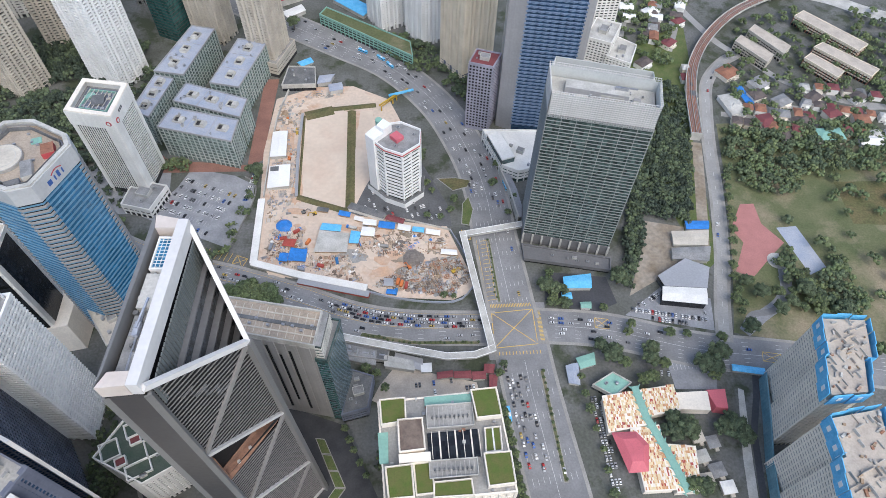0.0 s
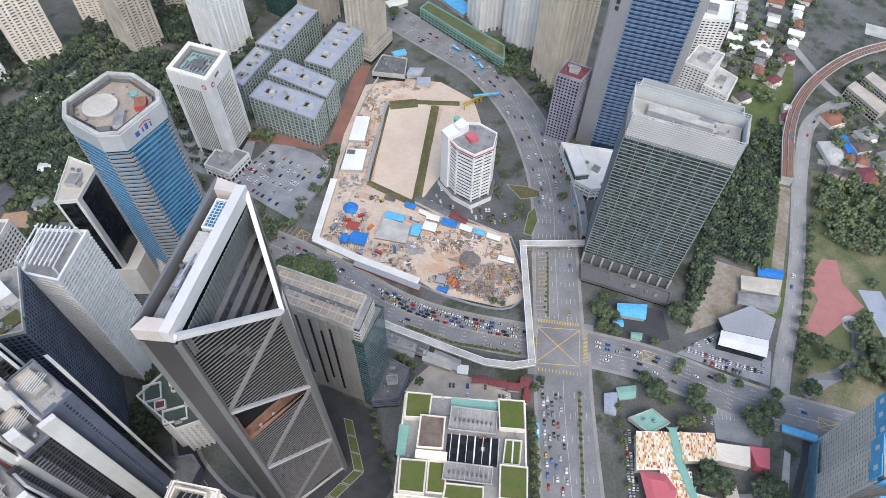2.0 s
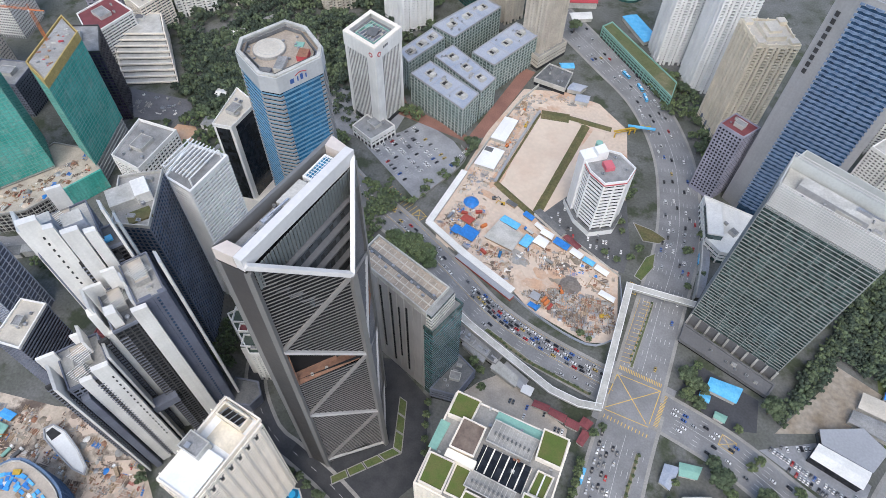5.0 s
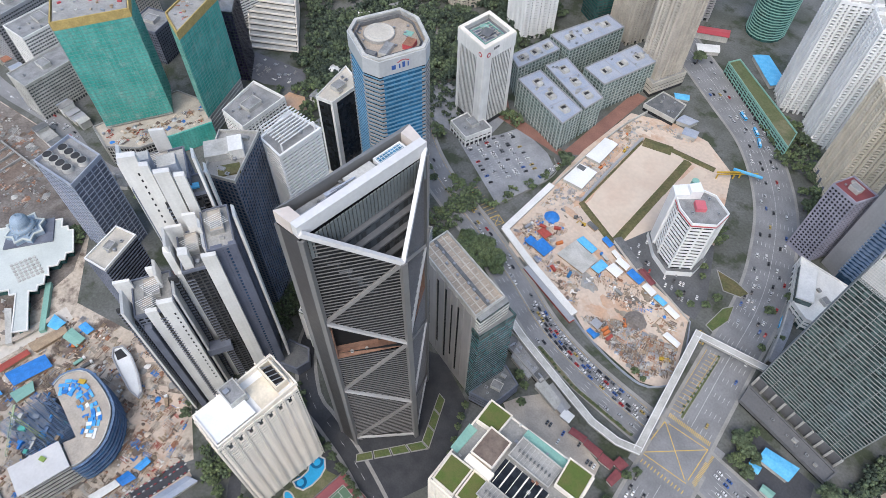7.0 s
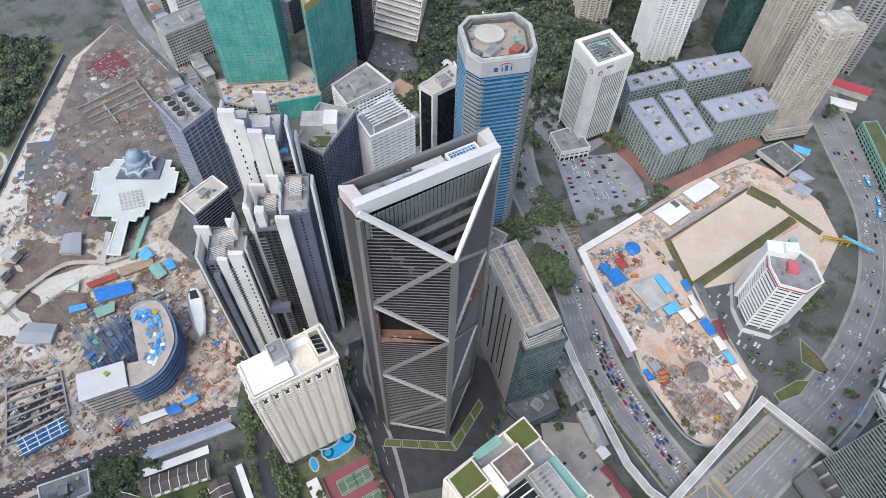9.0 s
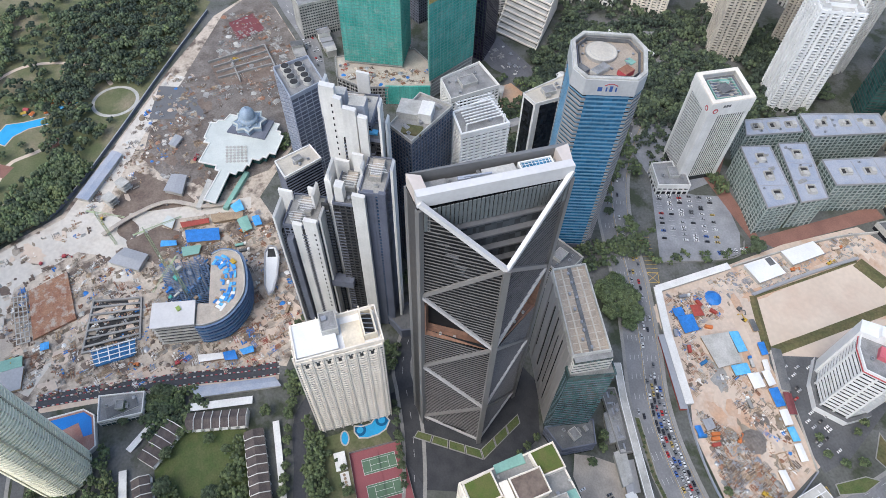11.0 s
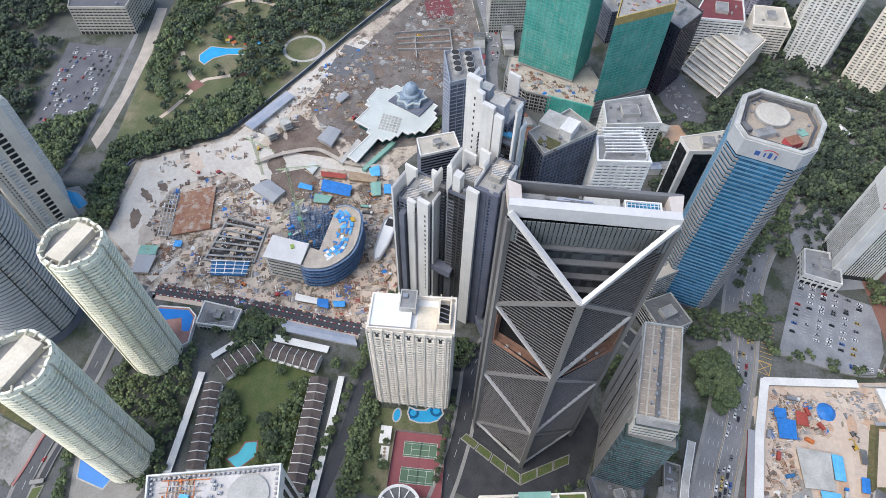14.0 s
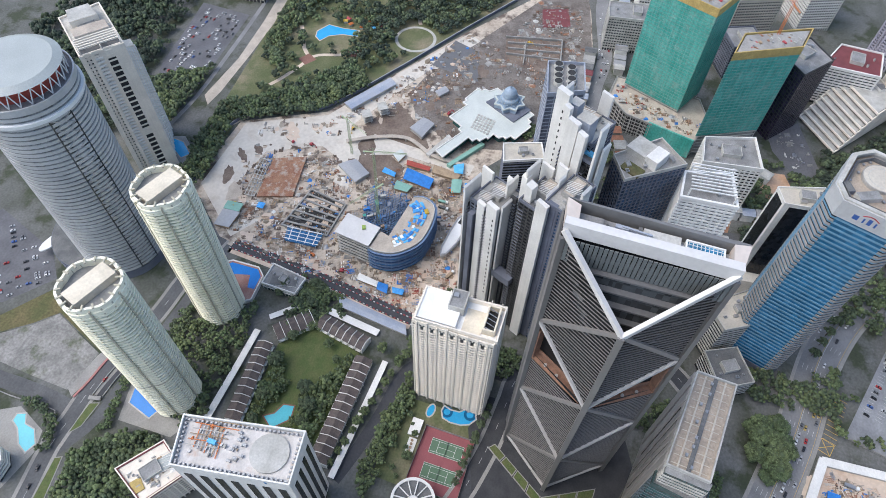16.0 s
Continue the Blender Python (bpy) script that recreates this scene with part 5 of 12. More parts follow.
# ---- grey tower with a blank ribbed wall ----
def grey_tower():
    poly = ccw([(-125, 191), (-122, 213), (-62, 199), (-66, 176)])
    t = thing("grey_ribbed_office_tower", "grey office tower with blank ribbed walls and green glass end", "tower", *middle(poly))
    part("body", Geo().prism(poly, 0, 115, 0, 1), ["taupe", "tan_roof"], t)
    for a, b, flip in (((-125, 191), (-66, 176), 1), ((-122, 213), (-62, 199), -1)):
        a, b = Vector(a), Vector(b)
        d = (b - a).normalized()
        n = Vector((d.y, -d.x)) * flip
        turn = math.degrees(math.atan2(d.y, d.x))
        L = (b - a).length
        for u, w in ((0.05, 9), (0.24, 8), (0.42, 5), (0.55, 4), (0.66, 4), (0.78, 4), (0.9, 6)):
            q = a + d * L * u + n * 0.35
            part("rib_panel", Geo().box(q.x, q.y, 8, w, 0.9, 104, turn), ["taupe"], t)
        for u, z, h in ((0.15, 30, 60), (0.33, 20, 84), (0.485, 10, 95), (0.605, 25, 70), (0.72, 12, 90)):
            q = a + d * L * u + n * 0.05
            part("window_slot", Geo().box(q.x, q.y, z, 1.6, 0.5, h, turn), ["glass_dark"], t)
    part("parapet", Geo().band(poly, 0.3, 112, 117, 0, 0.5), ["pale"], t)
    for k in range(3):
        f = 0.25 + 0.25 * k
        a = Vector((-125, 191)) * (1 - f) + Vector((-122, 213)) * f
        b = Vector((-66, 176)) * (1 - f) + Vector((-62, 199)) * f
        part("roof_track", Geo().beam((a.x, a.y, 115.4), (b.x, b.y, 115.4), 0.9 if k != 1 else 2.4, 0.6), ["beige" if k != 1 else "roof_dark"], t)
    for k in range(12):
        f = (k + 0.5) / 12
        a = Vector((-124.5, 193)) * (1 - f) + Vector((-66, 178)) * f
        b = Vector((-122, 211)) * (1 - f) + Vector((-63, 197)) * f
        part("roof_joint", Geo().beam((a.x, a.y, 115.15), (b.x, b.y, 115.15), 0.4, 0.3), ["beige"], t)
    rng = random.Random(3)
    for k in range(9):
        x, y = -118 + 50 * k / 8 + rng.uniform(-2, 2), 199 - 12 * k / 8 + rng.uniform(-3, 3)
        part("air_unit", Geo().box(x, y, 115.3, 1.8, 1.4, 1.4, -14), ["steel"], t)
    end = ccw([(-67, 175.5), (-60, 173.8), (-53, 202), (-62.5, 204)])
    part("end_block", Geo().prism(end, 0, 98, 0, 1), ["glass_teal", "roof"], t, "green glass end block")
    part("end_parapet", Geo().band(end, 0.4, 96, 100, 0, 0.4), ["glass_green"], t)
    local = grow(end, 0.0)
    me = Geo().band([(x + 60, y - 189) for x, y in local], 0.12, 0, 0.4).mesh("floor_band", ["slate"])
    for k in range(26):
        part("floor_band", None, None, t, m=parent_world(t).inverted() @ Matrix.Translation((-60, 189, 8 + 3.5 * k)), mesh=me)
    neck = ccw([(-67, 177), (-62, 176), (-58, 199), (-62, 201)])
    part("neck_block", Geo().prism(neck, 98, 114, 0, 1), ["glass_green", "roof"], t)
    for k in range(4):
        part("neck_band", Geo().band(neck, 0.5, 99 + 3.6 * k, 100.4 + 3.6 * k), ["pale"], t)
    pod = tower("grey_podium", "low dark stepped podium at the foot of a grey tower", [(-60, 172), (-42, 176), (-38, 200), (-54, 206)], 16, 4, "glass_grey", "slate", 2.0, 0.5, None, roof="roof_dark", kit=5, seed=8, category="podium")


grey_tower()


# ---- ivory residential tower ----
def ivory_condo():
    poly = ccw([(-141, 23), (-140, 76), (-111.5, 73), (-116, 21)])
    t = tower("ivory_apartment_tower", "ivory-white apartment tower with stepped balconies", poly, 112, 3.25, "glass_grey", "ivory", 1.5, 0.12, (2.2, 0.8, 0.2, "ivory"), roof="bright", far=True, crown=1.5, kit=0)
    # Projecting bays of balconies, with dark recesses between.
    n = len(poly)
    for i in range(n):
        a, b = Vector(poly[i]), Vector(poly[(i + 1) % n])
        d = (b - a).normalized()
        o = Vector((d.y, -d.x))
        turn = math.degrees(math.atan2(d.y, d.x))
        L = (b - a).length
        k = max(3, round(L / 6.6))
        for j in range(k):
            q = a + d * L * (j + 0.5) / k + o * 0.9
            part("bay_wall", Geo().box(q.x - o.x * 0.5, q.y - o.y * 0.5, 0, 0.8, 1.2, 113.5 + 1.5 * (j % 2), turn), ["ivory"], t)
            g = Geo()
            for f in range(33):
                for e in (-1, 1):
                    g.box(q.x - o.x * 0.55 + d.x * e * 1.4, q.y - o.y * 0.55 + d.y * e * 1.4, 2.4 + f * 3.25, 1.5, 0.7, 1.3, turn)
            part("balcony_column", g, ["ivory"], t, "stack of small ivory balconies", kind="stuff")
        for j in range(1, k):
            q = a + d * L * j / k
            part("recess", Geo().box(q.x, q.y, 3, 1.9, 0.7, 106, turn), ["glass_grey"], t, "dark balcony recess")
            g = Geo()
            for f in range(32):
                g.box(q.x + o.x * 0.5, q.y + o.y * 0.5, 3 + f * 3.25, 2.1, 1.3, 1.0, turn)
            part("recess_balcony", g, ["ivory"], t, "stack of small ivory balconies", kind="stuff")
    part("roof_slab", Geo().box(-128.5, 36, 112, 22, 25, 3.2, -3), ["bright"], t, "bright white flat upper roof")
    part("upper_parapet", Geo().band(rect(-127, 49, 24, 52, -3), 0.4, 112, 116, 0, 0.5), ["ivory"], t)
    part("lift_house", Geo().box(-134, 46, 112, 13, 10, 7.5, -3, 0, 1).band(rect(-134, 46, 13, 10, -3), 0.2, 119, 120.2, 0, 0.5), ["pale", "roof"], t)
    part("terrace_floor", Geo().box(-124, 58, 112, 18, 12, 0.8, -3), ["cream"], t)
    # A near-black plate on the roof paints the well's shaded depth.
    part("light_well", Geo().box(-127, 68.5, 111, 17, 7, 1.4, -3), ["void"], t)
    part("well_frame", Geo().band(rect(-127, 68.5, 17, 7, -3), 0.5, 112, 118, 0, 0.5), ["cream"], t)
    for k in range(5):
        x = -134 + 3.4 * k
        part("well_truss", Geo().beam((x, 65.3, 117.4), (x + 2.5, 71.8, 117.4), 0.4, 0.5), ["steel"], t)
    part("air_unit", Geo().box(-136, 44, 119.6, 3, 3, 1.5), ["steel"], t)


ivory_condo()
# ---- the gridded slab block by the junction ----
def slab_block():
    poly = ccw([(97, 361), (171, 339), (164.5, 311), (93, 330)])
    t = tower("gridded_office_slab", "broad dark glass office slab with grey floor ledges and a lattice crown", poly, 150, 3.3, "glass_office", "ledge_pale", 0.5, 0.5, (10.5, 0.35, 0.3, "ledge_pale"), roof="roof", crown=0, kit=0, base=13, base_mat="ledge_grey")
    for k in range(10):
        a = Vector((93, 330)) + (Vector((164.5, 311)) - Vector((93, 330))) * (k / 9)
        part("ground_column", Geo().box(a.x, a.y - 1, 0, 1.6, 1.6, 13, -15), ["pale"], t)
    # Crown of two open lattice screens.
    n = len(poly)
    for i in range(n):
        a, b = Vector(poly[i]), Vector(poly[(i + 1) % n])
        d = b - a
        g = Geo()
        k = int(d.length / 1.7)
        for j in range(k + 1):
            q = a + d * (j / k)
            g.beam((q.x, q.y, 148), (q.x, q.y, 171), 0.3, 0.3)
        for j in range(13):
            z = 149 + 1.8 * j
            g.beam((a.x, a.y, z), (b.x, b.y, z), 0.3, 0.3)
        part("crown_lattice", g, ["brace_white"], t, "pale open metal screen")
        o = Vector((d.y, -d.x)).normalized()
        part("crown_panel", Geo().prism(ccw([(a.x - o.x * 0.6, a.y - o.y * 0.6), (b.x - o.x * 0.6, b.y - o.y * 0.6), (b.x - o.x * 0.9, b.y - o.y * 0.9), (a.x - o.x * 0.9, a.y - o.y * 0.9)]), 150, 168), ["crown_pale"], t)
    c = middle(poly)
    part("roof_deck", Geo().prism(grow(poly, -2), 150, 160), ["pale"], t)
    part("plant_deck", Geo().box(c[0] - 4, c[1] + 3, 160, 44, 9, 5, -17, 0, 1), ["silver", "pale"], t)
    part("plant_well", Geo().box(c[0] + 6, c[1] - 2, 160, 16, 6, 3, -17, 0), ["pale"], t)
    roof_kit(t, grow(poly, -4), 160, 21, 14, lift=False)
    part("gondola", Geo().box(c[0] + 12, c[1], 165, 9, 2, 2, -17).beam((c[0] + 12, c[1], 167), (c[0] + 22, c[1] - 4, 168), 0.8, 0.8), ["steel"], t)
    # Rear slab, set back, with its own screen.
    rear = ccw([(104, 372), (170, 352), (168.5, 343), (100, 363)])
    part("rear_block", Geo().prism(rear, 0, 158, 0, 1), ["glass_dark", "roof"], t)
    part("rear_screen", Geo().band(rear, 0.3, 150, 166, 0, 0.2), ["crown_pale"], t)
    pod = tower("white_podium_block", "low white podium block with a glazed lantern roof", [(70, 456), (132, 452), (130, 408), (98, 400), (84, 408)], 15, 4, "glass_green", "white", 2.4, 0.4, (6, 1.0, 0.6, "white"), roof="white", kit=4, seed=3, category="podium")
    part("roof_lantern", Geo().box(84, 428, 15, 13, 36, 7, 17, 0, 1).band(rect(84, 428, 13, 36, 17), 0.4, 21, 22.5, 1), ["glass_green", "white"], pod, "glazed box with a white roof")
    w = thing("ramp_wall", "long pale curved ramp wall beside a road", "wall")
    part("wall", strip(smooth_line([(82, 412), (88, 385), (92, 352)], 5), 0.6, -0.6, 9, 9), ["pale"], w)
    part("deck", strip(smooth_line([(86, 412), (92, 385), (95, 352)], 5), 3.2, -3.2, 7, 0.8), ["lot"], w)
    f = tower("entrance_canopy", "low stepped entrance block with concrete canopies", [(92, 322), (166, 303), (163, 292), (92, 308)], 5, 2.5, "glass_dark", "ledge_grey", 1.0, 0.8, None, roof="ledge_grey", kit=6, seed=4, category="canopy", lift=False)


slab_block()


# ---- tall blue tower with a white spine ----
def spine_tower():
    t = thing("blue_spine_tower", "very tall steel-blue glass tower with pale flank walls", "tower", 118, 485)
    wall = ccw([(100, 472), (150, 462), (158, 497), (104, 508)])
    part("core", Geo().prism(wall, 0, 214, 0, 1), ["glass_navy", "roof"], t)
    n = len(wall)
    c = middle(wall)
    g = Geo()
    a, b = Vector((100, 472)), Vector((150, 462))
    d = (b - a).normalized()
    o = Vector((d.y, -d.x))
    k = 16
    pts = []
    for j in range(k + 1):
        p = a + (b - a) * (j / k) + o * (0.4 if j % 2 else 1.6)
        pts.append((p.x - 118, p.y - 485))
    back = [((b - o * 0.5).x - 118, (b - o * 0.5).y - 485), ((a - o * 0.5).x - 118, (a - o * 0.5).y - 485)]
    me = Geo().prism(ccw(pts + back), 0, 1.7).mesh("floor_band", ["blue_band"])
    for j in range(52):
        part("floor_band", None, None, t, m=Matrix.Translation((0, 0, 8 + 4.0 * j)), mesh=me)
    part("flank_wall", Geo().prism(ccw([(86, 478), (101, 471), (105, 506), (90, 510)]), 0, 216), ["silver"], t, "smooth pale flank wall")
    part("flank_wall", Geo().prism(ccw([(149, 461), (156, 461), (163, 495), (157, 498)]), 0, 216), ["silver"], t, "smooth pale flank wall")
    part("parapet", Geo().band(wall, 0.5, 212, 218, 0, 0.6), ["silver"], t)
    g = Geo()
    for j in range(9):
        g.box(91.2 + 0.55 * 0, 474.9, 150 + 6 * j, 3.0, 0.5, 3.8, -25)
    part("sign_bar", g, ["charcoal"], t, "column of dark sign bars")


spine_tower()

flats_tower("cream_apartment_tower", "cream apartment tower with rows of balconies on a dark base", [(36, 577), (57, 546), (90, 562), (70, 594)], 116, "cream", "glass_dark", 3.2, 5.0, 31, top="beige")
part("base_storey", Geo().prism(ccw([(35, 577.5), (57, 545), (91, 562), (70, 595.5)]), 0, 11), ["slate"], bpy.data.objects["cream_apartment_tower"], m=Matrix.Translation((-63.25, -569.75, 0)))
tower("mauve_office_block", "mauve-grey office block with a cream stair tower", [(55, 477), (76, 469.5), (86, 488), (64, 496)], 80, 3.6, "glass_dark", "mauve", 1.5, 0.3, (3.4, 1.3, 0.5, "mauve"), roof="maroon", kit=3, seed=32, base=4)
for dx, dy, hh, sd in ((-22, 10, 128, 33), (22, -20, 134, 34)):
    flats_tower("white_apartment_tower", "tall white apartment tower with ribbed balconies", [(-22 + dx, 655 + dy), (-6 + dx, 628 + dy), (26 + dx, 644 + dy), (8 + dx, 674 + dy)], hh, "bright", "glass_mist", 3.2, 5.0, sd, "white apartment towers")
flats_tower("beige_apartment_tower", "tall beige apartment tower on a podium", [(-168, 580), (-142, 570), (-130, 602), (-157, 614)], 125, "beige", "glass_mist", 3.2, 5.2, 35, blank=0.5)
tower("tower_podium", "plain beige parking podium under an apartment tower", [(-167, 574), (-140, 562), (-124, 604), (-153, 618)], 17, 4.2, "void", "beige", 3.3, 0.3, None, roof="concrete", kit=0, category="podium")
tower("teal_glass_apartment", "curved teal glass apartment tower with pale floor edges", [(-116 + 22 * math.cos(i * 0.393) + 16, 760 + 24 * math.sin(i * 0.393)) for i in range(16)], 78, 3.4, "glass_teal", "verdigris", 0.9, 0.8, None, kit=3, seed=36)
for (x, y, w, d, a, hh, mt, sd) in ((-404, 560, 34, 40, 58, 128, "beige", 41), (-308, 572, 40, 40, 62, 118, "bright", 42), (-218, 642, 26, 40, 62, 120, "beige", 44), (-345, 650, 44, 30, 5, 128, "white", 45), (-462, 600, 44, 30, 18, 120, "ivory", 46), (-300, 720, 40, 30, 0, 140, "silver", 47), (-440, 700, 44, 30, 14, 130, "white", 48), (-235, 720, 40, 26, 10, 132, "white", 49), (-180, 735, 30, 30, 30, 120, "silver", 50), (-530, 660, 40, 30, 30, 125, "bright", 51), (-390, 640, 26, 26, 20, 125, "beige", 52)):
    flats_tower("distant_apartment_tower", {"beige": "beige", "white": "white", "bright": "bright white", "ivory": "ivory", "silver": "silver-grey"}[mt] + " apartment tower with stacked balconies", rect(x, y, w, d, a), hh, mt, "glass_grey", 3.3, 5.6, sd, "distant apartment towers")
tower("dark_glass_office", "dark teal glass office tower with pale edges", rect(-262, 648, 30, 30, 62), 130, 4.0, "glass_teal", "charcoal", 0.5, 0.2, None, roof="roof", crown=2.0, kit=3, seed=43, far=True, coping="pale")
tower("green_parking_block", "long low pale-green parking block with planted roof", [(-99, 655), (-92, 668), (3, 600), (5, 575)], 14, 3.4, "void", "verdigris", 1.2, 0.5, (6, 0.8, 0.6, "verdigris"), roof="grass", kit=0, category="parking block", far=True)
for k, poly in enumerate(([(-236, 452), (-228, 478), (-163, 458), (-166, 430)], [(-228, 488), (-220, 513), (-158, 487), (-162, 462)], [(-197, 513), (-178, 582), (-147, 576), (-168, 505)], [(-265, 477), (-253, 527), (-234, 520), (-247, 466)], [(-255, 533), (-230, 607), (-205, 600), (-225, 526)])):
    poly = ccw(poly)
    t = tower("green_glass_office", "mid-rise office block with green glass, pale piers and a blue-grey roof", poly, 36, 3.9, "glass_mint", "green_pier", 0.7, 0.3, (4.8, 1.0, 0.5, "green_pier"), roof="roof_blue", crown=1.2, kit=7, seed=200 + k, lift=False, coping="silver", group="green glass offices", category="office block")
    e = max(((Vector(poly[i]), Vector(poly[(i + 1) % 4]), Vector(poly[i - 1])) for i in range(4)), key=lambda q: (q[1] - q[0]).length)
    d, s = e[1] - e[0], e[2] - e[0]
    turn = math.degrees(math.atan2(d.y, d.x))
    for u in (0.2, 0.5, 0.8):
        q = e[0] + d * u + s * 0.5
        # No hole is cut: a near-black plate gives the well its shade.
        well = part("roof_well", Geo().box(q.x, q.y, 36, 9, 7, 0.5, turn), ["void"], t)
        part("well_wall", Geo().band(rect(q.x, q.y, 9, 7, turn), 0.4, 36, 38.2, 0, 0.1), ["pale"], well)
        part("plant_house", Geo().box(q.x + d.normalized().x * 3, q.y + d.normalized().y * 3, 36, 5, 6, 3.2, turn, 0, 0, 0.8), ["pale"], t)
    for u in (0.35, 0.65):
        part("roof_seam", Geo().box(*(e[0] + d * u + s * 0.5), 36, 0.5, s.length * 0.9, 0.3, turn), ["silver"], t)

# ---- blocks behind the diagrid tower ----
t = tower("black_and_white_tower", "white office tower with tall black glass panels", [(-292, 246), (-302, 288), (-278, 281), (-277, 250)], 110, 4, "white", "white", 0.2, 0.1, None, roof="beige", crown=1.6, kit=6, seed=51)
for a, b in (((-277, 250), (-278, 281)), ((-292, 246), (-277, 250))):
    a, b = Vector(a), Vector(b)
    d = b - a
    o = Vector((d.y, -d.x)).normalized()
    q = (a + b) / 2 + o * 0.05
    part("black_panel", Geo().box(q.x, q.y, 22, d.length * 0.72, 0.6, 86, math.degrees(math.atan2(d.y, d.x))), ["glass_dark"], t, "tall black glass panel")
part("sloped_base", Geo().prism(ccw([(-296, 238), (-304, 292), (-262, 290), (-262, 244)]), 0, 26, 0, None, 0.72), ["ivory"], t)
tower("brown_roof_block", "pale block with a cluttered brown roof terrace", [(-223, 220), (-246, 254), (-238, 260), (-212, 250), (-203, 232)], 46, 3.6, "glass_grey", "pale", 1.6, 0.3, None, roof="beige", kit=9, seed=52, category="office block")
tower("roof_frame_block", "dark low block with a white roof frame", [(-196, 226), (-206, 250), (-180, 262), (-168, 238)], 22, 3.6, "glass_dark", "pale", 1.2, 0.3, None, roof="roof_dark", kit=8, seed=53, category="office block")
t = tower("dark_glass_tower", "dark blue-grey glass tower with a pale stepped roof", [(-250, 122), (-230, 131), (-254, 169), (-274, 152)], 150, 3.5, "glass_navy", "slate", 0.8, 0.3, (3.2, 0.8, 0.5, "slate"), roof="concrete", kit=10, seed=54, coping="pale", crown=2.2)
part("roof_house", Geo().box(-257, 143, 150, 24, 15, 5, 58, 0, 0), ["pale"], t, "broad pale roof house")
part("roof_house", Geo().box(-251, 149, 150, 9, 14, 8, 58, 0), ["white"], t)
part("roof_terrace", Geo().box(-241, 135, 150, 14, 9, 1.2, 58, 0), ["scrub"], t, "brown planted roof terrace")
t = tower("white_ribbed_tower", "white residential tower with ribbed balconies and a roof pergola", [(-258, 172), (-264, 202), (-236, 205), (-236, 170)], 140, 3.1, "glass_mist", "bright", 1.3, 1.1, (5, 1.4, 0.8, "bright"), kit=2, seed=55)
for k in range(9):
    part("pergola_beam", Geo().beam((-261 + 2.9 * k, 174, 147), (-262 + 2.9 * k, 203, 147), 0.6, 0.8), ["bright"], t)
for x, y in ((-260, 175), (-238, 174), (-263, 201), (-238, 203)):
    part("pergola_post", Geo().box(x, y, 140, 0.9, 0.9, 7), ["bright"], t)
t = tower("white_flat_block", "white mid-rise block with a deep roof frame", [(-384, 209), (-395, 252), (-358, 257), (-354, 208)], 62, 3.6, "glass_dark", "white", 1.7, 0.4, (4, 1.2, 0.6, "white"), roof="roof", crown=3.0, kit=6, seed=56)
sheet("clay_pit", [(-352, 210), (-355, 256), (-330, 250), (-326, 215)], 0.1, "rust", "orange-brown excavated pit floor", "pit")
t = tower("cooling_tower_block", "grey blue block with eight round cooling fans on its roof", [(-402, 62), (-408, 93), (-372, 98), (-360, 68)], 98, 4.2, "slate", "roof_blue", 0.7, 0.4, (6, 0.6, 0.5, "roof_blue"), roof="roof", crown=3, kit=0)
for i in range(4):
    for j in range(2):
        x, y = -400 + 7.6 * i + 1.5 * j, 71.5 + 11.5 * j + 1.0 * i
        # Each mouth is a near-black disc, with the inner shade as its colour.
        part("cooling_fan", Geo().cyl(x, y, 98, 101.5, 4.2, 20, 0, 3.8).cyl(x, y, 101.5, 101.7, 3.4, 20, 1), ["pale", "void"], t, "round roof fan with a dark mouth")
tower("grey_roof_block", "grey mid-rise block with horizontal louvres", [(-312, 42), (-321, 72), (-304, 77), (-293, 46)], 80, 3.2, "glass_dark", "slate", 1.0, 0.5, None, roof="beige", coping="white", kit=3, seed=57, category="office block")
tower("red_brick_block", "low red-brown block behind white towers", [(-300, 86), (-312, 126), (-296, 130), (-284, 92)], 26, 3.6, "glass_dark", "maroon", 1.8, 0.3, None, roof="maroon", kit=3, seed=58, category="office block")
t = tower("stepped_apartment_block", "white stepped apartment block with dark green flat roofs and maroon courts", [(-214, 142), (-199, 168), (-170, 156), (-162, 134), (-180, 124)], 42, 3.2, "void", "white", 1.7, 0.5, (3.6, 1.7, 0.7, "white"), roof="green_roof_felt", crown=1.8, kit=3, seed=59, category="apartment block", lift=False)
for x, y in ((-196, 138), (-190, 152)):
    part("roof_court", Geo().box(x, y, 42, 6, 5, 1.5, 25), ["maroon"], t, "maroon sunken court")
    part("court_rim", Geo().band(rect(x, y, 6, 5, 25), 0.6, 42, 45), ["white"], t)
for x, y, w, d in ((-205, 146, 11, 12), (-191, 160, 14, 10), (-176, 148, 13, 12), (-184, 133, 15, 9)):
    part("roof_rim", Geo().band(rect(x, y, w, d, 25), 0.45, 42, 44.2, 0, 0.3), ["white"], t)
    part("wing_wall", Geo().box(x, y, 0, w + 1.5, d + 1.5, 41.5, 25, 0, 1), ["white", "green_roof_felt"], t)


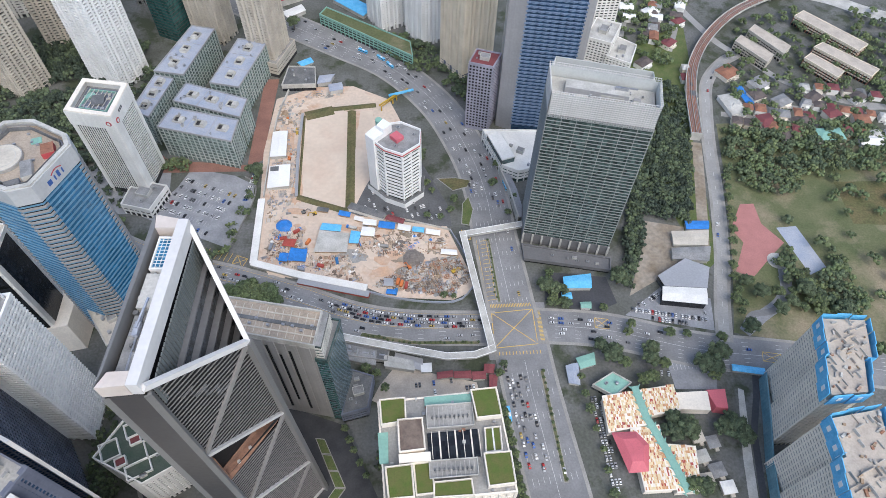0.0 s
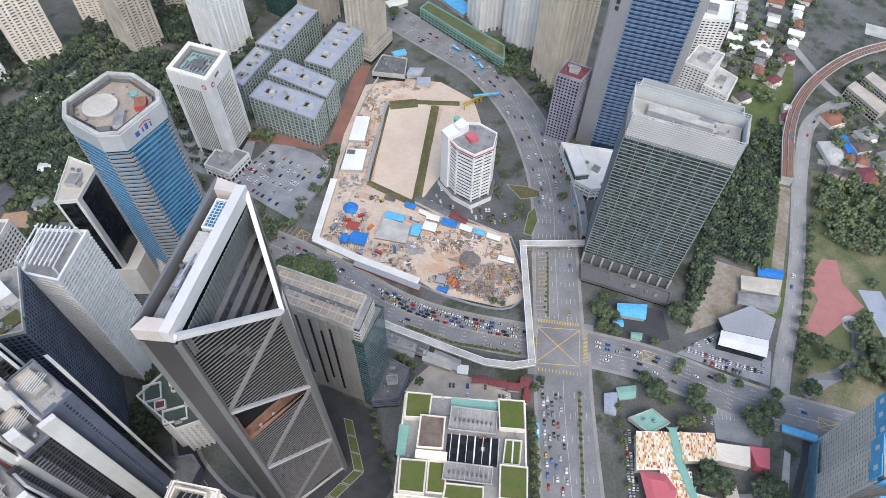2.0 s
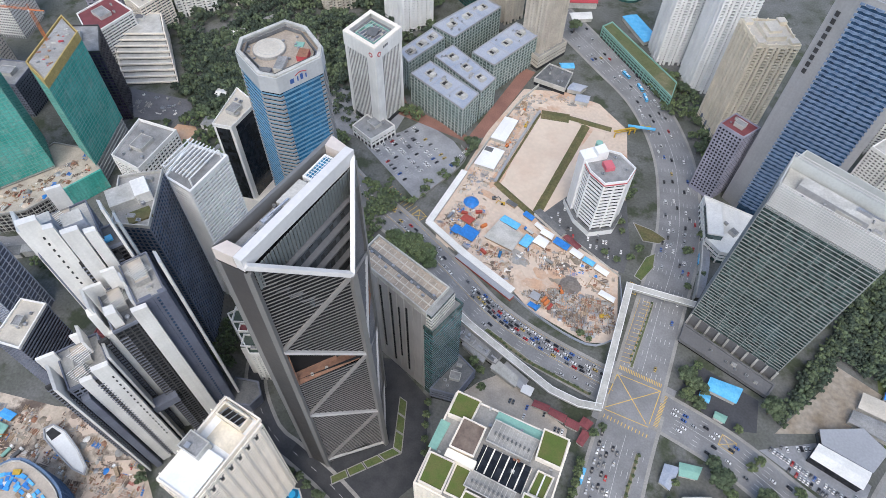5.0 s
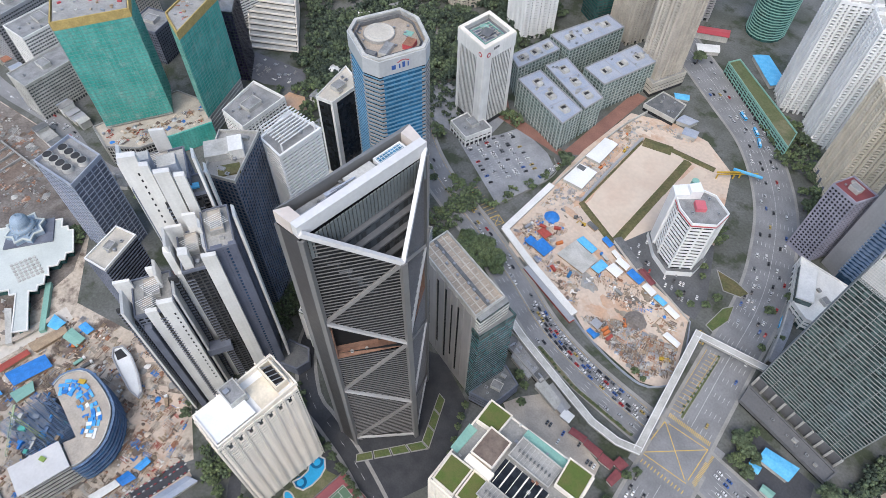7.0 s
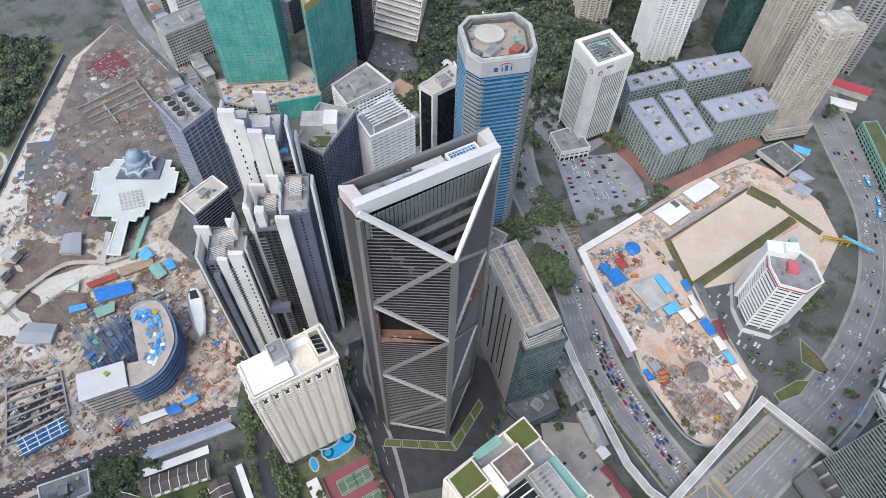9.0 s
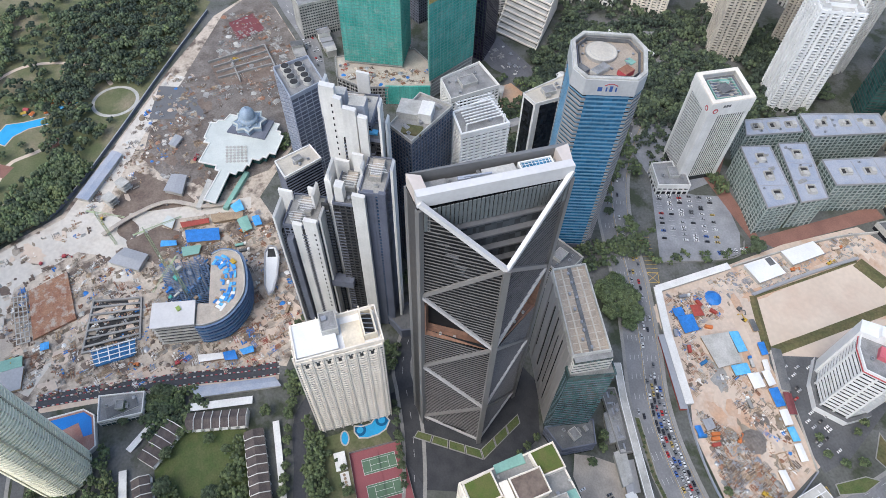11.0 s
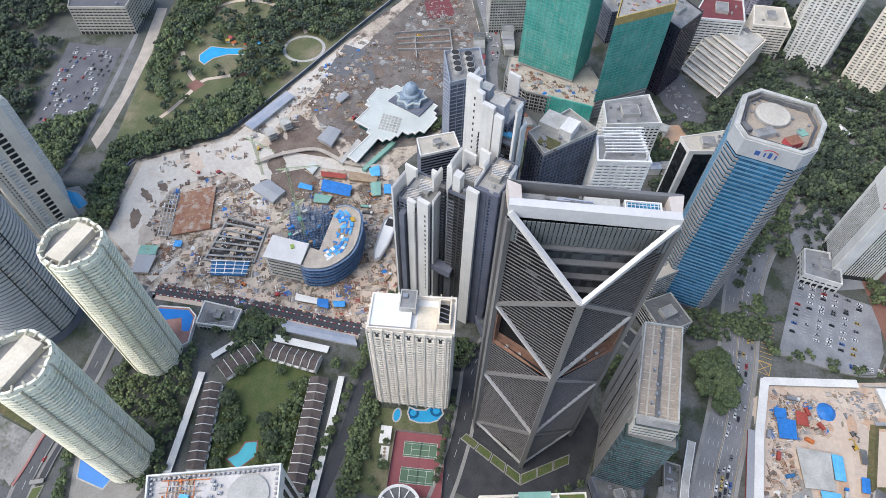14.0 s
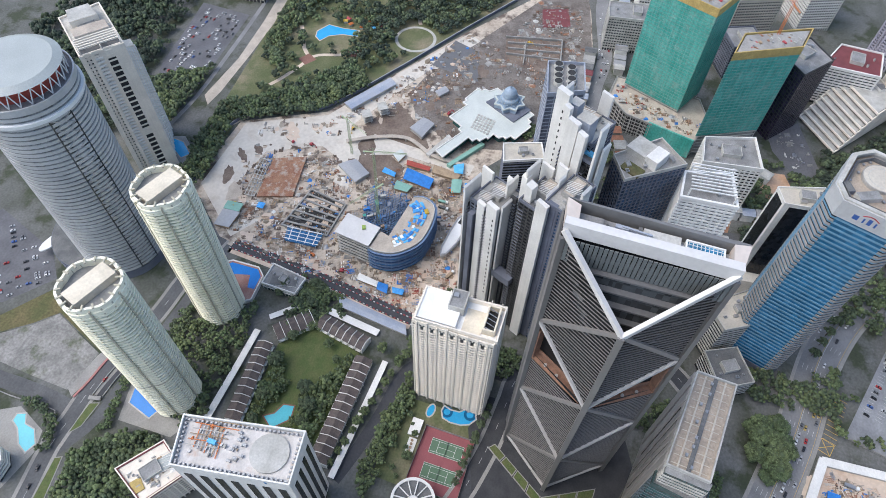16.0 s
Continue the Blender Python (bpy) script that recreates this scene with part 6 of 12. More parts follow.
# ---- white blade towers ----
def blade_wall(t, x, y, top, width, depth, slots=False, turn=62, slant=4.0, z0=0.0):
    """A tall blank wall whose broad face looks along turn - 90, with a slanted head and maybe a row of slots."""
    p = rect(x, y, width, depth, turn)
    g = Geo().prism(p, z0, top - slant)
    g.add([(*q, top - slant) for q in p] + [(*p[0], top), (*p[1], top - slant * 0.3), (*p[2], top - slant * 0.3), (*p[3], top)], [(0, 1, 5, 4), (1, 2, 6, 5), (2, 3, 7, 6), (3, 0, 4, 7), (4, 5, 6, 7)])
    ob = part("blade_wall", g, ["blade"], t, "tall blank white blade wall")
    if slots:
        c, s = math.cos(radians(turn)), math.sin(radians(turn))
        g = Geo()
        z = top * 0.25
        while z < top - 12:
            g.box(x + c * width * 0.22 + s * depth / 2, y + s * width * 0.22 - c * depth / 2, z, 0.9, 0.3, 2.0, turn)
            z += 5.2
        # Slots are boxes on the uncut wall, their shade painted near-black.
        part("wall_slot", g, ["void"], t, "column of small dark slots", kind="stuff")
    return ob


def blade_block(label, x, y, u, n, h, glass, band, seed, roof="concrete", step=3.3, piers=(4.0, 0.9, 0.4), turn=62, kit=4):
    return tower("blade_apartment_tower", label, rect(x, y, u, n, turn), h, step, glass, band, 0.9, 0.45, (*piers, band), roof=roof, kit=kit, seed=seed, far=True, coping="slate")


t = blade_block("dark apartment tower with broad white blade walls and balconies", -214, 52, 22, 26, 128, "glass_dark", "slate", 61)
for x, y, top, w, d, sl in ((-203, 44.5, 132, 6.0, 3.0, False), (-198.2, 52.6, 137.5, 8.5, 3.2, True), (-213, 35.5, 141, 1.3, 17, False), (-202, 61.5, 139, 1.3, 12, False), (-219, 61, 142, 1.4, 12, False), (-228, 43, 138, 9, 2, False), (-222, 60, 140, 6, 2, False)):
    blade_wall(t, x, y, top, w, d, sl)
part("balcony_bay", Geo().box(-205, 38.5, 0, 4, 6, 118, 62), ["slate"], t)
part("sky_bridge", Geo().box(-196, 66, 60, 16, 7, 7, 62), ["slate"], t, "dark linking bridge")
t = blade_block("dark apartment tower with two tall white blade walls", -205, 82, 15, 28, 150, "glass_dark", "charcoal", 62, roof="roof_dark")
for x, y, top, w, d, sl in ((-198.5, 74.5, 164, 5.2, 6, False), (-187.5, 83.5, 162, 8.0, 3.0, False), (-213, 73, 166, 1.3, 14, False), (-199, 88, 163, 1.3, 14, False), (-209, 70, 160, 4, 5, False), (-220, 82, 161, 9, 2, False)):
    blade_wall(t, x, y, top, w, d, sl)
for k in range(6):
    part("stepped_terrace", Geo().box(-214 + 1.6 * k, 66.5 + 2.6 * k * 0.4, 0, 5, 5, 118 + 4.5 * k, 62), ["blade"], t, "white stepped terrace wall")
t = blade_block("slate-blue slab apartment tower with a thin white blade wall", -200, 98.5, 15, 30, 160, "glass_navy", "slate_blue", 63, piers=(3.2, 1.6, 0.5), step=3.4)
for x, y, w in ((-188.8, 89.5, 6.5), (-184.6, 97.5, 4.5)):
    part("blue_wall", Geo().box(x, y, 0, w, 3.2, 161, 62), ["slate_blue"], t, "smooth slate-blue wall panel")
for x, y, top, w, d, sl in ((-187, 106, 181, 1.6, 9, False), (-213, 91, 170, 7, 2, False), (-205, 91.5, 168, 1.2, 7, False)):
    blade_wall(t, x, y, top, w, d, sl)
part("foot_terrace", Geo().prism(ccw([(-186, 94), (-170, 100), (-168, 110), (-176, 117), (-192, 112)]), 0, 12, 0, 1).band(ccw([(-186, 94), (-170, 100), (-168, 110), (-176, 117), (-192, 112)]), 0.8, 10, 13, 0, 0.4), ["slate", "roof_dark"], t)
t = blade_block("grey apartment tower with very tall stepped white blade walls", -245, 97, 30, 26, 178, "glass_dark", "slate", 64, roof="pale", kit=8)
for x, y, top, w, d, sl in ((-236.5, 82, 208, 9.0, 4, True), (-229.5, 86, 203, 4.5, 3.5, False), (-223, 91, 198.5, 8.0, 3.5, False), (-218.5, 97.5, 194, 5.5, 3.5, False), (-217, 108.5, 203, 1.4, 8, False), (-220, 113, 186, 1.2, 8, False), (-251, 82, 198, 1.4, 16, False), (-255, 108, 196, 8, 2, False)):
    blade_wall(t, x, y, top, w, d, sl)
part("service_tower", Geo().box(-230, 98, 170, 10, 9, 26, 62, 0, 1).box(-240, 90, 178, 7, 7, 20, 62, 0, 1), ["roof_blue", "pale"], t, "pale blue-grey roof service tower")
t = blade_block("black apartment tower with balconies and a blue roof pool", -227, 105, 13, 15, 171, "glass_dark", "charcoal", 65, roof="roof_dark", piers=(3.0, 0.6, 0.4), kit=0)
part("roof_pool", Geo().box(-226.5, 103, 171.2, 10, 3.6, 1.6, 62), ["cyan"], t, "bright blue roof pool")


def balcony_run(t, x, y, w, d, z0, z1, turn=62, rail="slate"):
    """A stack of dark recessed balconies with thin pale rails."""
    # Solid near-black core stands in for the shade deep in the balconies.
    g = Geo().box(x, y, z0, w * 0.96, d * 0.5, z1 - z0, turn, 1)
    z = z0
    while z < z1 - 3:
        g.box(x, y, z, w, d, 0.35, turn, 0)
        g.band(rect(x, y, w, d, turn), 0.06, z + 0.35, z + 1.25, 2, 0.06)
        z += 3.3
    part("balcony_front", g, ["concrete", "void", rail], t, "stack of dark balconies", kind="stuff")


blades = [o for o in bpy.data.objects if o.name.startswith("blade_apartment_tower")]
for k, x, y, w, d, z1 in ((0, -210, 33.5, 5, 4, 122), (0, -200.5, 48, 3.4, 3, 126), (0, -206, 62, 5, 3.4, 126), (0, -224, 34, 6, 3, 122), (1, -196, 71, 4.5, 3.2, 146), (1, -192.5, 79, 3.6, 3, 146), (1, -206, 64.5, 5, 4, 140), (2, -192, 92.5, 3, 3, 154), (3, -226, 88, 4, 3, 172), (4, -219.5, 101.5, 5, 4, 166), (4, -229, 95.5, 5, 3, 160)):
    balcony_run(blades[k], x, y, w, d, 6, z1)
for k, x, y, w, d, z in ((0, -217, 54, 9, 12, 128), (1, -208, 84, 7, 14, 150), (2, -203, 100, 8, 16, 160), (3, -250, 98, 16, 10, 178), (0, -209, 46, 6, 6, 128)):
    part("roof_house", Geo().box(x, y, z, w, d, 3.4, 62, 0, 1).band(rect(x, y, w, d, 62), 0.2, z + 3.4, z + 4.2, 0, 0.3), ["concrete", "sandy_slab"], blades[k])
    g = Geo()
    for i in range(7):
        g.beam((x - 4 + 1.4 * i, y - 5, z + 4.6), (x - 2 + 1.4 * i, y + 5, z + 4.6), 0.2, 0.2)
    part("roof_pipework", g, ["bright"], blades[k], "white roof pipework", kind="stuff")
# ---- small builders ----
def circle(x, y, r, n, ry=None, turn=0.0):
    c, s = math.cos(radians(turn)), math.sin(radians(turn))
    return [(x + c * r * math.cos(a) - s * (ry or r) * math.sin(a), y + s * r * math.cos(a) + c * (ry or r) * math.sin(a)) for a in (2 * math.pi * i / n for i in range(n))]


def shed(poly, h, roof, label, wall="pale", name="shed", rise=0.8, category="shed", group=""):
    """A low building with a shallow ridged sheet roof."""
    poly = ccw(poly)
    if len(poly) == 4 and (Vector(poly[1]) - Vector(poly[0])).length < (Vector(poly[2]) - Vector(poly[1])).length:
        poly = poly[1:] + poly[:1]
    t = thing(name, label if len(label.split()) > 3 else label + " on open ground", category, *middle(poly), group=group)
    part("wall", Geo().prism(grow(poly, -0.4), 0, h), [wall], t)
    e = grow(poly, 0.3)
    if len(poly) == 4:
        a, b, c, d = [Vector(q) for q in e]
        r0, r1 = (a + d) / 2, (b + c) / 2
        g = Geo().add([(a.x, a.y, h), (b.x, b.y, h), (c.x, c.y, h), (d.x, d.y, h), (r0.x, r0.y, h + rise), (r1.x, r1.y, h + rise), (a.x, a.y, h - 0.2), (b.x, b.y, h - 0.2), (c.x, c.y, h - 0.2), (d.x, d.y, h - 0.2)], [(0, 1, 5, 4), (2, 3, 4, 5), (1, 2, 5), (3, 0, 4), (6, 7, 1, 0), (7, 8, 2, 1), (8, 9, 3, 2), (9, 6, 0, 3)])
    else:
        g = Geo().prism(e, h, h + 0.4)
    part("roof", g, [roof], t)
    return t


def house(x, y, w, d, h, turn, roof, wall, label, rise=2.4, group="", name="house", chimney=False):
    """A gabled or hipped house."""
    t = thing(name, label, "house", x, y, group=group)
    part("wall", Geo().box(x, y, 0, w, d, h, turn), [wall], t)
    c, s = math.cos(radians(turn)), math.sin(radians(turn))
    P = lambda u, v, z: (x + c * u - s * v, y + s * u + c * v, z)
    a, b, k = w / 2 + 0.6, d / 2 + 0.6, min(w, d) * 0.3
    g = Geo().add([P(-a, -b, h), P(a, -b, h), P(a, b, h), P(-a, b, h), P(-a + k, 0, h + rise), P(a - k, 0, h + rise)], [(0, 1, 5, 4), (1, 2, 5), (2, 3, 4, 5), (3, 0, 4), (3, 2, 1, 0)])
    part("roof", g, [roof], t)
    for u in (-0.25, 0.25):
        part("window", Geo().box(*P(u * w, -d / 2, 0)[:2], 1.0, w * 0.16, 0.2, 1.4, turn), ["glass_dark"], t)
    part("porch", Geo().box(*P(w * 0.2, -d / 2 - 1.2, 0)[:2], 0, w * 0.35, 2.4, h * 0.5, turn), [wall], t)
    return t


def crane(x, y, h, jib, turn, paint, label):
    """A tower crane: lattice mast, jib, counter jib and ballast."""
    t = thing("tower_crane", label, "crane", x, y)
    g = Geo()
    for sx, sy in ((-0.8, -0.8), (0.8, -0.8), (0.8, 0.8), (-0.8, 0.8)):
        g.beam((x + sx, y + sy, 0), (x + sx, y + sy, h), 0.3, 0.3)
    for i in range(int(h / 2.2)):
        z = i * 2.2
        k = ((-0.8, -0.8), (0.8, -0.8), (0.8, 0.8), (-0.8, 0.8))
        p, q = k[i % 4], k[(i + 1) % 4]
        g.beam((x + p[0], y + p[1], z), (x + q[0], y + q[1], z + 2.2), 0.16, 0.16)
    part("mast", g, [paint], t)
    c, s = math.cos(radians(turn)), math.sin(radians(turn))
    g = Geo()
    for o in (-0.6, 0.6):
        g.beam((x - s * o, y + c * o, h), (x + c * jib - s * o, y + s * jib + c * o, h), 0.25, 0.25)
    g.beam((x, y, h + 1.4), (x + c * jib, y + s * jib, h + 0.9), 0.25, 0.25)
    for i in range(int(jib / 2)):
        o = 0.6 if i % 2 else -0.6
        u = i * 2.0
        g.beam((x + c * u - s * o, y + s * u + c * o, h), (x + c * (u + 1), y + s * (u + 1), h + 1.3), 0.14, 0.14)
    part("jib", g, [paint], t)
    part("counter_jib", Geo().beam((x, y, h), (x - c * jib * 0.3, y - s * jib * 0.3, h), 1.3, 0.5), [paint], t)
    part("ballast", Geo().box(x - c * jib * 0.28, y - s * jib * 0.28, h - 2, 1.4, 2.0, 2.2, turn), ["concrete"], t)
    part("cab", Geo().box(x + c, y + s, h - 2.2, 1.4, 1.4, 2, turn), ["bright"], t)
    part("tie_frame", Geo().beam((x, y, h), (x, y, h + 5), 0.5, 0.5).beam((x, y, h + 5), (x + c * jib * 0.6, y + s * jib * 0.6, h + 1), 0.12, 0.12).beam((x, y, h + 5), (x - c * jib * 0.28, y - s * jib * 0.28, h), 0.12, 0.12), [paint], t)


def container(x, y, turn, mat, label, l=6.1, w=2.44, h=2.6, z=0.0, group="site containers"):
    t = thing("container", label, "container", x, y, z, group=group)
    c, k = math.cos(radians(turn)), math.sin(radians(turn))
    side = [(-l / 2 + l * i / 14, w / 2 + (0.08 if i % 2 else -0.04)) for i in range(15)]
    ring = side[::-1] + [(u, -v) for u, v in side]
    g = Geo().prism(ccw([(x + c * u - k * v, y + k * u + c * v) for u, v in ring]), z + 0.1, z + h)
    part("body", g, [mat], t)
    part("roof", Geo().box(x, y, z + h, l * 0.98, w * 0.96, 0.08, turn), [mat], t)


HAUL = [ccw(q) for q in ([(-265, -232), (-352, -226), (-385, -150), (-342, -140), (-320, -190), (-272, -200)], [(-366, -60), (-352, -60), (-342, 10), (-356, 12)])]


def debris(poly, n, seed, mats, label, name="site_debris", z=0.1, big=3.0, turn=15):
    """Stacks of bars and boards, crates in rows and low heaps, in groups with bare ground between."""
    rng = random.Random(seed)
    g = Geo()
    poly = ccw(poly)
    for x0, y0 in sample(poly, max(4, n // 4), rng, 2.4):
        if any(inside(x0, y0, q) for q in HAUL) and rng.random() < 0.75:
            continue
        a = turn + rng.choice((0, 90, 90)) + rng.uniform(-9, 9)
        c, s = math.cos(radians(a)), math.sin(radians(a))
        m, m2 = rng.randrange(len(mats)), rng.randrange(len(mats))
        put = lambda u, v: (x0 + c * u - s * v, y0 + s * u + c * v)
        k = rng.random()
        if k < 0.38:
            w, ln = rng.randint(4, 11), rng.uniform(3, 7.5)
            for i in range(w):
                x, y = put(rng.uniform(-0.6, 0.6), (i - w / 2) * rng.uniform(0.5, 0.75))
                if inside(x, y, poly):
                    g.box(x, y, z, ln * rng.uniform(0.75, 1.1), 0.3, rng.uniform(0.15, 0.6), a + rng.uniform(-3, 3), m if rng.random() < 0.85 else m2)
        elif k < 0.6:
            e = rng.uniform(0.9, big * 0.6)
            for i in range(rng.randint(2, 4)):
                for j in range(rng.randint(1, 3)):
                    x, y = put(i * e * 1.25, j * e * 1.2)
                    if inside(x, y, poly) and rng.random() < 0.85:
                        g.box(x, y, z, e, e * 0.8, rng.uniform(0.4, 1.5), a + rng.uniform(-5, 5), m if rng.random() < 0.7 else m2)
        elif k < 0.75:
            r = rng.uniform(1.4, big * 1.1)
            ring = [(x0 + r * rng.uniform(0.7, 1.2) * math.cos(i * 0.7), y0 + r * rng.uniform(0.7, 1.2) * math.sin(i * 0.7)) for i in range(9)]
            g.prism(ring, z, z + r * 0.35, m, None, 0.3)
        else:
            for i in range(rng.randint(6, 13)):
                x, y = put(rng.gauss(0, 2.4), rng.gauss(0, 1.8))
                if inside(x, y, poly):
                    g.box(x, y, z, rng.uniform(0.5, 2.8), rng.uniform(0.25, 0.9), rng.uniform(0.2, 1.0), a + rng.choice((0, 90)) + rng.uniform(-25, 25), rng.choice((m, m2)))
    return whole(name, g, mats, label, "debris", kind="stuff")


def mottle(poly, n, seed, mats, label, z=0.3, size=(1.5, 6.0), turn=20):
    """Many thin uneven patches of differing earth and paving."""
    rng = random.Random(seed)
    g = Geo()
    for i, (x, y) in enumerate(sample(ccw(poly), n, rng, 2.0)):
        a, rx = radians(turn + rng.uniform(-25, 25)), rng.uniform(*size)
        ry = rx * rng.uniform(0.25, 0.8)
        ring = []
        for j in range(9):
            b, k = 2 * math.pi * j / 9, rng.uniform(0.6, 1.2)
            u, v = rx * k * math.cos(b), ry * k * math.sin(b)
            ring.append((x + math.cos(a) * u - math.sin(a) * v, y + math.sin(a) * u + math.cos(a) * v))
        g.prism(ring, z - 0.25, z + 0.0012 * i, rng.randrange(len(mats)))
    return whole("earth_patches", g, mats, label, "bare earth", kind="stuff")


BLOT_Z = [0.17]


def blot(x, y, rx, ry, turn, mat, label, category="bare earth"):
    """An uneven patch of another soil lying on the ground."""
    rng = random.Random(round(x * 13 + y * 7))
    c, s = math.cos(radians(turn)), math.sin(radians(turn))
    ring = []
    for i in range(18):
        a, k = 2 * math.pi * i / 18, rng.uniform(0.68, 1.15)
        u, v = rx * k * math.cos(a), ry * k * math.sin(a)
        ring.append((x + c * u - s * v, y + s * u + c * v))
    BLOT_Z[0] += 0.004
    sheet("earth_patch", ring, BLOT_Z[0], mat, label, category)


def pool(poly, label, depth_mat="water", rim="pale"):
    poly = ccw(poly)
    t = thing("swimming_pool", label, "swimming pool", *middle(poly))
    part("rim", Geo().band(poly, 0.8, 0.0, 0.3, 0, 0.2), [rim], t)
    part("water", Geo().prism(poly, 0.02, 0.2), [depth_mat], t)
    return t


# ---- pale green round apartment towers ----
for cx, cy, hh in ((-147, -152, 146), (-69, -150, 150)):
    lobe = [(cx + (16.5 + 1.3 * abs(math.cos(3 * a))) * math.cos(a), cy + (16.5 + 1.3 * abs(math.cos(3 * a))) * math.sin(a)) for a in (2 * math.pi * i / 36 for i in range(36))]
    t = tower("round_apartment_tower", "round pale olive apartment tower ringed with balconies", lobe, hh, 3.1, "glass_olive", "round_band", 1.15, 1.2, None, roof="concrete", crown=1.2, kit=0, group="round apartment towers", seed=70)
    me = Geo().box(0, 0, 0, 0.9, 1.6, hh + 3).mesh("rib", ["rib_olive"])
    for z in (hh * 0.36, hh * 0.68):
        part("joint_ring", Geo().band(lobe, 1.0, z, z + 0.9, 0, 0.2), ["rib_olive"], t, "dark refuge floor ring")
    for i in range(18):
        a = 2 * math.pi * (i + 0.5) / 18
        part("rib", None, None, t, m=pose(17.5 * math.cos(a), 17.5 * math.sin(a), 0, 0, 0, math.degrees(a) + 90), mesh=me)
    part("crown_wall", Geo().band(lobe, 0.6, hh - 4, hh + 5, 0, 0.9), ["round_band"], t)
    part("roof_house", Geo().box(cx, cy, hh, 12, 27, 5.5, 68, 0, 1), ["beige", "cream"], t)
    me = Geo().box(0, 1.3, 0, 1.0, 3.6, 0.9).mesh("crown_block", ["rib_olive"])
    for i in range(18):
        a = 2 * math.pi * i / 18
        part("crown_block", None, None, t, m=pose(17.4 * math.cos(a), 17.4 * math.sin(a), hh + 4.8, 0, 0, math.degrees(a) + 90), mesh=me)


# ---- banded cylinder tower ----
def cylinder_tower():
    cx, cy, r, h = -181, -257, 33, 184
    ring = circle(cx, cy, r, 48)
    t = tower("cylindrical_office_tower", "huge silver cylindrical tower with close ledges and raised disc roof", ring, h, 3.8, "glass_mist", "pale_metal", 2.3, 0.6, None, roof="roof", crown=1.5, kit=0, base=8, base_mat="slate")
    part("upper_band", Geo().band(ring, 2.2, h - 12, h - 9.5, 0, 0.2), ["bright"], t)
    a = radians(68)
    g = Geo()
    for i in range(20):
        z = 10 + 8 * i
        for s in (-0.2, 0.2):
            p, q = a + s, a - s
            g.beam((cx + (r + 0.8) * math.cos(p), cy + (r + 0.8) * math.sin(p), z), (cx + (r + 0.8) * math.cos(q), cy + (r + 0.8) * math.sin(q), z + 8), 0.8, 0.6)
    part("lattice_strip", g, ["silver"], t, "upright metal lattice strip")
    part("dark_strip", Geo().prism(ccw([(cx + k * math.cos(a + s), cy + k * math.sin(a + s)) for k, s in ((r - 1, -0.24), (r + 0.75, -0.24), (r + 0.75, 0.24), (r - 1, 0.24))]), 8, h - 14), ["glass_grey"], t)
    g = Geo()
    for i in range(28):
        p, q = 2 * math.pi * i / 28, 2 * math.pi * (i + 1) / 28
        g.beam((cx + 30 * math.cos(p), cy + 30 * math.sin(p), h), (cx + 30 * math.cos((p + q) / 2), cy + 30 * math.sin((p + q) / 2), h + 11), 0.6, 0.6)
        g.beam((cx + 30 * math.cos((p + q) / 2), cy + 30 * math.sin((p + q) / 2), h + 11), (cx + 30 * math.cos(q), cy + 30 * math.sin(q), h), 0.6, 0.6)
    part("roof_strut", g, ["bright"], t, "white zigzag struts under the roof disc")
    part("red_drum", Geo().cyl(cx, cy, h, h + 8, 25, 40), ["red_dull"], t)
    part("roof_disc", Geo().cyl(cx, cy, h + 11, h + 13.5, 31, 48, 0, 26), ["glass_pale"], t)
    pod = circle(-184, -276, 42, 36)
    part("podium", Geo().prism(pod, 0, 17, 0, 1), ["glass_navy", "roof_dark"], t, "dark glazed podium")
    for z in (3.4, 7.8, 12.2, 16.4):
        part("podium_band", Geo().band(pod, 0.35, z, z + 0.5, 0, 0.15), ["slate"], t)
    part("foot_canopy", Geo().prism(circle(-166, -319, 13, 20, 5, 160), 6, 7.2), ["bright"], t)


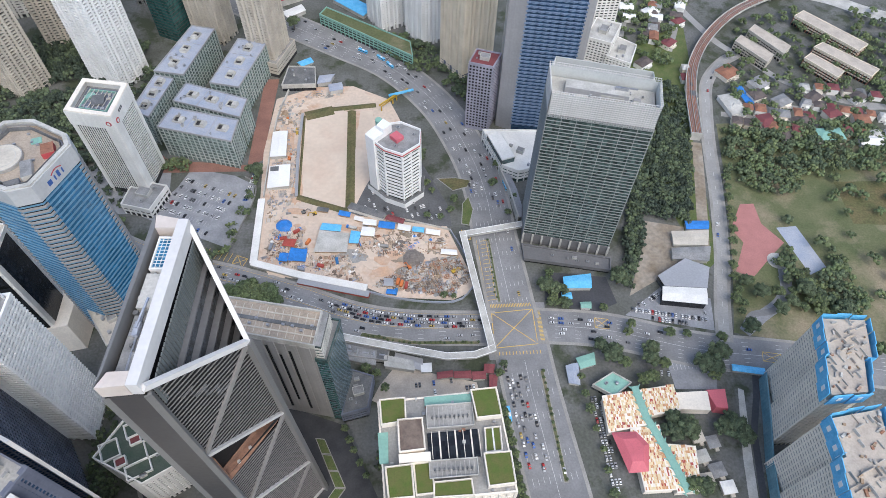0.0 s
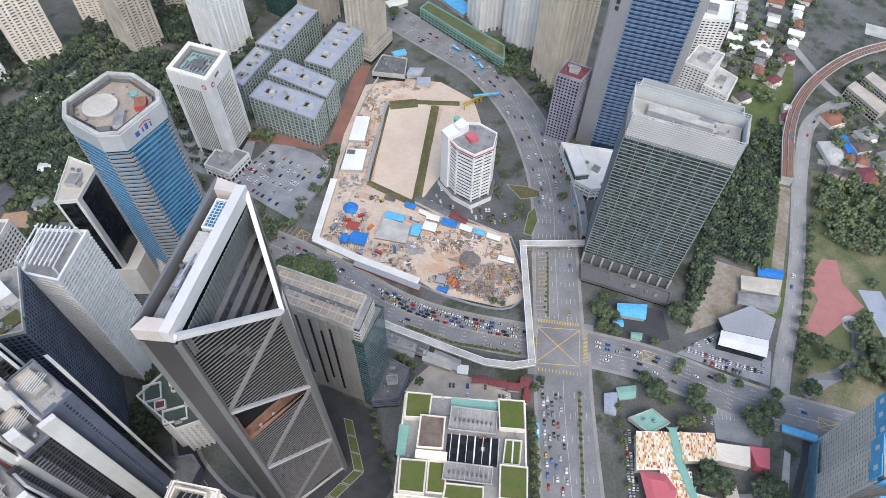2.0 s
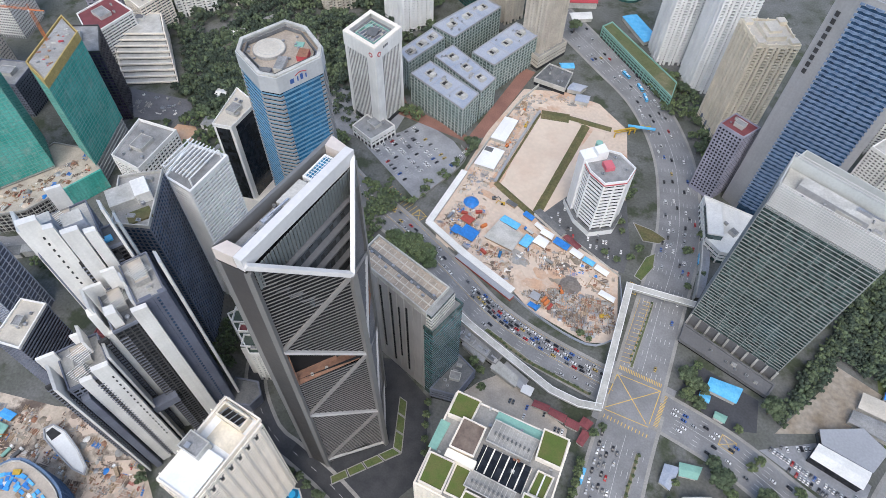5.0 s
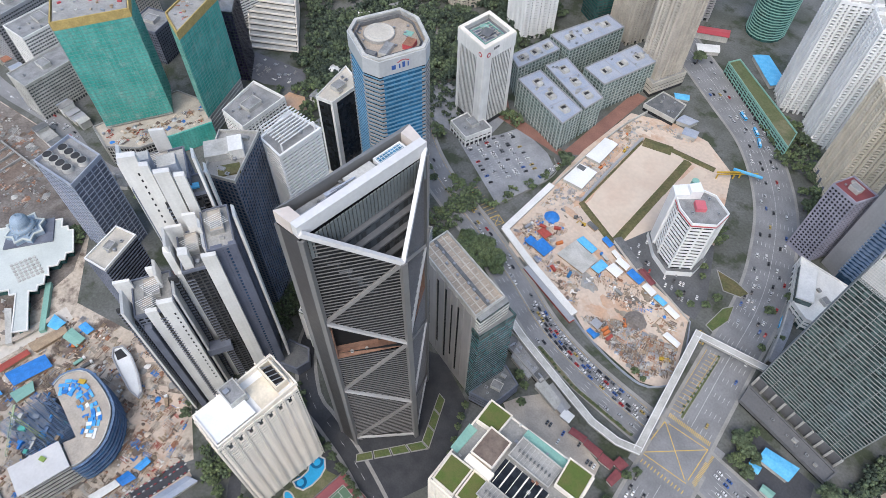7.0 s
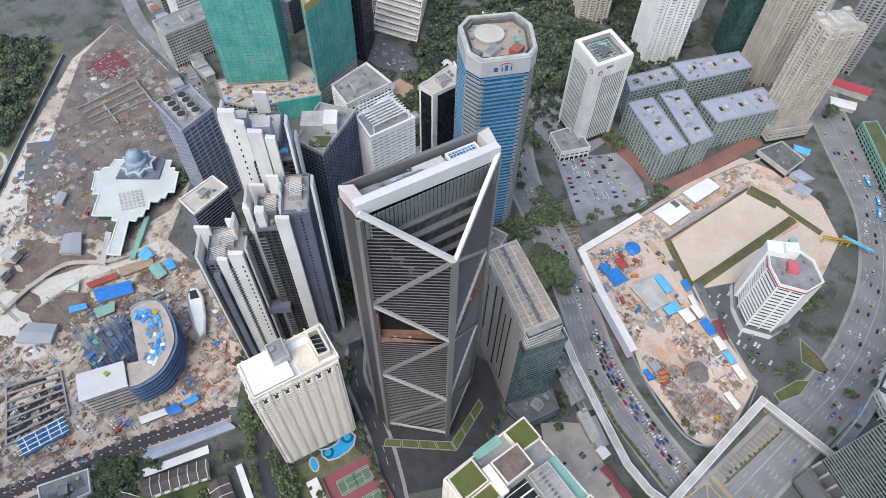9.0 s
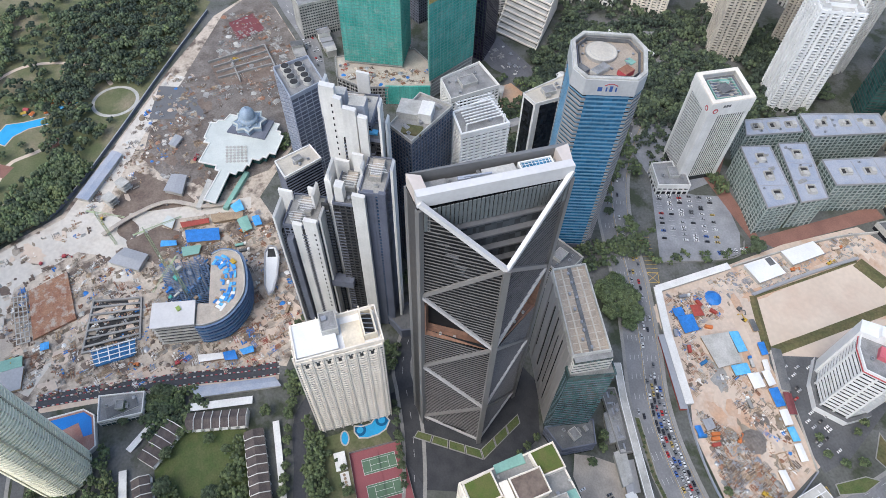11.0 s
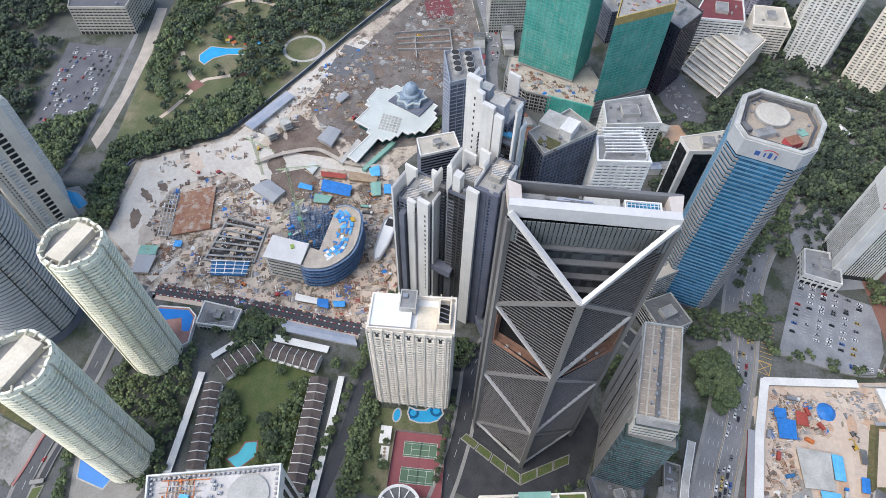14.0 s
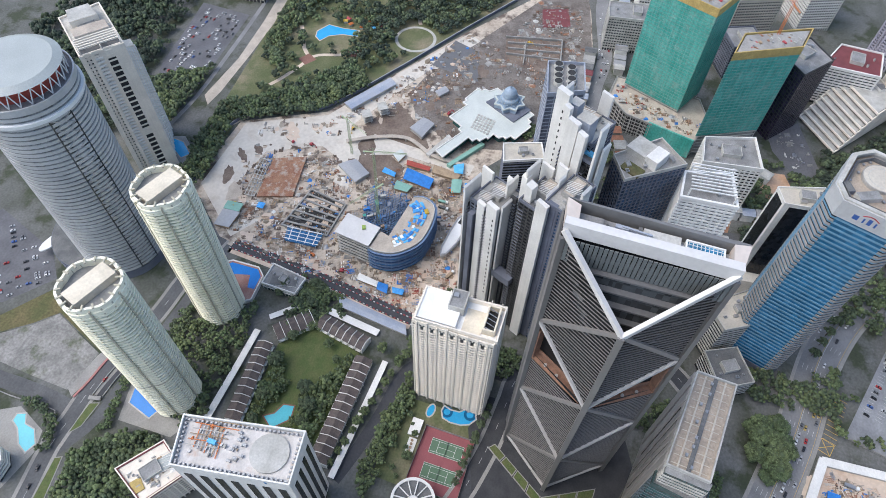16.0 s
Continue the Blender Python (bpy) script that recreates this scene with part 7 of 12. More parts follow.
cylinder_tower()
def slot_tower():
    """A tall ivory tower with ladder-like columns of openings in its front and a pergola on the roof."""
    h = 137
    right, left = Vector((-283, -265)), Vector((-258, -287))
    d = (left - right).normalized()
    n = Vector((-d.y, d.x))
    turn = math.degrees(math.atan2(d.y, d.x))
    at = lambda u, v: tuple(right + d * u + n * v)
    t = tower("white_slot_tower", "tall ivory residential tower with columns of dark square openings", [at(0, 0), at(33, 0), at(33, -58), at(0, -62)], h, 3.4, "glass_grey", "ivory", 1.8, 0.7, (5.0, 1.6, 0.8, "ivory"), roof="pale", kit=9, seed=71)
    for u0, u1 in ((-0.8, 9.0), (15.2, 18.0), (23.6, 26.2), (30.0, 33.8)):
        part("front_wall", Geo().prism(ccw([at(u0, -0.6), at(u1, -0.6), at(u1, 1.6), at(u0, 1.6)]), 0, h + 1), ["ivory"], t)
    # Near-black strip paints shade into the column of openings.
    part("recess", Geo().prism(ccw([at(9, 0.1), at(15.2, 0.1), at(15.2, 0.9), at(9, 0.9)]), 0, h - 4), ["void"], t)
    me = Geo().box(0, 0, 0, 6.2, 1.2, 1.0).mesh("cross_beam", ["ivory"])
    q = at(12.1, 1.3)
    for k in range(25):
        part("cross_beam", None, None, t, m=parent_world(t).inverted() @ pose(q[0], q[1], 4 + 5.3 * k, 0, 0, turn), mesh=me)
    for z in (0, 47, h - 8):
        part("wall_panel", Geo().prism(ccw([at(9, 0.5), at(15.2, 0.5), at(15.2, 1.5), at(9, 1.5)]), z, z + 7), ["ivory"], t)
    me = Geo().box(0, 0, 0, 5.6, 1.7, 1.3).mesh("balcony", ["white"])
    q = at(20.8, 1.0)
    for k in range(38):
        part("balcony", None, None, t, m=parent_world(t).inverted() @ pose(q[0], q[1], 5 + 3.4 * k, 0, 0, turn), mesh=me)
    for k in range(5):
        a, b = at(1, -2 - 3.2 * k), at(32, -2 - 3.2 * k)
        part("pergola_beam", Geo().beam((*a, h + 5), (*b, h + 5), 1.0, 1.2), ["ivory"], t)
    for u in (1, 16, 32):
        a, b = at(u, 0), at(u, -16)
        part("pergola_rail", Geo().beam((*a, h + 4), (*b, h + 4), 0.9, 1.0), ["ivory"], t)
        for v in (0, -15):
            part("pergola_post", Geo().box(*at(u, v), h, 1.0, 1.0, 4, turn), ["ivory"], t)
    part("pergola_floor", Geo().prism(ccw([at(1, -1), at(32, -1), at(32, -17), at(1, -17)]), h, h + 0.6), ["roof_dark"], t)
    part("roof_house", Geo().prism(ccw([at(3, -20), at(30, -20), at(30, -32), at(3, -32)]), h, h + 4.5, 0, 1), ["ivory", "sandy_slab"], t)
    part("roof_house", Geo().prism(ccw([at(6, -36), at(28, -36), at(26, -54), at(8, -54)]), h, h + 8, 0, 1), ["ivory", "pale"], t)
    # Stepped side wing with deep balconies.
    for k in range(5):
        part("wing", Geo().prism(ccw([at(-1.0 - 2.4 * k, -6 - 9 * k), at(0.5, -6 - 9 * k), at(0.5, -16 - 9 * k), at(-1.0 - 2.4 * k, -16 - 9 * k)]), 0, h - 8 - 6 * k), ["ivory"], t)
        me = Geo().prism(ccw([at(-2.2 - 2.4 * k, -7 - 9 * k), at(-0.6 - 2.4 * k, -7 - 9 * k), at(-0.6 - 2.4 * k, -14 - 9 * k), at(-2.2 - 2.4 * k, -14 - 9 * k)]), 0, 1.2)
        g = Geo()
        for f in range(int((h - 14 - 6 * k) / 3.4)):
            a = len(g.v)
            g.v += [(x, y, z + 4 + 3.4 * f) for x, y, z in me.v]
            g.f += [tuple(i + a for i in e) for e in me.f]
            g.m += [0] * len(me.f)
        part("balcony_front", g, ["white"], t, "white balcony fronts one above another", kind="stuff")


slot_tower()
sheet("tower_terrace", [(-314, -292), (-318, -276), (-296, -252), (-272, -262), (-284, -268), (-300, -290)], 0.06, "kerb", "pale paved terrace round a pool", "paving")
pool([(-312, -285), (-310, -274), (-297, -260), (-290, -266), (-301, -281)], "blue pool at the foot of a white tower", rim="sandy_slab")

# ---- white tower with a rooftop pad ----
def pad_tower():
    poly = ccw([(-28, -88), (-36.5, -18), (-7, -15.5), (-0.5, -82)])
    t = thing("white_office_tower", "white office tower with a cluttered flat roof and a round pad", "tower", *middle(poly))
    part("body", Geo().prism(poly, 0, 102, 0, 1), ["white", "roof_stained"], t)
    part("parapet", Geo().band(poly, 0.3, 100, 105.5, 0, 0.6), ["white"], t)
    for i, (a, b) in enumerate(zip(poly, poly[1:] + poly[:1])):
        a, b = Vector(a), Vector(b)
        d = (b - a).normalized()
        o = Vector((d.y, -d.x))
        L = (b - a).length
        k = 7 if L > 40 else 4
        for j in range(k):
            q = a + d * L * (j + 0.7) / (k + 0.4) + o * 0.1
            part("window_slot", Geo().box(q.x, q.y, 4, L / k * 0.45, 0.5, 88, math.degrees(math.atan2(d.y, d.x))), ["glass_dark"], t)
        me = Geo().box(0, 0, 0, 1.3, 1.3, 1.6).cyl(0, 0, 1.6, 1.9, 0.5, 8).mesh("vent_box", ["steel"])
        for j in range(int(L / 2.6)):
            q = a + d * (1.8 + 2.6 * j) - o * 1.9
            part("vent_box", None, None, t, m=parent_world(t).inverted() @ pose(q.x, q.y, 102.1, 0, 0, math.degrees(math.atan2(d.y, d.x))), mesh=me)
    part("landing_pad", Geo().cyl(-20.5, -33, 102, 103.2, 11, 40), ["pale"], t, "round pale landing pad")
    rng = random.Random(7)
    for i in range(26):
        x, y = rng.uniform(-28, -10), rng.uniform(-80, -48)
        s = rng.uniform(0.8, 3)
        part("plant_box", Geo().box(x, y, 102, s, s * rng.uniform(0.3, 1), rng.uniform(0.5, 2.4), -6), [rng.choice(["steel", "timber", "pale", "steel", "orange", "concrete"])], t)
    part("tank_cover", Geo().box(-18, -66, 102, 2.4, 5, 3, -6), ["cyan"], t)
    for k in range(7):
        part("pipe", Geo().beam((-29 + 0.5 * k, -77 + 2.4 * k, 102.8), (-13 + 0.5 * k, -75 + 2.4 * k, 102.8), 0.45, 0.45), [("orange", "steel", "timber")[k % 3]], t)
    for k in range(6):
        part("pipe", Geo().beam((-29 + 3.1 * k, -80, 103.3), (-31 + 3.1 * k, -52 - 2 * k, 103.3), 0.45, 0.4), [("timber", "orange", "pale")[k % 3]], t)
    for k in range(9):
        x, y = -27 + 2.0 * k, -50 + rng.uniform(-4, 3)
        part("cooling_unit", Geo().box(x, y, 102, 1.5, 2.4, 1.6, -6).cyl(x, y, 103.6, 103.9, 0.6, 10), ["steel"], t)
    g = Geo()
    for j in range(3):
        g.box(-5.9 + 0.2 * j, -36 + 3.2 * j, 100.5, 0.5, 2.2, 2.2, -6)
    part("sign_bar", g, ["net_blue"], t, "short blue raised sign bars")
    t2 = tower("cream_low_block", "low cream block with a yellow-edged cluttered roof", [(-3, -149), (-28, -128), (-12, -104), (12, -122)], 30, 3.3, "glass_grey", "ivory", 1.3, 0.4, (3.5, 0.9, 0.5, "ivory"), roof="ivory", kit=5, seed=72, category="office block")
    part("sheet_roof", Geo().box(-9, -126, 30, 10, 8, 1.2, 50), ["roof_blue"], t2)
    part("yellow_panel", Geo().box(3, -130, 30, 9, 7, 0.8, 50), ["machine_dull"], t2)
    part("skylight", Geo().box(-15, -119, 30, 9, 10, 2.2, 50, 0, 1), ["pale", "glass_pale"], t2)
    for k in range(6):
        part("skylight_bar", Geo().beam((-18 + 2.2 * k, -125 + 1.9 * k, 32.4), (-23 + 2.2 * k, -119 + 1.9 * k, 32.4), 0.3, 0.3), ["white"], t2)
    part("roof_edge", Geo().band(ccw([(-3, -149), (-28, -128), (-12, -104), (12, -122)]), 0.5, 29.5, 31.2, 0, 0.9), ["maroon"], t2, "dull red roof edge")
    rng = random.Random(41)
    for x, y in sample(ccw([(-4, -145), (-24, -128), (-11, -109), (8, -122)]), 26, rng, 1.6):
        part("plant_box", Geo().box(x, y, 30, rng.uniform(0.8, 3), rng.uniform(0.6, 2), rng.uniform(0.5, 1.8), 50 + rng.choice((0, 90))), [rng.choice(["steel", "pale", "white", "timber", "concrete"])], t2)


pad_tower()


# ---- mosque with a star-shaped dome base ----
def mosque():
    t = thing("mosque", "low white stepped-roof mosque with a blue dome on a star base", "mosque", -400, 12)
    stair = [(-463, 12), (-456, 5), (-458, 0), (-455, -3), (-457, -8), (-438, -17), (-436, -15), (-432, -18), (-429, -13), (-407, -26), (-397, -11), (-392, -13), (-389, -9), (-358, -28), (-351, -19), (-384, -1), (-380, 4), (-384, 7), (-382, 11), (-389, 16), (-387, 18), (-395, 22), (-391, 28), (-394, 32), (-392, 35), (-397, 39), (-394, 44), (-415, 56), (-418, 53), (-422, 55), (-425, 51), (-433, 56)]
    part("roof", Geo().prism(ccw(stair), 7.5, 9), ["mosque_roof"], t)
    part("wall", Geo().prism(grow(ccw(stair), -2.4), 0, 7.5), ["glass_teal"], t)
    part("roof_edge", Geo().band(ccw(stair), 0.5, 8.4, 9.7, 0, 0.5), ["white"], t)
    me = Geo().cyl(0, 0, 0, 0.7, 1.5, 6).mesh("roof_light", ["pale"])
    for i in range(6):
        for j in range(6):
            part("roof_light", None, None, t, m=parent_world(t).inverted() @ pose(-396 - 3.8 * i + 2.6 * (j - 2.5) * 0.4, 3 + 3.4 * j + 0.6 * i - 4, 9), mesh=me)
    c = (-441, 28.5)
    part("dome_court", Geo().prism(ccw([(-458, 21), (-438, 5), (-416, 38), (-438, 52)]), 9, 10.5), ["slate"], t)
    star = [(c[0] + r * math.cos(2 * math.pi * i / 16 + 0.2), c[1] + r * math.sin(2 * math.pi * i / 16 + 0.2)) for i in range(16) for r in ((16.5 if i % 2 else 12.2),)]
    part("star_base", Geo().prism(ccw(star), 10.5, 15, 0).prism(grow(ccw(star), -3), 15, 16.5, 0), ["dome"], t)
    part("star_rim", Geo().band(ccw(star), 0.5, 14.4, 15.8, 0, 0.8), ["mosque_roof"], t)
    prof = [(9.4, 16.5), (9.8, 18.5), (9.2, 20), (7.2, 20.8), (6.9, 22), (7.3, 24.5), (6.6, 27), (4.8, 29.4), (2.4, 30.8), (0.8, 31.4), (0.2, 34)]
    g = Geo()
    n = 24
    vs = [(c[0] + r * math.cos(2 * math.pi * k / n), c[1] + r * math.sin(2 * math.pi * k / n), z) for r, z in prof for k in range(n)]
    g.add(vs, [(i * n + k, i * n + (k + 1) % n, (i + 1) * n + (k + 1) % n, (i + 1) * n + k) for i in range(len(prof) - 1) for k in range(n)])
    part("dome", g, ["dome"], t, "blue-grey ribbed dome")
    for k in range(16):
        a = 2 * math.pi * k / 16
        part("dome_rib", Geo().beam((c[0] + 10.2 * math.cos(a), c[1] + 10.2 * math.sin(a), 17), (c[0] + 7.3 * math.cos(a), c[1] + 7.3 * math.sin(a), 21.4), 0.4, 0.4), ["pale"], t)
    part("ramp", Geo().prism(ccw([(-346, -10), (-384, 16), (-386, 12), (-348, -14)]), 0, 4), ["verdigris"], t)
    part("ramp", Geo().prism(ccw([(-384, -18), (-354, -33), (-356, -37), (-388, -22)]), 0, 4), ["pale"], t)


mosque()


# ---- the large building site in the west ----
def oval_building():
    outer = [(-219, -48), (-217, -42), (-218, -29), (-224, -19), (-236, -9), (-255, -5), (-273, -6), (-280, -12), (-283, -20), (-281, -27)]
    inner = [(-274, -29), (-262, -31), (-235, -36), (-238, -44)]
    line = smooth_line(outer, 4)
    arc = ccw([(q.x, q.y) for q in line] + inner)
    wing = ccw([(-226, -80), (-247, -76), (-239.5, -45.5), (-219.5, -49)])
    t = thing("unfinished_oval_building", "unfinished concrete building with a curved end wrapped in blue netting", "building", -245, -36)
    for k in range(6):
        part("floor_slab", Geo().prism(arc, 4.2 * k, 4.2 * k + 0.6), ["pale"], t)
        part("wing_slab", Geo().prism(wing, 4.4 * k + 0.6, 4.4 * k + 1.3), ["pale"], t)
        # Solid infill, coloured near-black for the shade of the open storeys.
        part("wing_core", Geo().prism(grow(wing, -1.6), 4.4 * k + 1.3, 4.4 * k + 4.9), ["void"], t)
    # Same painted shade fills the curved end.
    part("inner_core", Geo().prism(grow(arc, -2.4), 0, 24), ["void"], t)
    part("roof_slab", Geo().prism(arc, 24.6, 25.4), ["sandy_slab"], t)
    part("roof_upstand", strip(line, 0.6, -0.2, 26.4, 1.0), ["pale"], t)
    part("wing_roof", Geo().prism(grow(wing, 0.6), 27, 27.8), ["brace_white"], t, "white finished roof")
    part("roof_hatch", Geo().box(-236, -58, 27.8, 4, 3, 1.2, 20), ["lime"], t)
    for k in range(6):
        part("safety_net", strip(line, -1.0, -1.5, 3.2 + 4.2 * k, 2.2), ["net_navy" if k % 2 else "net_blue"], t, "blue safety netting")
        part("scaffold_deck", strip(line, -0.6, -2.4, 4.1 + 4.2 * k, 0.25), ["steel_blue"], t)
    for q, n, d, w in along(line)[::1]:
        part("scaffold_post", Geo().box(q.x - n.x * 2.2, q.y - n.y * 2.2, 0, 0.25, 0.25, 28), ["steel_blue"], t)
    rng = random.Random(12)
    mid = smooth_line([(-230, -30), (-238, -22), (-250, -18), (-262, -17), (-270, -19), (-275, -24)], 2.4)
    for q, n, d, w in along(mid):
        for k in (-4.5, -1.5, 1.5, 4.5):
            if rng.random() < 0.62:
                p = q + n * (k + rng.uniform(-0.8, 0.8))
                part("roof_cover", Geo().box(p.x, p.y, 25.4, rng.uniform(2.5, 5), rng.uniform(1.6, 2.8), rng.uniform(0.3, 1.4), math.degrees(math.atan2(d.y, d.x)) + 90 + rng.choice((0, 90))), [rng.choice(["cyan", "tarp", "cyan_deep", "cyan_deep", "cyan", "tarp", "timber", "bright", "cyan_deep"])], t)
    part("roof_cover", Geo().box(-268, -12, 25.4, 5, 3.4, 1.6, 30), ["machine"], t, "bright yellow stack on a roof")
    # Open core with rising columns, blue formwork and stair walls.
    core = ccw([(-258, -72), (-287, -64), (-290, -34), (-276, -30), (-246, -37), (-241, -46), (-247, -72)])
    # Near-black block imitates the shaded bottom of the open core.
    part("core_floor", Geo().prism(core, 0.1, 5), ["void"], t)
    part("core_deck", Geo().prism(ccw([(-262, -66), (-286, -60), (-286, -40), (-266, -42)]), 14, 14.6), ["concrete"], t)
    for i in range(8):
        for j in range(7):
            x, y = -288 + 6.2 * i + 0.6 * j, -69 + 5.6 * j + 0.8 * i
            if inside(x, y, core):
                part("column", Geo().box(x, y, 0, 0.7, 0.7, rng.uniform(17, 27), 20), [rng.choice(["concrete", "steel_blue", "pale", "steel_blue"])], t)
    g = Geo()
    for z in (9.5, 14.8, 19.5):
        for i in range(26):
            x = -289 + 1.75 * i
            p, q = [(x, y) for y in (-70.5 + 0.2 * i, -34)]
            a, b = (x, p[1], z), (x + 4, q[1], z)
            if inside(x, -55, core):
                g.beam(a, b, 0.28, 0.3)
        for j in range(14):
            y = -69 + 2.6 * j
            g.beam((-287, y, z + 0.3), (-249, y + 5, z + 0.3), 0.26, 0.3)
    part("scaffold_grid", g, ["steel_blue"], t, "dense blue-grey scaffold grid", kind="stuff")
    for x, y in sample(grow(core, -2), 40, rng, 2.5):
        part("formwork", Geo().box(x, y, rng.uniform(10, 22), rng.uniform(2, 6), rng.uniform(0.4, 3), rng.uniform(1, 3), rng.choice((33, 123))), [rng.choice(["cyan_deep", "tarp", "steel", "steel_blue", "net", "timber", "pale", "steel_blue"])], t)


oval_building()
crane(-256, -52, 58, 26, -35, "lime_dull", "lime-green tower crane over an unfinished building")
crane(-302, -70, 50, 30, 100, "lime_dull", "lime-green tower crane above site huts")
crane(-340, -108, 44, 26, 60, "lime_dull", "lime-green tower crane beside a haul road")


def dig_pit():
    poly = ccw([(-239, -138), (-284, -128), (-275, -92), (-238, -96)])
    t = thing("foundation_pit", "dark foundation pit crossed by pale concrete struts", "pit", *middle(poly))
    # Floor at ground level; its near-black colour paints the pit's shade.
    part("floor", Geo().prism(poly, 0.02, 0.2), ["void"], t)
    part("rim", Geo().band(poly, 1.2, 0, 2.2, 0, 0.2), ["concrete"], t)
    for k in range(6):
        u = (k + 0.6) / 6.4
        p = Vector((-239, -138)).lerp(Vector((-284, -128)), u)
        q = Vector((-238, -96)).lerp(Vector((-275, -92)), u)
        part("strut", Geo().beam((p.x, p.y, 1.9), (q.x, q.y, 1.9), 1.6, 0.9), ["concrete"], t)
    fr = ccw([(-237, -132), (-237, -98), (-222, -100), (-222, -130)])
    g = thing("steel_frame", "white and blue steel frame on a building site", "steel frame", *middle(fr))
    for k in range(9):
        part("beam", Geo().beam((-237, -131 + 4 * k, 4), (-223, -129 + 3.7 * k, 4), 0.6, 0.5), ["bright" if k % 2 else "net_blue"], g)
    for k in range(4):
        part("beam", Geo().beam((-236 + 4 * k, -132, 4.2), (-236 + 4 * k, -98, 4.2), 0.6, 0.5), ["bright"], g)
    part("deck", Geo().prism(grow(fr, -1), 1.0, 2.4), ["net_blue"], g)
    for x, y in fr:
        part("post", Geo().box(x, y, 0, 0.6, 0.6, 4), ["steel"], g)


dig_pit()
t = thing("rusty_formwork_deck", "rust-brown formwork deck with pale ribs on a building site", "formwork deck", -292, -160)
part("deck", Geo().prism(ccw([(-263, -174), (-312, -178), (-322, -148), (-272, -142)]), 0.1, 2.2), ["rust"], t)
for k in range(10):
    part("rib", Geo().beam((-262 - 5 * k, -176 - 0.4 * k, 2.6), (-262 - 5.2 * k, -186 - 0.4 * k, 2.6), 0.6, 0.6), ["pale"], t)
for k in range(4):
    part("rib", Geo().beam((-262, -176 - 3.2 * k, 2.3), (-310, -180 - 3.2 * k, 2.3), 0.6, 0.5), ["pale"], t)
shed([(-319, -114), (-330, -100), (-316, -82), (-302, -91)], 4.5, "silver", "open grey-roofed site shed", name="site_shed")
shed([(-386, -62), (-404, -53), (-398, -40), (-376, -47)], 4.5, "silver", "grey-roofed site shed", name="site_shed")
shed([(-403, -138), (-454, -104), (-446, -95), (-396, -128)], 4.5, "roof_blue", "long blue-grey roofed site shed", name="site_shed")
shed([(-447, -52), (-458, -44), (-452, -38), (-441, -46)], 3.5, "silver", "small grey-roofed site shed", name="site_shed")
for x, y in ((-388, -108), (-403, -96)):
    t = thing("concrete_frame", "small unfinished pale concrete frame block", "building", x, y, group="concrete frames")
    for k in range(3):
        part("floor_slab", Geo().box(x, y, 3.4 * k + 3, 11, 9, 0.5, 35), ["pale"], t)
    for u, v in ((-4, -3), (0, -3), (4, -3), (-4, 3), (0, 3), (4, 3)):
        c, s = math.cos(radians(35)), math.sin(radians(35))
        part("column", Geo().box(x + c * u - s * v, y + s * u + c * v, 0, 0.8, 0.8, 10, 35), ["pale"], t)
for poly, mt, lab in (
    ([(-333, -49), (-326, -21), (-313, -22), (-319, -49)], "tarp", "blue tarpaulin site roof"), ([(-344, -25), (-338, 2), (-331, 1), (-334, -25)], "timber", "brown boarded site roof"),
    ([(-348, -7), (-353, 2), (-340, 4), (-339, -4)], "cyan", "light blue site roof"), ([(-330, -4), (-332, 5), (-316, 7), (-314, -1)], "verdigris", "green sheet site roof"),
    ([(-329, 9), (-329, 15), (-318, 16), (-318, 10)], "cyan_deep", "blue sheet site roof"), ([(-315, -54), (-312, -38), (-304, -41), (-305, -54)], "verdigris", "pale green site roof"),
    ([(-347, -68), (-355, -62), (-349, -56), (-339, -60)], "mosque_roof", "pale mint site hut"), ([(-328, -70), (-324, -58), (-319, -58), (-322, -71)], "cyan_deep", "small blue site roof"),
    ([(-343, -52), (-340, -28), (-335, -28), (-337, -51)], "red_dull", "long dull red site shelter"), ([(-206, -54), (-202, -36.5), (-197, -36), (-200, -54)], "white", "long white site cabin"),
    ([(-202, -35.5), (-201, -27), (-193, -26), (-195, -35)], "tarp", "blue site cabin roof"), ([(-200, -23), (-200, -13), (-195, -13), (-195, -21)], "cyan_deep", "blue site cabin roof"),
    ([(-222, -196), (-240, -196), (-240, -180), (-222, -182)], "silver", "grey site shed roof"), ([(-241, -196), (-250, -196), (-250, -181), (-241, -181)], "verdigris", "teal site shed roof"), ([(-250, -168), (-256, -168), (-256, -162), (-250, -162)], "cyan_deep", "small blue tarpaulin roof")):
    shed(poly, 3.6, mt, lab, name="site_shed", wall="timber", rise=0.5)


def excavator(x, y, turn, paint, word):
    """A tracked digger with a bent boom."""
    t = thing("excavator", word + " tracked excavator on a building site", "excavator", x, y, 0.2, turn, group="excavators")
    I = Matrix.Identity(4)
    for v in (-1.1, 1.1):
        part("track", Geo().box(0, v, 0, 3.8, 0.6, 0.9), ["rubber"], t, m=I)
    part("body", Geo().box(-0.4, 0, 0.9, 3.2, 2.6, 1.4, 0, 0, None, 0.9), [paint], t, m=I)
    part("cab", Geo().box(0.7, 0.8, 0.9, 1.5, 1.0, 2.2, 0, 0, 1), ["car_glass", paint], t, m=I)
    part("boom", Geo().beam((1.0, -0.3, 1.8), (4.2, -0.3, 4.2), 0.5, 0.6).beam((4.2, -0.3, 4.2), (6.2, -0.3, 1.2), 0.4, 0.5).box(6.2, -0.3, 0.4, 1.0, 1.1, 0.9), [paint], t, m=I)


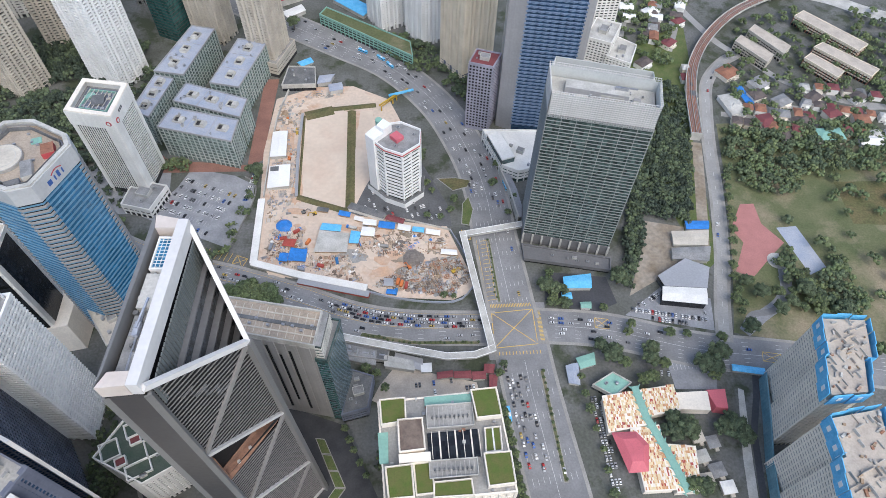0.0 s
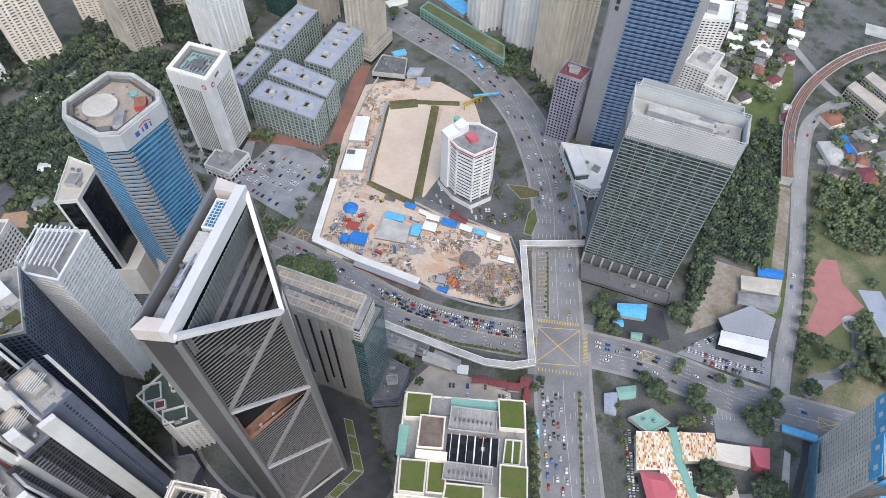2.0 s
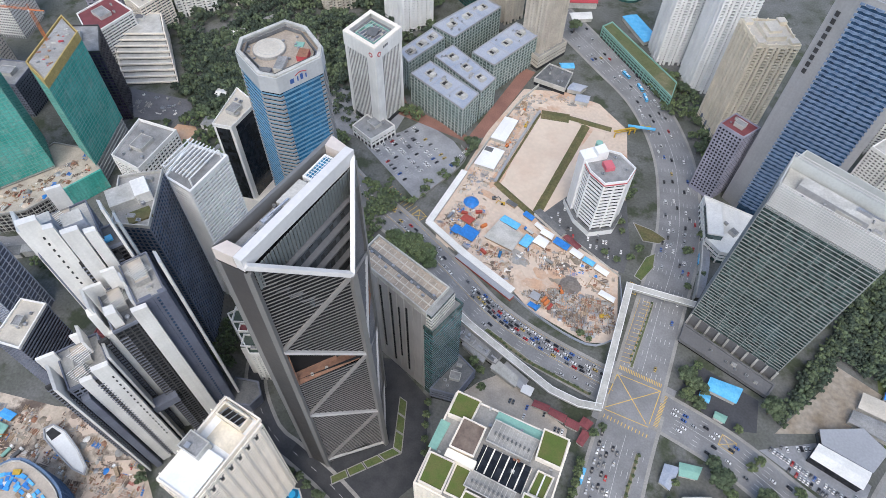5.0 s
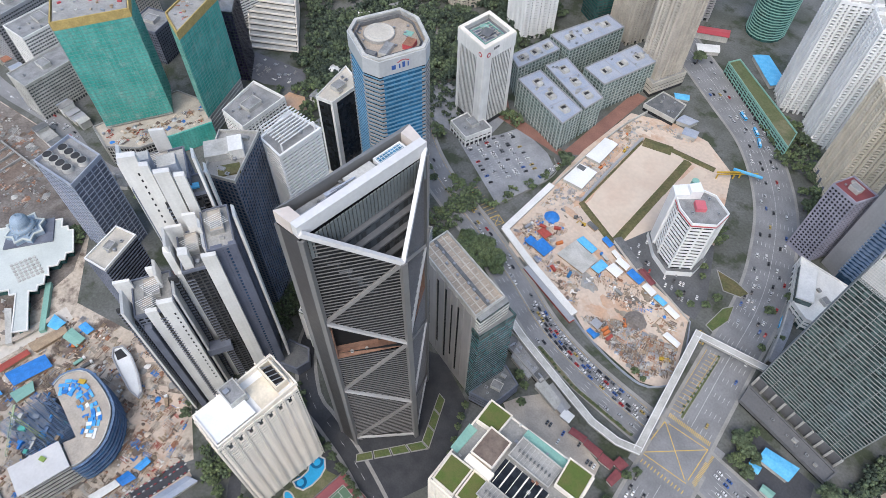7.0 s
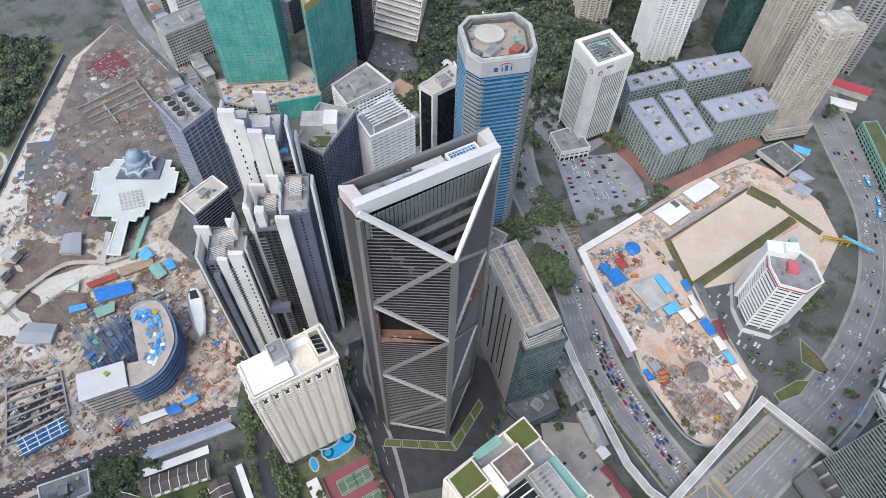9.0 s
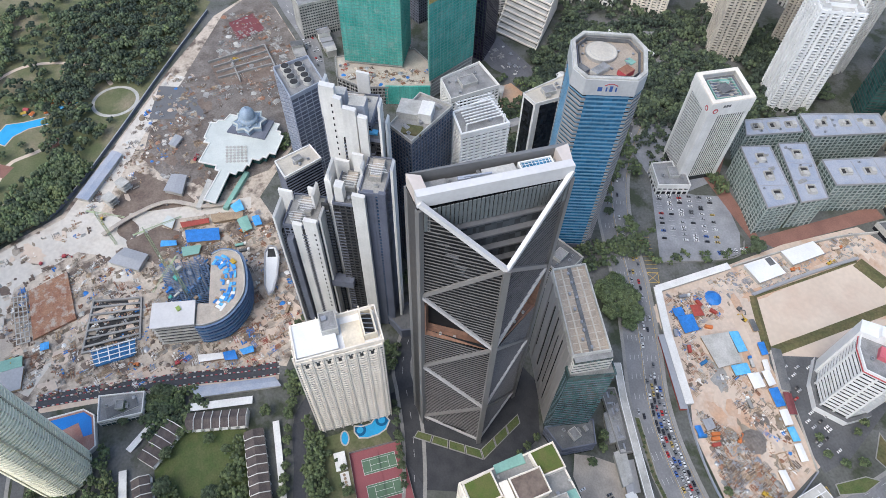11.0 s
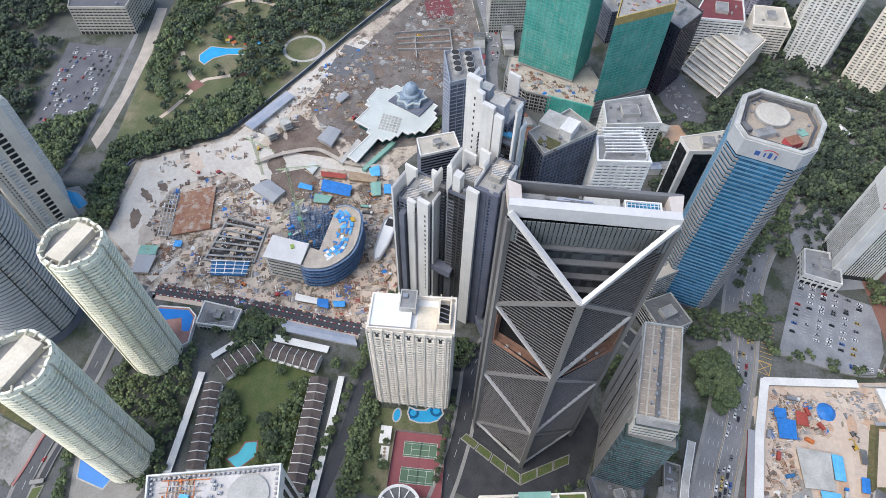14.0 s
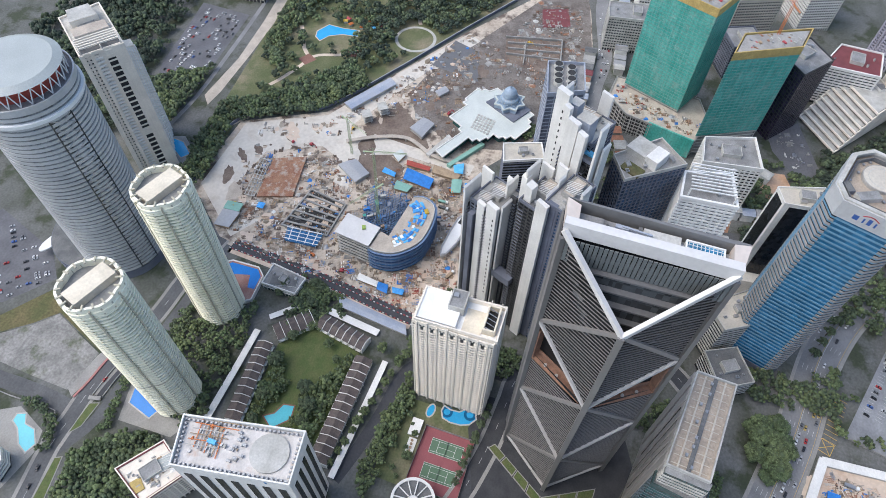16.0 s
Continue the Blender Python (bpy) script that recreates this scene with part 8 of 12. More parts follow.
def flatbed(x, y, turn, paint, load, word):
    """A lorry with a loaded bed."""
    t = thing("lorry", word, "lorry", x, y, 0.2, turn, group="lorries")
    I = Matrix.Identity(4)
    part("chassis", Geo().box(0, 0, 0.6, 9.4, 2.4, 0.4), ["roof_dark"], t, m=I)
    part("cab", Geo().box(3.9, 0, 1.0, 1.9, 2.4, 2.0, 0, 0, None, 0.92), [paint], t, m=I)
    part("load", Geo().box(-1.0, 0, 1.0, 7.0, 2.4, 1.3), [load], t, m=I)
    for u in (-3.4, -2.2, 3.4):
        part("axle", Geo().box(u, 0, 0, 1.0, 2.5, 0.95), ["rubber"], t, m=I)


for x, y, a, mt, nm in ((-318, -2, 40, "orange", "orange"), (-300, -20, 120, "machine", "yellow"), (-265, 12, 200, "machine", "yellow"), (-340, -150, 70, "red", "red"), (-372, -118, 10, "machine", "yellow"), (-420, -30, 150, "red", "red"), (-215, -100, 250, "orange", "orange"), (-206, -70, 90, "red", "red"), (-250, -190, 20, "machine", "yellow"), (-560, 30, 60, "machine", "yellow"), (-102, 372, 20, "roof_dark", "black"), (-92, 370, 200, "machine", "yellow"), (-120, 440, 80, "orange", "orange"), (-8, 306, 130, "orange", "orange"), (30, 300, 30, "machine", "yellow"), (-115, 475, 100, "machine", "yellow")):
    excavator(x, y, a, mt, nm)
for x, y, a, p, l, w in ((-303, -6, 85, "white", "verdigris", "white lorry with a green load on a building site"), (-296, -4, 80, "bright", "roof_dark", "white lorry with a dark load on a building site"), (-226, 20, 150, "bright", "timber", "white lorry with timber on a site yard"), (-340, -172, 60, "red", "sand", "red lorry with sand on a haul road"), (-128, 335, 80, "bright", "steel", "white lorry with steel on sandy earth"), (-30, 330, 170, "bright", "concrete", "white lorry with rubble on sandy earth"), (-126, 492, 85, "orange", "sand", "orange lorry with sand beside a hoarding"), (-58, 352, 165, "tarp", "pale", "blue lorry beside site cabins")):
    flatbed(x, y, a, p, l, w)
# White boat-shaped pavilion.
hull = ccw([(-242, 8), (-251, 7), (-269, 10), (-284, 13), (-290, 17.5), (-287, 22.5), (-276, 23), (-258, 18), (-244, 12)])
t = thing("boat_shaped_pavilion", "white boat-shaped pavilion with a pale rim", "pavilion", *middle(hull))
part("body", Geo().prism(hull, 0, 5, 0, None, 1.06), ["white"], t)
part("rim", Geo().band(grow(hull, 0.5), 0.4, 5, 6.2, 0, 0.6), ["silver"], t)
part("deck", Geo().prism(grow(hull, -1), 5, 5.5), ["bright"], t)
# Plate on the deck, painted dark as a shaded hollow.
part("stern_well", Geo().prism(ccw([(-279, 14), (-287, 16), (-286, 21), (-277, 21)]), 5.5, 5.7), ["void"], t)
DB = ["timber", "steel", "rust", "pale", "sand", "soil", "white", "rust", "red_dull", "timber", "concrete", "sand", "sandy_slab", "soil", "tarp"]
DB_MUTED = ["timber", "steel", "rust", "pale", "sand", "soil", "dirt", "white", "sandy_slab", "soil", "timber", "concrete", "rust", "tarp", "dirt", "sand", "soil"]
BIGSITE = [(-225, -190), (-300, -205), (-340, -130), (-300, -90), (-345, -50), (-350, 10), (-262, 46), (-180, 6), (-192, -60), (-205, -160)]
mottle(BIGSITE, 70, 180, ["dirt", "sand", "clay", "dirt"], "patches of mud, sand and concrete on a building site")
mottle([(-360, -210), (-388, -140), (-470, -96), (-560, -38), (-540, 0), (-440, -45), (-350, -140), (-270, -205)], 40, 182, ["dirt", "dirt", "sand", "haul", "rubble"], "patches of mud and gravel on a building site")
mottle([(-560, 10), (-500, 2), (-470, 60), (-420, 66), (-440, 90), (-560, 92), (-640, 84), (-650, 30)], 60, 183, ["soil", "dirt", "concrete", "rubble", "soil"], "patches of mud and broken slab in a demolished plot")
mottle([(-440, -60), (-385, -70), (-360, -20), (-430, 0), (-520, 10), (-540, -20)], 50, 184, ["soil", "soil", "dirt", "concrete", "rubble"], "patches of dark mud and broken slab")
debris(BIGSITE, 3600, 81, DB_MUTED, "timber, steel bars and heaps on a building site")
debris([(-360, -210), (-388, -140), (-560, -38), (-540, 0), (-440, -45), (-350, -140), (-270, -205)], 1000, 82, DB_MUTED, "scattered site materials on gravel")
debris([(-560, 10), (-500, 2), (-470, 60), (-560, 92), (-640, 84), (-650, 30)], 900, 83, ["concrete", "soil", "rust", "pale", "concrete"], "broken concrete and rubble", name="rubble", big=4.0)
debris([(-440, -60), (-385, -60), (-380, -20), (-430, 0), (-520, 10), (-540, -20)], 300, 84, ["soil", "concrete", "timber", "rust", "pale"], "broken concrete and timber", name="rubble")
debris([(-250, 14), (-218, 34), (-200, 20), (-182, -14), (-205, -36), (-228, -4)], 220, 85, DB, "planks and crates in a site yard", big=2.4)
for x, y, rx, ry, a, mt in ((-354, -97, 17, 9, 20, "soil"), (-327, -105, 7, 6, 0, "soil"), (-369, -99, 9, 5, 30, "soil"), (-434, -70, 14, 7, 35, "soil"), (-406, -74, 10, 7, 35, "soil"), (-309, -210, 11, 4, 40, "soil"), (-282, -212, 13, 6, 15, "soil"), (-429, -54, 10, 6, 30, "soil"), (-320, -198, 8, 4, 40, "soil"), (-317, -6, 16, 6, 10, "soil"), (-240, -155, 8, 7, 10, "sand"), (-286, -102, 10, 6, 40, "sandy_slab"), (-277, 12, 14, 7, 70, "sand"), (-206, -93, 22, 5, 75, "sand"), (-262, 36, 14, 6, 30, "sand"), (-352, -176, 15, 8, 40, "sand"), (-317, -62, 9, 6, 10, "soil"), (-222, -58, 7, 4, 60, "rubble"), (-226, -133, 8, 5, 70, "soil"), (-219, -162, 9, 5, 70, "clay"), (-210, -13, 9, 5, 60, "soil"), (-226, 2, 12, 6, 40, "clay"), (-262, -196, 16, 8, 15, "sandy_slab"), (-272, -120, 6, 20, 10, "clay"), (-470, -40, 16, 9, 35, "soil"), (-496, -10, 12, 6, 20, "soil"), (-384, -20, 12, 8, 60, "soil")):
    blot(x, y, rx, ry, a, mt, {"soil": "dark brown turned soil on a building site", "sand": "pale sandy earth on a building site", "sandy_slab": "dusty pale concrete patch on a building site", "rubble": "grey rubble patch on a building site", "clay": "peach-coloured trodden earth on a building site"}[mt])
# Trench walls in the demolition ground.
t = thing("trench_wall", "long pale concrete trench walls in a demolished plot", "wall", -545, 45)
for p, q in (((-563, 2), (-574, 66)), ((-553, 6), (-562, 66)), ((-543, 8), (-550, 68)), ((-533, 8), (-538, 68)), ((-574, 66), (-510, 72)), ((-560, 26), (-520, 30))):
    part("wall", Geo().beam((*p, 1.5), (*q, 1.5), 1.2, 3), ["concrete"], t)
part("dark_floor", Geo().prism(ccw([(-562, 3), (-520, 9), (-510, 70), (-573, 65)]), 0.17, 0.5), ["soil"], t)
# Hoarding round the site, with the pale wall next the park.
for pts in ([(-264, -240), (-310, -241), (-354, -234), (-384, -190), (-394, -156), (-470, -104), (-562, -48), (-660, 14)],):
    t = thing("site_hoarding", "grey site hoarding beside a park", "hoarding")
    part("panel", strip(smooth_line(pts, 6), 0.2, -0.2, 3.4, 3.4), ["slate"], t)
    part("rail", strip(smooth_line(pts, 6), 0.5, -0.5, 3.6, 0.2), ["silver"], t)
t = thing("sewer_pipe", "long raised pale pipe bridge crossing a building site", "pipe bridge")
part("deck", strip(smooth_line([(-352, -118), (-366, -90), (-372, -60), (-356, -30), (-352, 0)], 5), 2.0, -2.0, 3.6, 1.0), ["sandy_slab"], t)
for x, y in ((-353, -116), (-366, -90), (-371, -62), (-357, -32)):
    part("support", Geo().box(x, y, 0, 2.5, 1.2, 2.6, 20), ["concrete"], t)

# Dark bed with red and white barriers south of the site.
track = smooth_line([(-208, -172), (-202, -130), (-196, -95), (-189, -60), (-180, -20), (-176, 2)], 3)
whole("road_works_bed", strip(track, 6.0, -5.0, 0.14, 0.1), ["dark_lane"], "dark new asphalt bed of a road under works", "road", kind="structure")
whole("works_verge", strip(track, -5.0, -9.0, 0.12, 0.1), ["clay"], "sandy verge of a road under works", "verge", kind="structure")
for side in (5.4, 1.2, -4.4):
    for i, (q, n, d, s) in enumerate(along(track)):
        p = q + n * side
        me = bpy.data.meshes.get("barrier_" + "wr"[i % 2]) or Geo().box(0, 0, 0, 1.9, 0.6, 1.0, 0, 0, None, 0.7).mesh("barrier_" + "wr"[i % 2], ["bright" if i % 2 == 0 else "red"])
        ob = new("traffic_barrier", me)
        ob.matrix_basis = pose(p.x, p.y, 0.12, 0, 0, math.degrees(math.atan2(d.y, d.x)))
        tagged(ob, ("white" if i % 2 == 0 else "red") + " plastic water barrier on a road bed", "barrier", "road barriers")
shed([(-181, -64), (-168, -2), (-160, 1), (-171, -58)], 4, "roof_blue", "long blue-grey roofed walkway shed", name="walkway_shed")
t = tower("white_villa", "pale flat-roofed villa with dark glazing", [(-173, -127), (-193, -125), (-186, -94), (-170, -97)], 8, 3.6, "glass_green", "white", 1.4, 0.4, (3.5, 0.5, 0.3, "pale"), roof="roof", kit=4, seed=75, category="villa")
part("roof_court", Geo().box(-179, -110, 8, 9, 22, 0.9, 8, 0, 1), ["white", "roof_dark"], t)

# ---- teal-netted towers under construction ----
def netted_tower(poly, h, seed):
    poly = ccw(poly)
    t = thing("netted_tower", "unfinished tower wrapped in green safety netting", "tower", *middle(poly), group="netted towers")
    part("frame", Geo().prism(grow(poly, -1.5), 0, h), ["concrete"], t)
    c = middle(poly)
    local = [(x - c[0], y - c[1]) for x, y in poly]
    me = Geo().band(local, 0.35, 0, 3.15, 0, 0.3).mesh("net_sheet", ["net"])
    me2 = Geo().band(local, 0.55, 0, 0.22, 0, 0.3).mesh("net_rail", ["net_rail"])
    z = 26
    while z < h - 6:
        part("net_sheet", None, None, t, m=Matrix.Translation((0, 0, z)), mesh=me)
        part("net_rail", None, None, t, m=Matrix.Translation((0, 0, z + 3.15)), mesh=me2)
        z += 3.5
    part("top_screen", Geo().band(poly, 0.6, h - 7, h + 1, 0, 0.4), ["machine_dull"], t, "ochre boarded screen at the top")
    part("roof_deck", Geo().prism(grow(poly, -1), h - 2, h - 0.8), ["sandy_slab"], t)
    rng = random.Random(seed)
    for x, y in sample(grow(poly, -3), 26, rng, 2):
        part("roof_load", Geo().box(x, y, h - 0.8, rng.uniform(1, 4), rng.uniform(0.5, 2), rng.uniform(0.5, 2.5), rng.uniform(0, 90)), [rng.choice(["timber", "rust", "pale", "red", "steel"])], t)
    g = Geo()
    for a, b in zip(poly, poly[1:] + poly[:1]):
        a, b = Vector(a), Vector(b)
        k = max(2, int((b - a).length / 4.5))
        o = Vector(((b - a).y, -(b - a).x)).normalized() * 0.5
        for j in range(k + 1):
            q = a.lerp(b, j / k) + o
            g.box(q.x, q.y, 24, 0.22, 0.22, h - 30)
    part("net_seam", g, ["net_rail"], t, "pale upright scaffold poles", kind="stuff")
    me3 = Geo().band(local, 0.2, 0, 0.8, 0, 0.3).mesh("floor_slab", ["pale"])
    for k in range(6):
        part("floor_slab", None, None, t, m=Matrix.Translation((0, 0, 4.2 * k + 3)), mesh=me3)


netted_tower([(-488, 140), (-460, 194), (-494, 214), (-524, 160)], 138, 91)
netted_tower([(-428, 213), (-453, 270), (-482, 280), (-458, 222)], 121, 92)
crane(-466, 250, 150, 40, 200, "orange", "orange tower crane above a netted tower")
POD = ccw([(-500, 132), (-468, 126), (-444, 146), (-434, 180), (-424, 212), (-452, 226), (-486, 216)])
t = tower("unfinished_podium", "unfinished concrete podium with open scaffolded floors under netted towers", POD, 22, 4.2, "void", "concrete", 0.8, 0.6, (5, 0.7, 0.6, "pale"), roof="sandy_slab", kit=4, seed=93, category="podium", lift=False)
part("net_skirt", strip([Vector((-438, 168)), Vector((-433, 182)), Vector((-423, 212))], 0.9, -0.9, 23.5, 23), ["net"], t, "green safety net hung over the podium front")
g = Geo()
for a, b in (((-500, 132), (-468, 126)), ((-468, 126), (-444, 146)), ((-444, 146), (-438, 168))):
    for z in (2.1, 6.3, 10.5, 14.7, 18.9):
        g.beam((a[0] + 1.5, a[1] - 1.5, z), (b[0] + 1.5, b[1] - 1.5, z), 0.3, 0.35)
    for k in range(9):
        x, y = a[0] + (b[0] - a[0]) * k / 8 + 1.5, a[1] + (b[1] - a[1]) * k / 8 - 1.5
        g.box(x, y, 0, 0.3, 0.3, 24)
part("scaffold", g, ["pale"], t, "pale pole scaffold", kind="stuff")
debris([(-498, 136), (-468, 130), (-446, 148), (-437, 180), (-430, 208), (-452, 220), (-458, 194), (-484, 140)], 240, 94, DB, "building materials on an unfinished podium roof", z=22.1)
sheet("clay_pit", [(-424, 282), (-426, 306), (-408, 312), (-388, 298), (-392, 280)], 0.12, "orange_earth", "bright orange bare clay between trees", "bare earth")
sheet("hillside_yard", [(-478, 292), (-506, 324), (-440, 340), (-416, 322), (-440, 306), (-456, 296)], 0.06, "lot_dark", "grey sloping yard with parked cars", "yard")
debris([(-480, 296), (-502, 322), (-440, 336), (-420, 322)], 60, 95, ["pale", "steel", "concrete", "white"], "clutter and low walls in a hillside yard")

# ---- blocks in the north-west ----
t = thing("terraced_white_block", "white terraced hillside block with stepped floors", "apartment block", -525, 368)
f0, f1, b1, b0 = Vector((-514, 324)), Vector((-467, 354)), Vector((-532, 412)), Vector((-584, 384))
for k in range(9):
    u = 0.07 * k
    step = ccw([tuple(f0.lerp(b0, u)), tuple(f1.lerp(b1, u)), tuple(b1), tuple(b0)])
    # Storey walls coloured near-black for the shade below each terrace.
    part("storey", Geo().prism(grow(step, -1.6), 3.3 * k, 3.3 * k + 3.3, 0, 1), ["void", "pale"], t)
    part("terrace_rail", Geo().band(step, 0.4, 3.3 * k + 2.2, 3.3 * k + 4.0, 0, 0.9), ["ivory"], t)
part("roof_house", Geo().box(-564, 388, 29.7, 14, 9, 4, 30, 0, 1), ["ivory", "beige"], t)
part("roof_house", Geo().box(-545, 394, 29.7, 8, 8, 3, 28, 0, 1), ["white", "roof"], t)
tower("white_balcony_block", "white apartment block with red-brown roof edges", [(-545, 330), (-585, 352), (-580, 392), (-540, 384)], 46, 3.2, "glass_grey", "white", 1.5, 0.9, (6, 0.6, 0.8, "white"), roof="maroon", kit=3, seed=103, category="apartment block")
tower("white_balcony_block", "white apartment block with curved balconies", [(-545, 398), (-580, 408), (-576, 440), (-540, 436)], 40, 3.2, "glass_grey", "ivory", 1.5, 0.9, (6, 0.6, 0.8, "ivory"), roof="beige", kit=3, seed=104, category="apartment block")
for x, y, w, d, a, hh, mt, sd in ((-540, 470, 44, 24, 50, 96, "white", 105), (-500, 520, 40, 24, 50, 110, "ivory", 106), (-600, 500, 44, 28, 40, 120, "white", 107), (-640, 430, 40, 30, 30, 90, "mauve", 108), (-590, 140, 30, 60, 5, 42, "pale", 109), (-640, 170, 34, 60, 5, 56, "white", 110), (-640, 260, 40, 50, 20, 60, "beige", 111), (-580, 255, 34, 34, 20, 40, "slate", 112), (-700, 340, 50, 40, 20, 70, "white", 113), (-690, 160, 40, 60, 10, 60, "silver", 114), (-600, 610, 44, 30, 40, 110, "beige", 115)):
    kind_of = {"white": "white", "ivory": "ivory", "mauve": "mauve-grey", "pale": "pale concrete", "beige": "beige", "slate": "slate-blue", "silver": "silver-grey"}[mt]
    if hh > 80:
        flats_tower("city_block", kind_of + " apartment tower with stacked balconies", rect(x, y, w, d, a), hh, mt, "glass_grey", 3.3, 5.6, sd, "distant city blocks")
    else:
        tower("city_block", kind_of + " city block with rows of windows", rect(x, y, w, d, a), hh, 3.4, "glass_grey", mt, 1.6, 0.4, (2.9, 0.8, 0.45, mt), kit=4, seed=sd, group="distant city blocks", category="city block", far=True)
tower("purple_glass_tower", "dark purple glass tower beside a netted tower", [(-470, 290), (-500, 318), (-530, 300), (-512, 262)], 82, 3.6, "glass_purple", "charcoal", 0.6, 0.3, (4, 0.5, 0.4, "charcoal"), kit=3, seed=102)
rng = random.Random(5)
for i, (x, y) in enumerate(((-455, 425), (-440, 408), (-465, 450), (-420, 470), (-448, 492), (-395, 320), (-385, 345), (-410, 360))):
    house(x, y, rng.uniform(12, 20), rng.uniform(9, 13), 6, rng.uniform(0, 90), rng.choice(["tile", "white", "maroon", "roof"]), "white", "white house with a shallow roof among trees", group="hillside houses")

# ---- townhouse rows, courts and pools ----
def terrace_row(p, q, n, depth, side):
    """A row of gabled townhouses between two points."""
    a, b = Vector(p), Vector(q)
    d = (b - a) / n
    turn = math.degrees(math.atan2(d.y, d.x))
    o = Vector((-d.y, d.x)).normalized() * side
    w = d.length
    for i in range(n):
        c = a + d * (i + 0.5) + o * (depth / 2)
        t = thing("townhouse", "white townhouse with a dark brown pitched roof", "house", c.x, c.y, turn=turn, group="townhouse rows")
        I = Matrix.Identity(4)
        part("wall", Geo().box(0, 0, 0, w * 0.98, depth * 0.9, 6.5), ["white"], t, m=I)
        k = depth / 2
        part("roof", Geo().add([(-w / 2 + 0.2, -k, 6.3), (w / 2 - 0.3, -k, 6.3), (w / 2 - 0.3, k, 6.3), (-w / 2 + 0.2, k, 6.3), (-w / 2 + 0.2, 0, 9.0), (w / 2 - 0.3, 0, 9.0)], [(0, 1, 5, 4), (2, 3, 4, 5), (1, 2, 5), (3, 0, 4), (3, 2, 1, 0)]), ["tile"], t, m=I)
        part("party_wall", Geo().add([(w / 2 - 0.25, -k, 0), (w / 2 + 0.2, -k, 0), (w / 2 + 0.2, k, 0), (w / 2 - 0.25, k, 0), (w / 2 - 0.25, -k, 7), (w / 2 + 0.2, -k, 7), (w / 2 + 0.2, 0, 9.7), (w / 2 - 0.25, 0, 9.7), (w / 2 + 0.2, k, 7), (w / 2 - 0.25, k, 7)], [(0, 1, 5, 4), (2, 3, 9, 8), (1, 2, 8, 6, 5), (3, 0, 4, 7, 9), (4, 5, 6, 7), (7, 6, 8, 9)]), ["white"], t, m=I)
        part("balcony", Geo().box(0, -depth * 0.5, 3, w * 0.6, 1.6, 1.0), ["white"], t, m=I)
        part("window", Geo().box(0, -depth * 0.45, 1, w * 0.5, 0.3, 1.6), ["glass_dark"], t, m=I)


terrace_row((-60, -94.5), (-124, -96.5), 10, 12.5, 1)
terrace_row((-139, -104), (-160, -81), 5, 15, -1)
terrace_row((-160, -67), (-149, -25), 7, 13, -1)
terrace_row((-131, -17), (-46, -23), 13, 14, -1)
for pts, w in (([(-134, -114.5), (-98, -117), (-58, -120)], 2.6), ([(-134, -8), (-90, -12.5), (-40, -18)], 2.3), ([(-147, -110), (-167, -86)], 2.4), ([(-165, -65), (-156, -21)], 3.0)):
    t = thing("covered_walkway", "long white-roofed covered walkway", "walkway")
    part("roof", strip(smooth_line(pts, 6), w, -w, 3.4, 0.3), ["white"], t)
    for q, n, d, s in along(smooth_line(pts, 12)):
        part("post", Geo().box(q.x, q.y, 0, 0.4, 0.4, 3.1), ["pale"], t)
sheet("close_lawn", [(-128, -95), (-150, -84), (-150, -66), (-136, -30), (-48, -34), (-54, -95)], 0.06, "verge", "green lawn enclosed by townhouses", "lawn")
pool([(-70, -82), (-63, -73), (-73, -62), (-83, -63), (-82, -71), (-74, -75)], "turquoise angular garden swimming pool", "turquoise", rim="brick")
t = thing("pool_deck", "raised terracotta pool deck with a white edge wall", "pool deck", -172, -148)
DECK = ccw([(-186, -169), (-190, -162), (-189, -138), (-182, -131), (-158, -131), (-153, -139), (-158, -146), (-170, -166), (-178, -170)])
part("deck", Geo().prism(DECK, 0, 3.6), ["terracotta_deck"], t)
part("edge_wall", Geo().band(DECK, 0.4, 0, 4.6, 0, 0.5), ["white"], t)
part("water", Geo().prism(ccw([(-182, -168), (-188, -162), (-187, -138), (-181, -133), (-168, -133), (-168, -139), (-180, -142), (-177, -158)]), 3.55, 3.75), ["pool_blue"], t)
pool([(-70, -185), (-54, -182), (-47, -162), (-55, -158), (-60, -170), (-66, -178)], "bright blue tower pool", "pool_blue")
sheet("tower_terrace", [(-76, -190), (-40, -183), (-38, -140), (-48, -134), (-66, -168)], 0.06, "kerb", "pale paved terrace round a pool", "paving")
pool([(-25, -256), (-27, -250), (-20, -246), (-18, -237), (-9, -230), (-2, -233), (-6, -241), (-16, -249), (-20, -256)], "turquoise free-form garden pool", "turquoise")
sheet("pool_deck", [(-22, -276), (-31, -257), (-19, -231), (-4, -227), (24, -234), (30, -280)], 0.08, "kerb", "pale paved pool deck", "paving")
tower("white_balcony_block", "white curved apartment block beside a pool", [(2, -242), (9, -236), (20, -236), (26, -262), (8, -262)], 14, 3.2, "glass_grey", "white", 1.6, 0.9, None, kit=3, seed=178, category="apartment block")
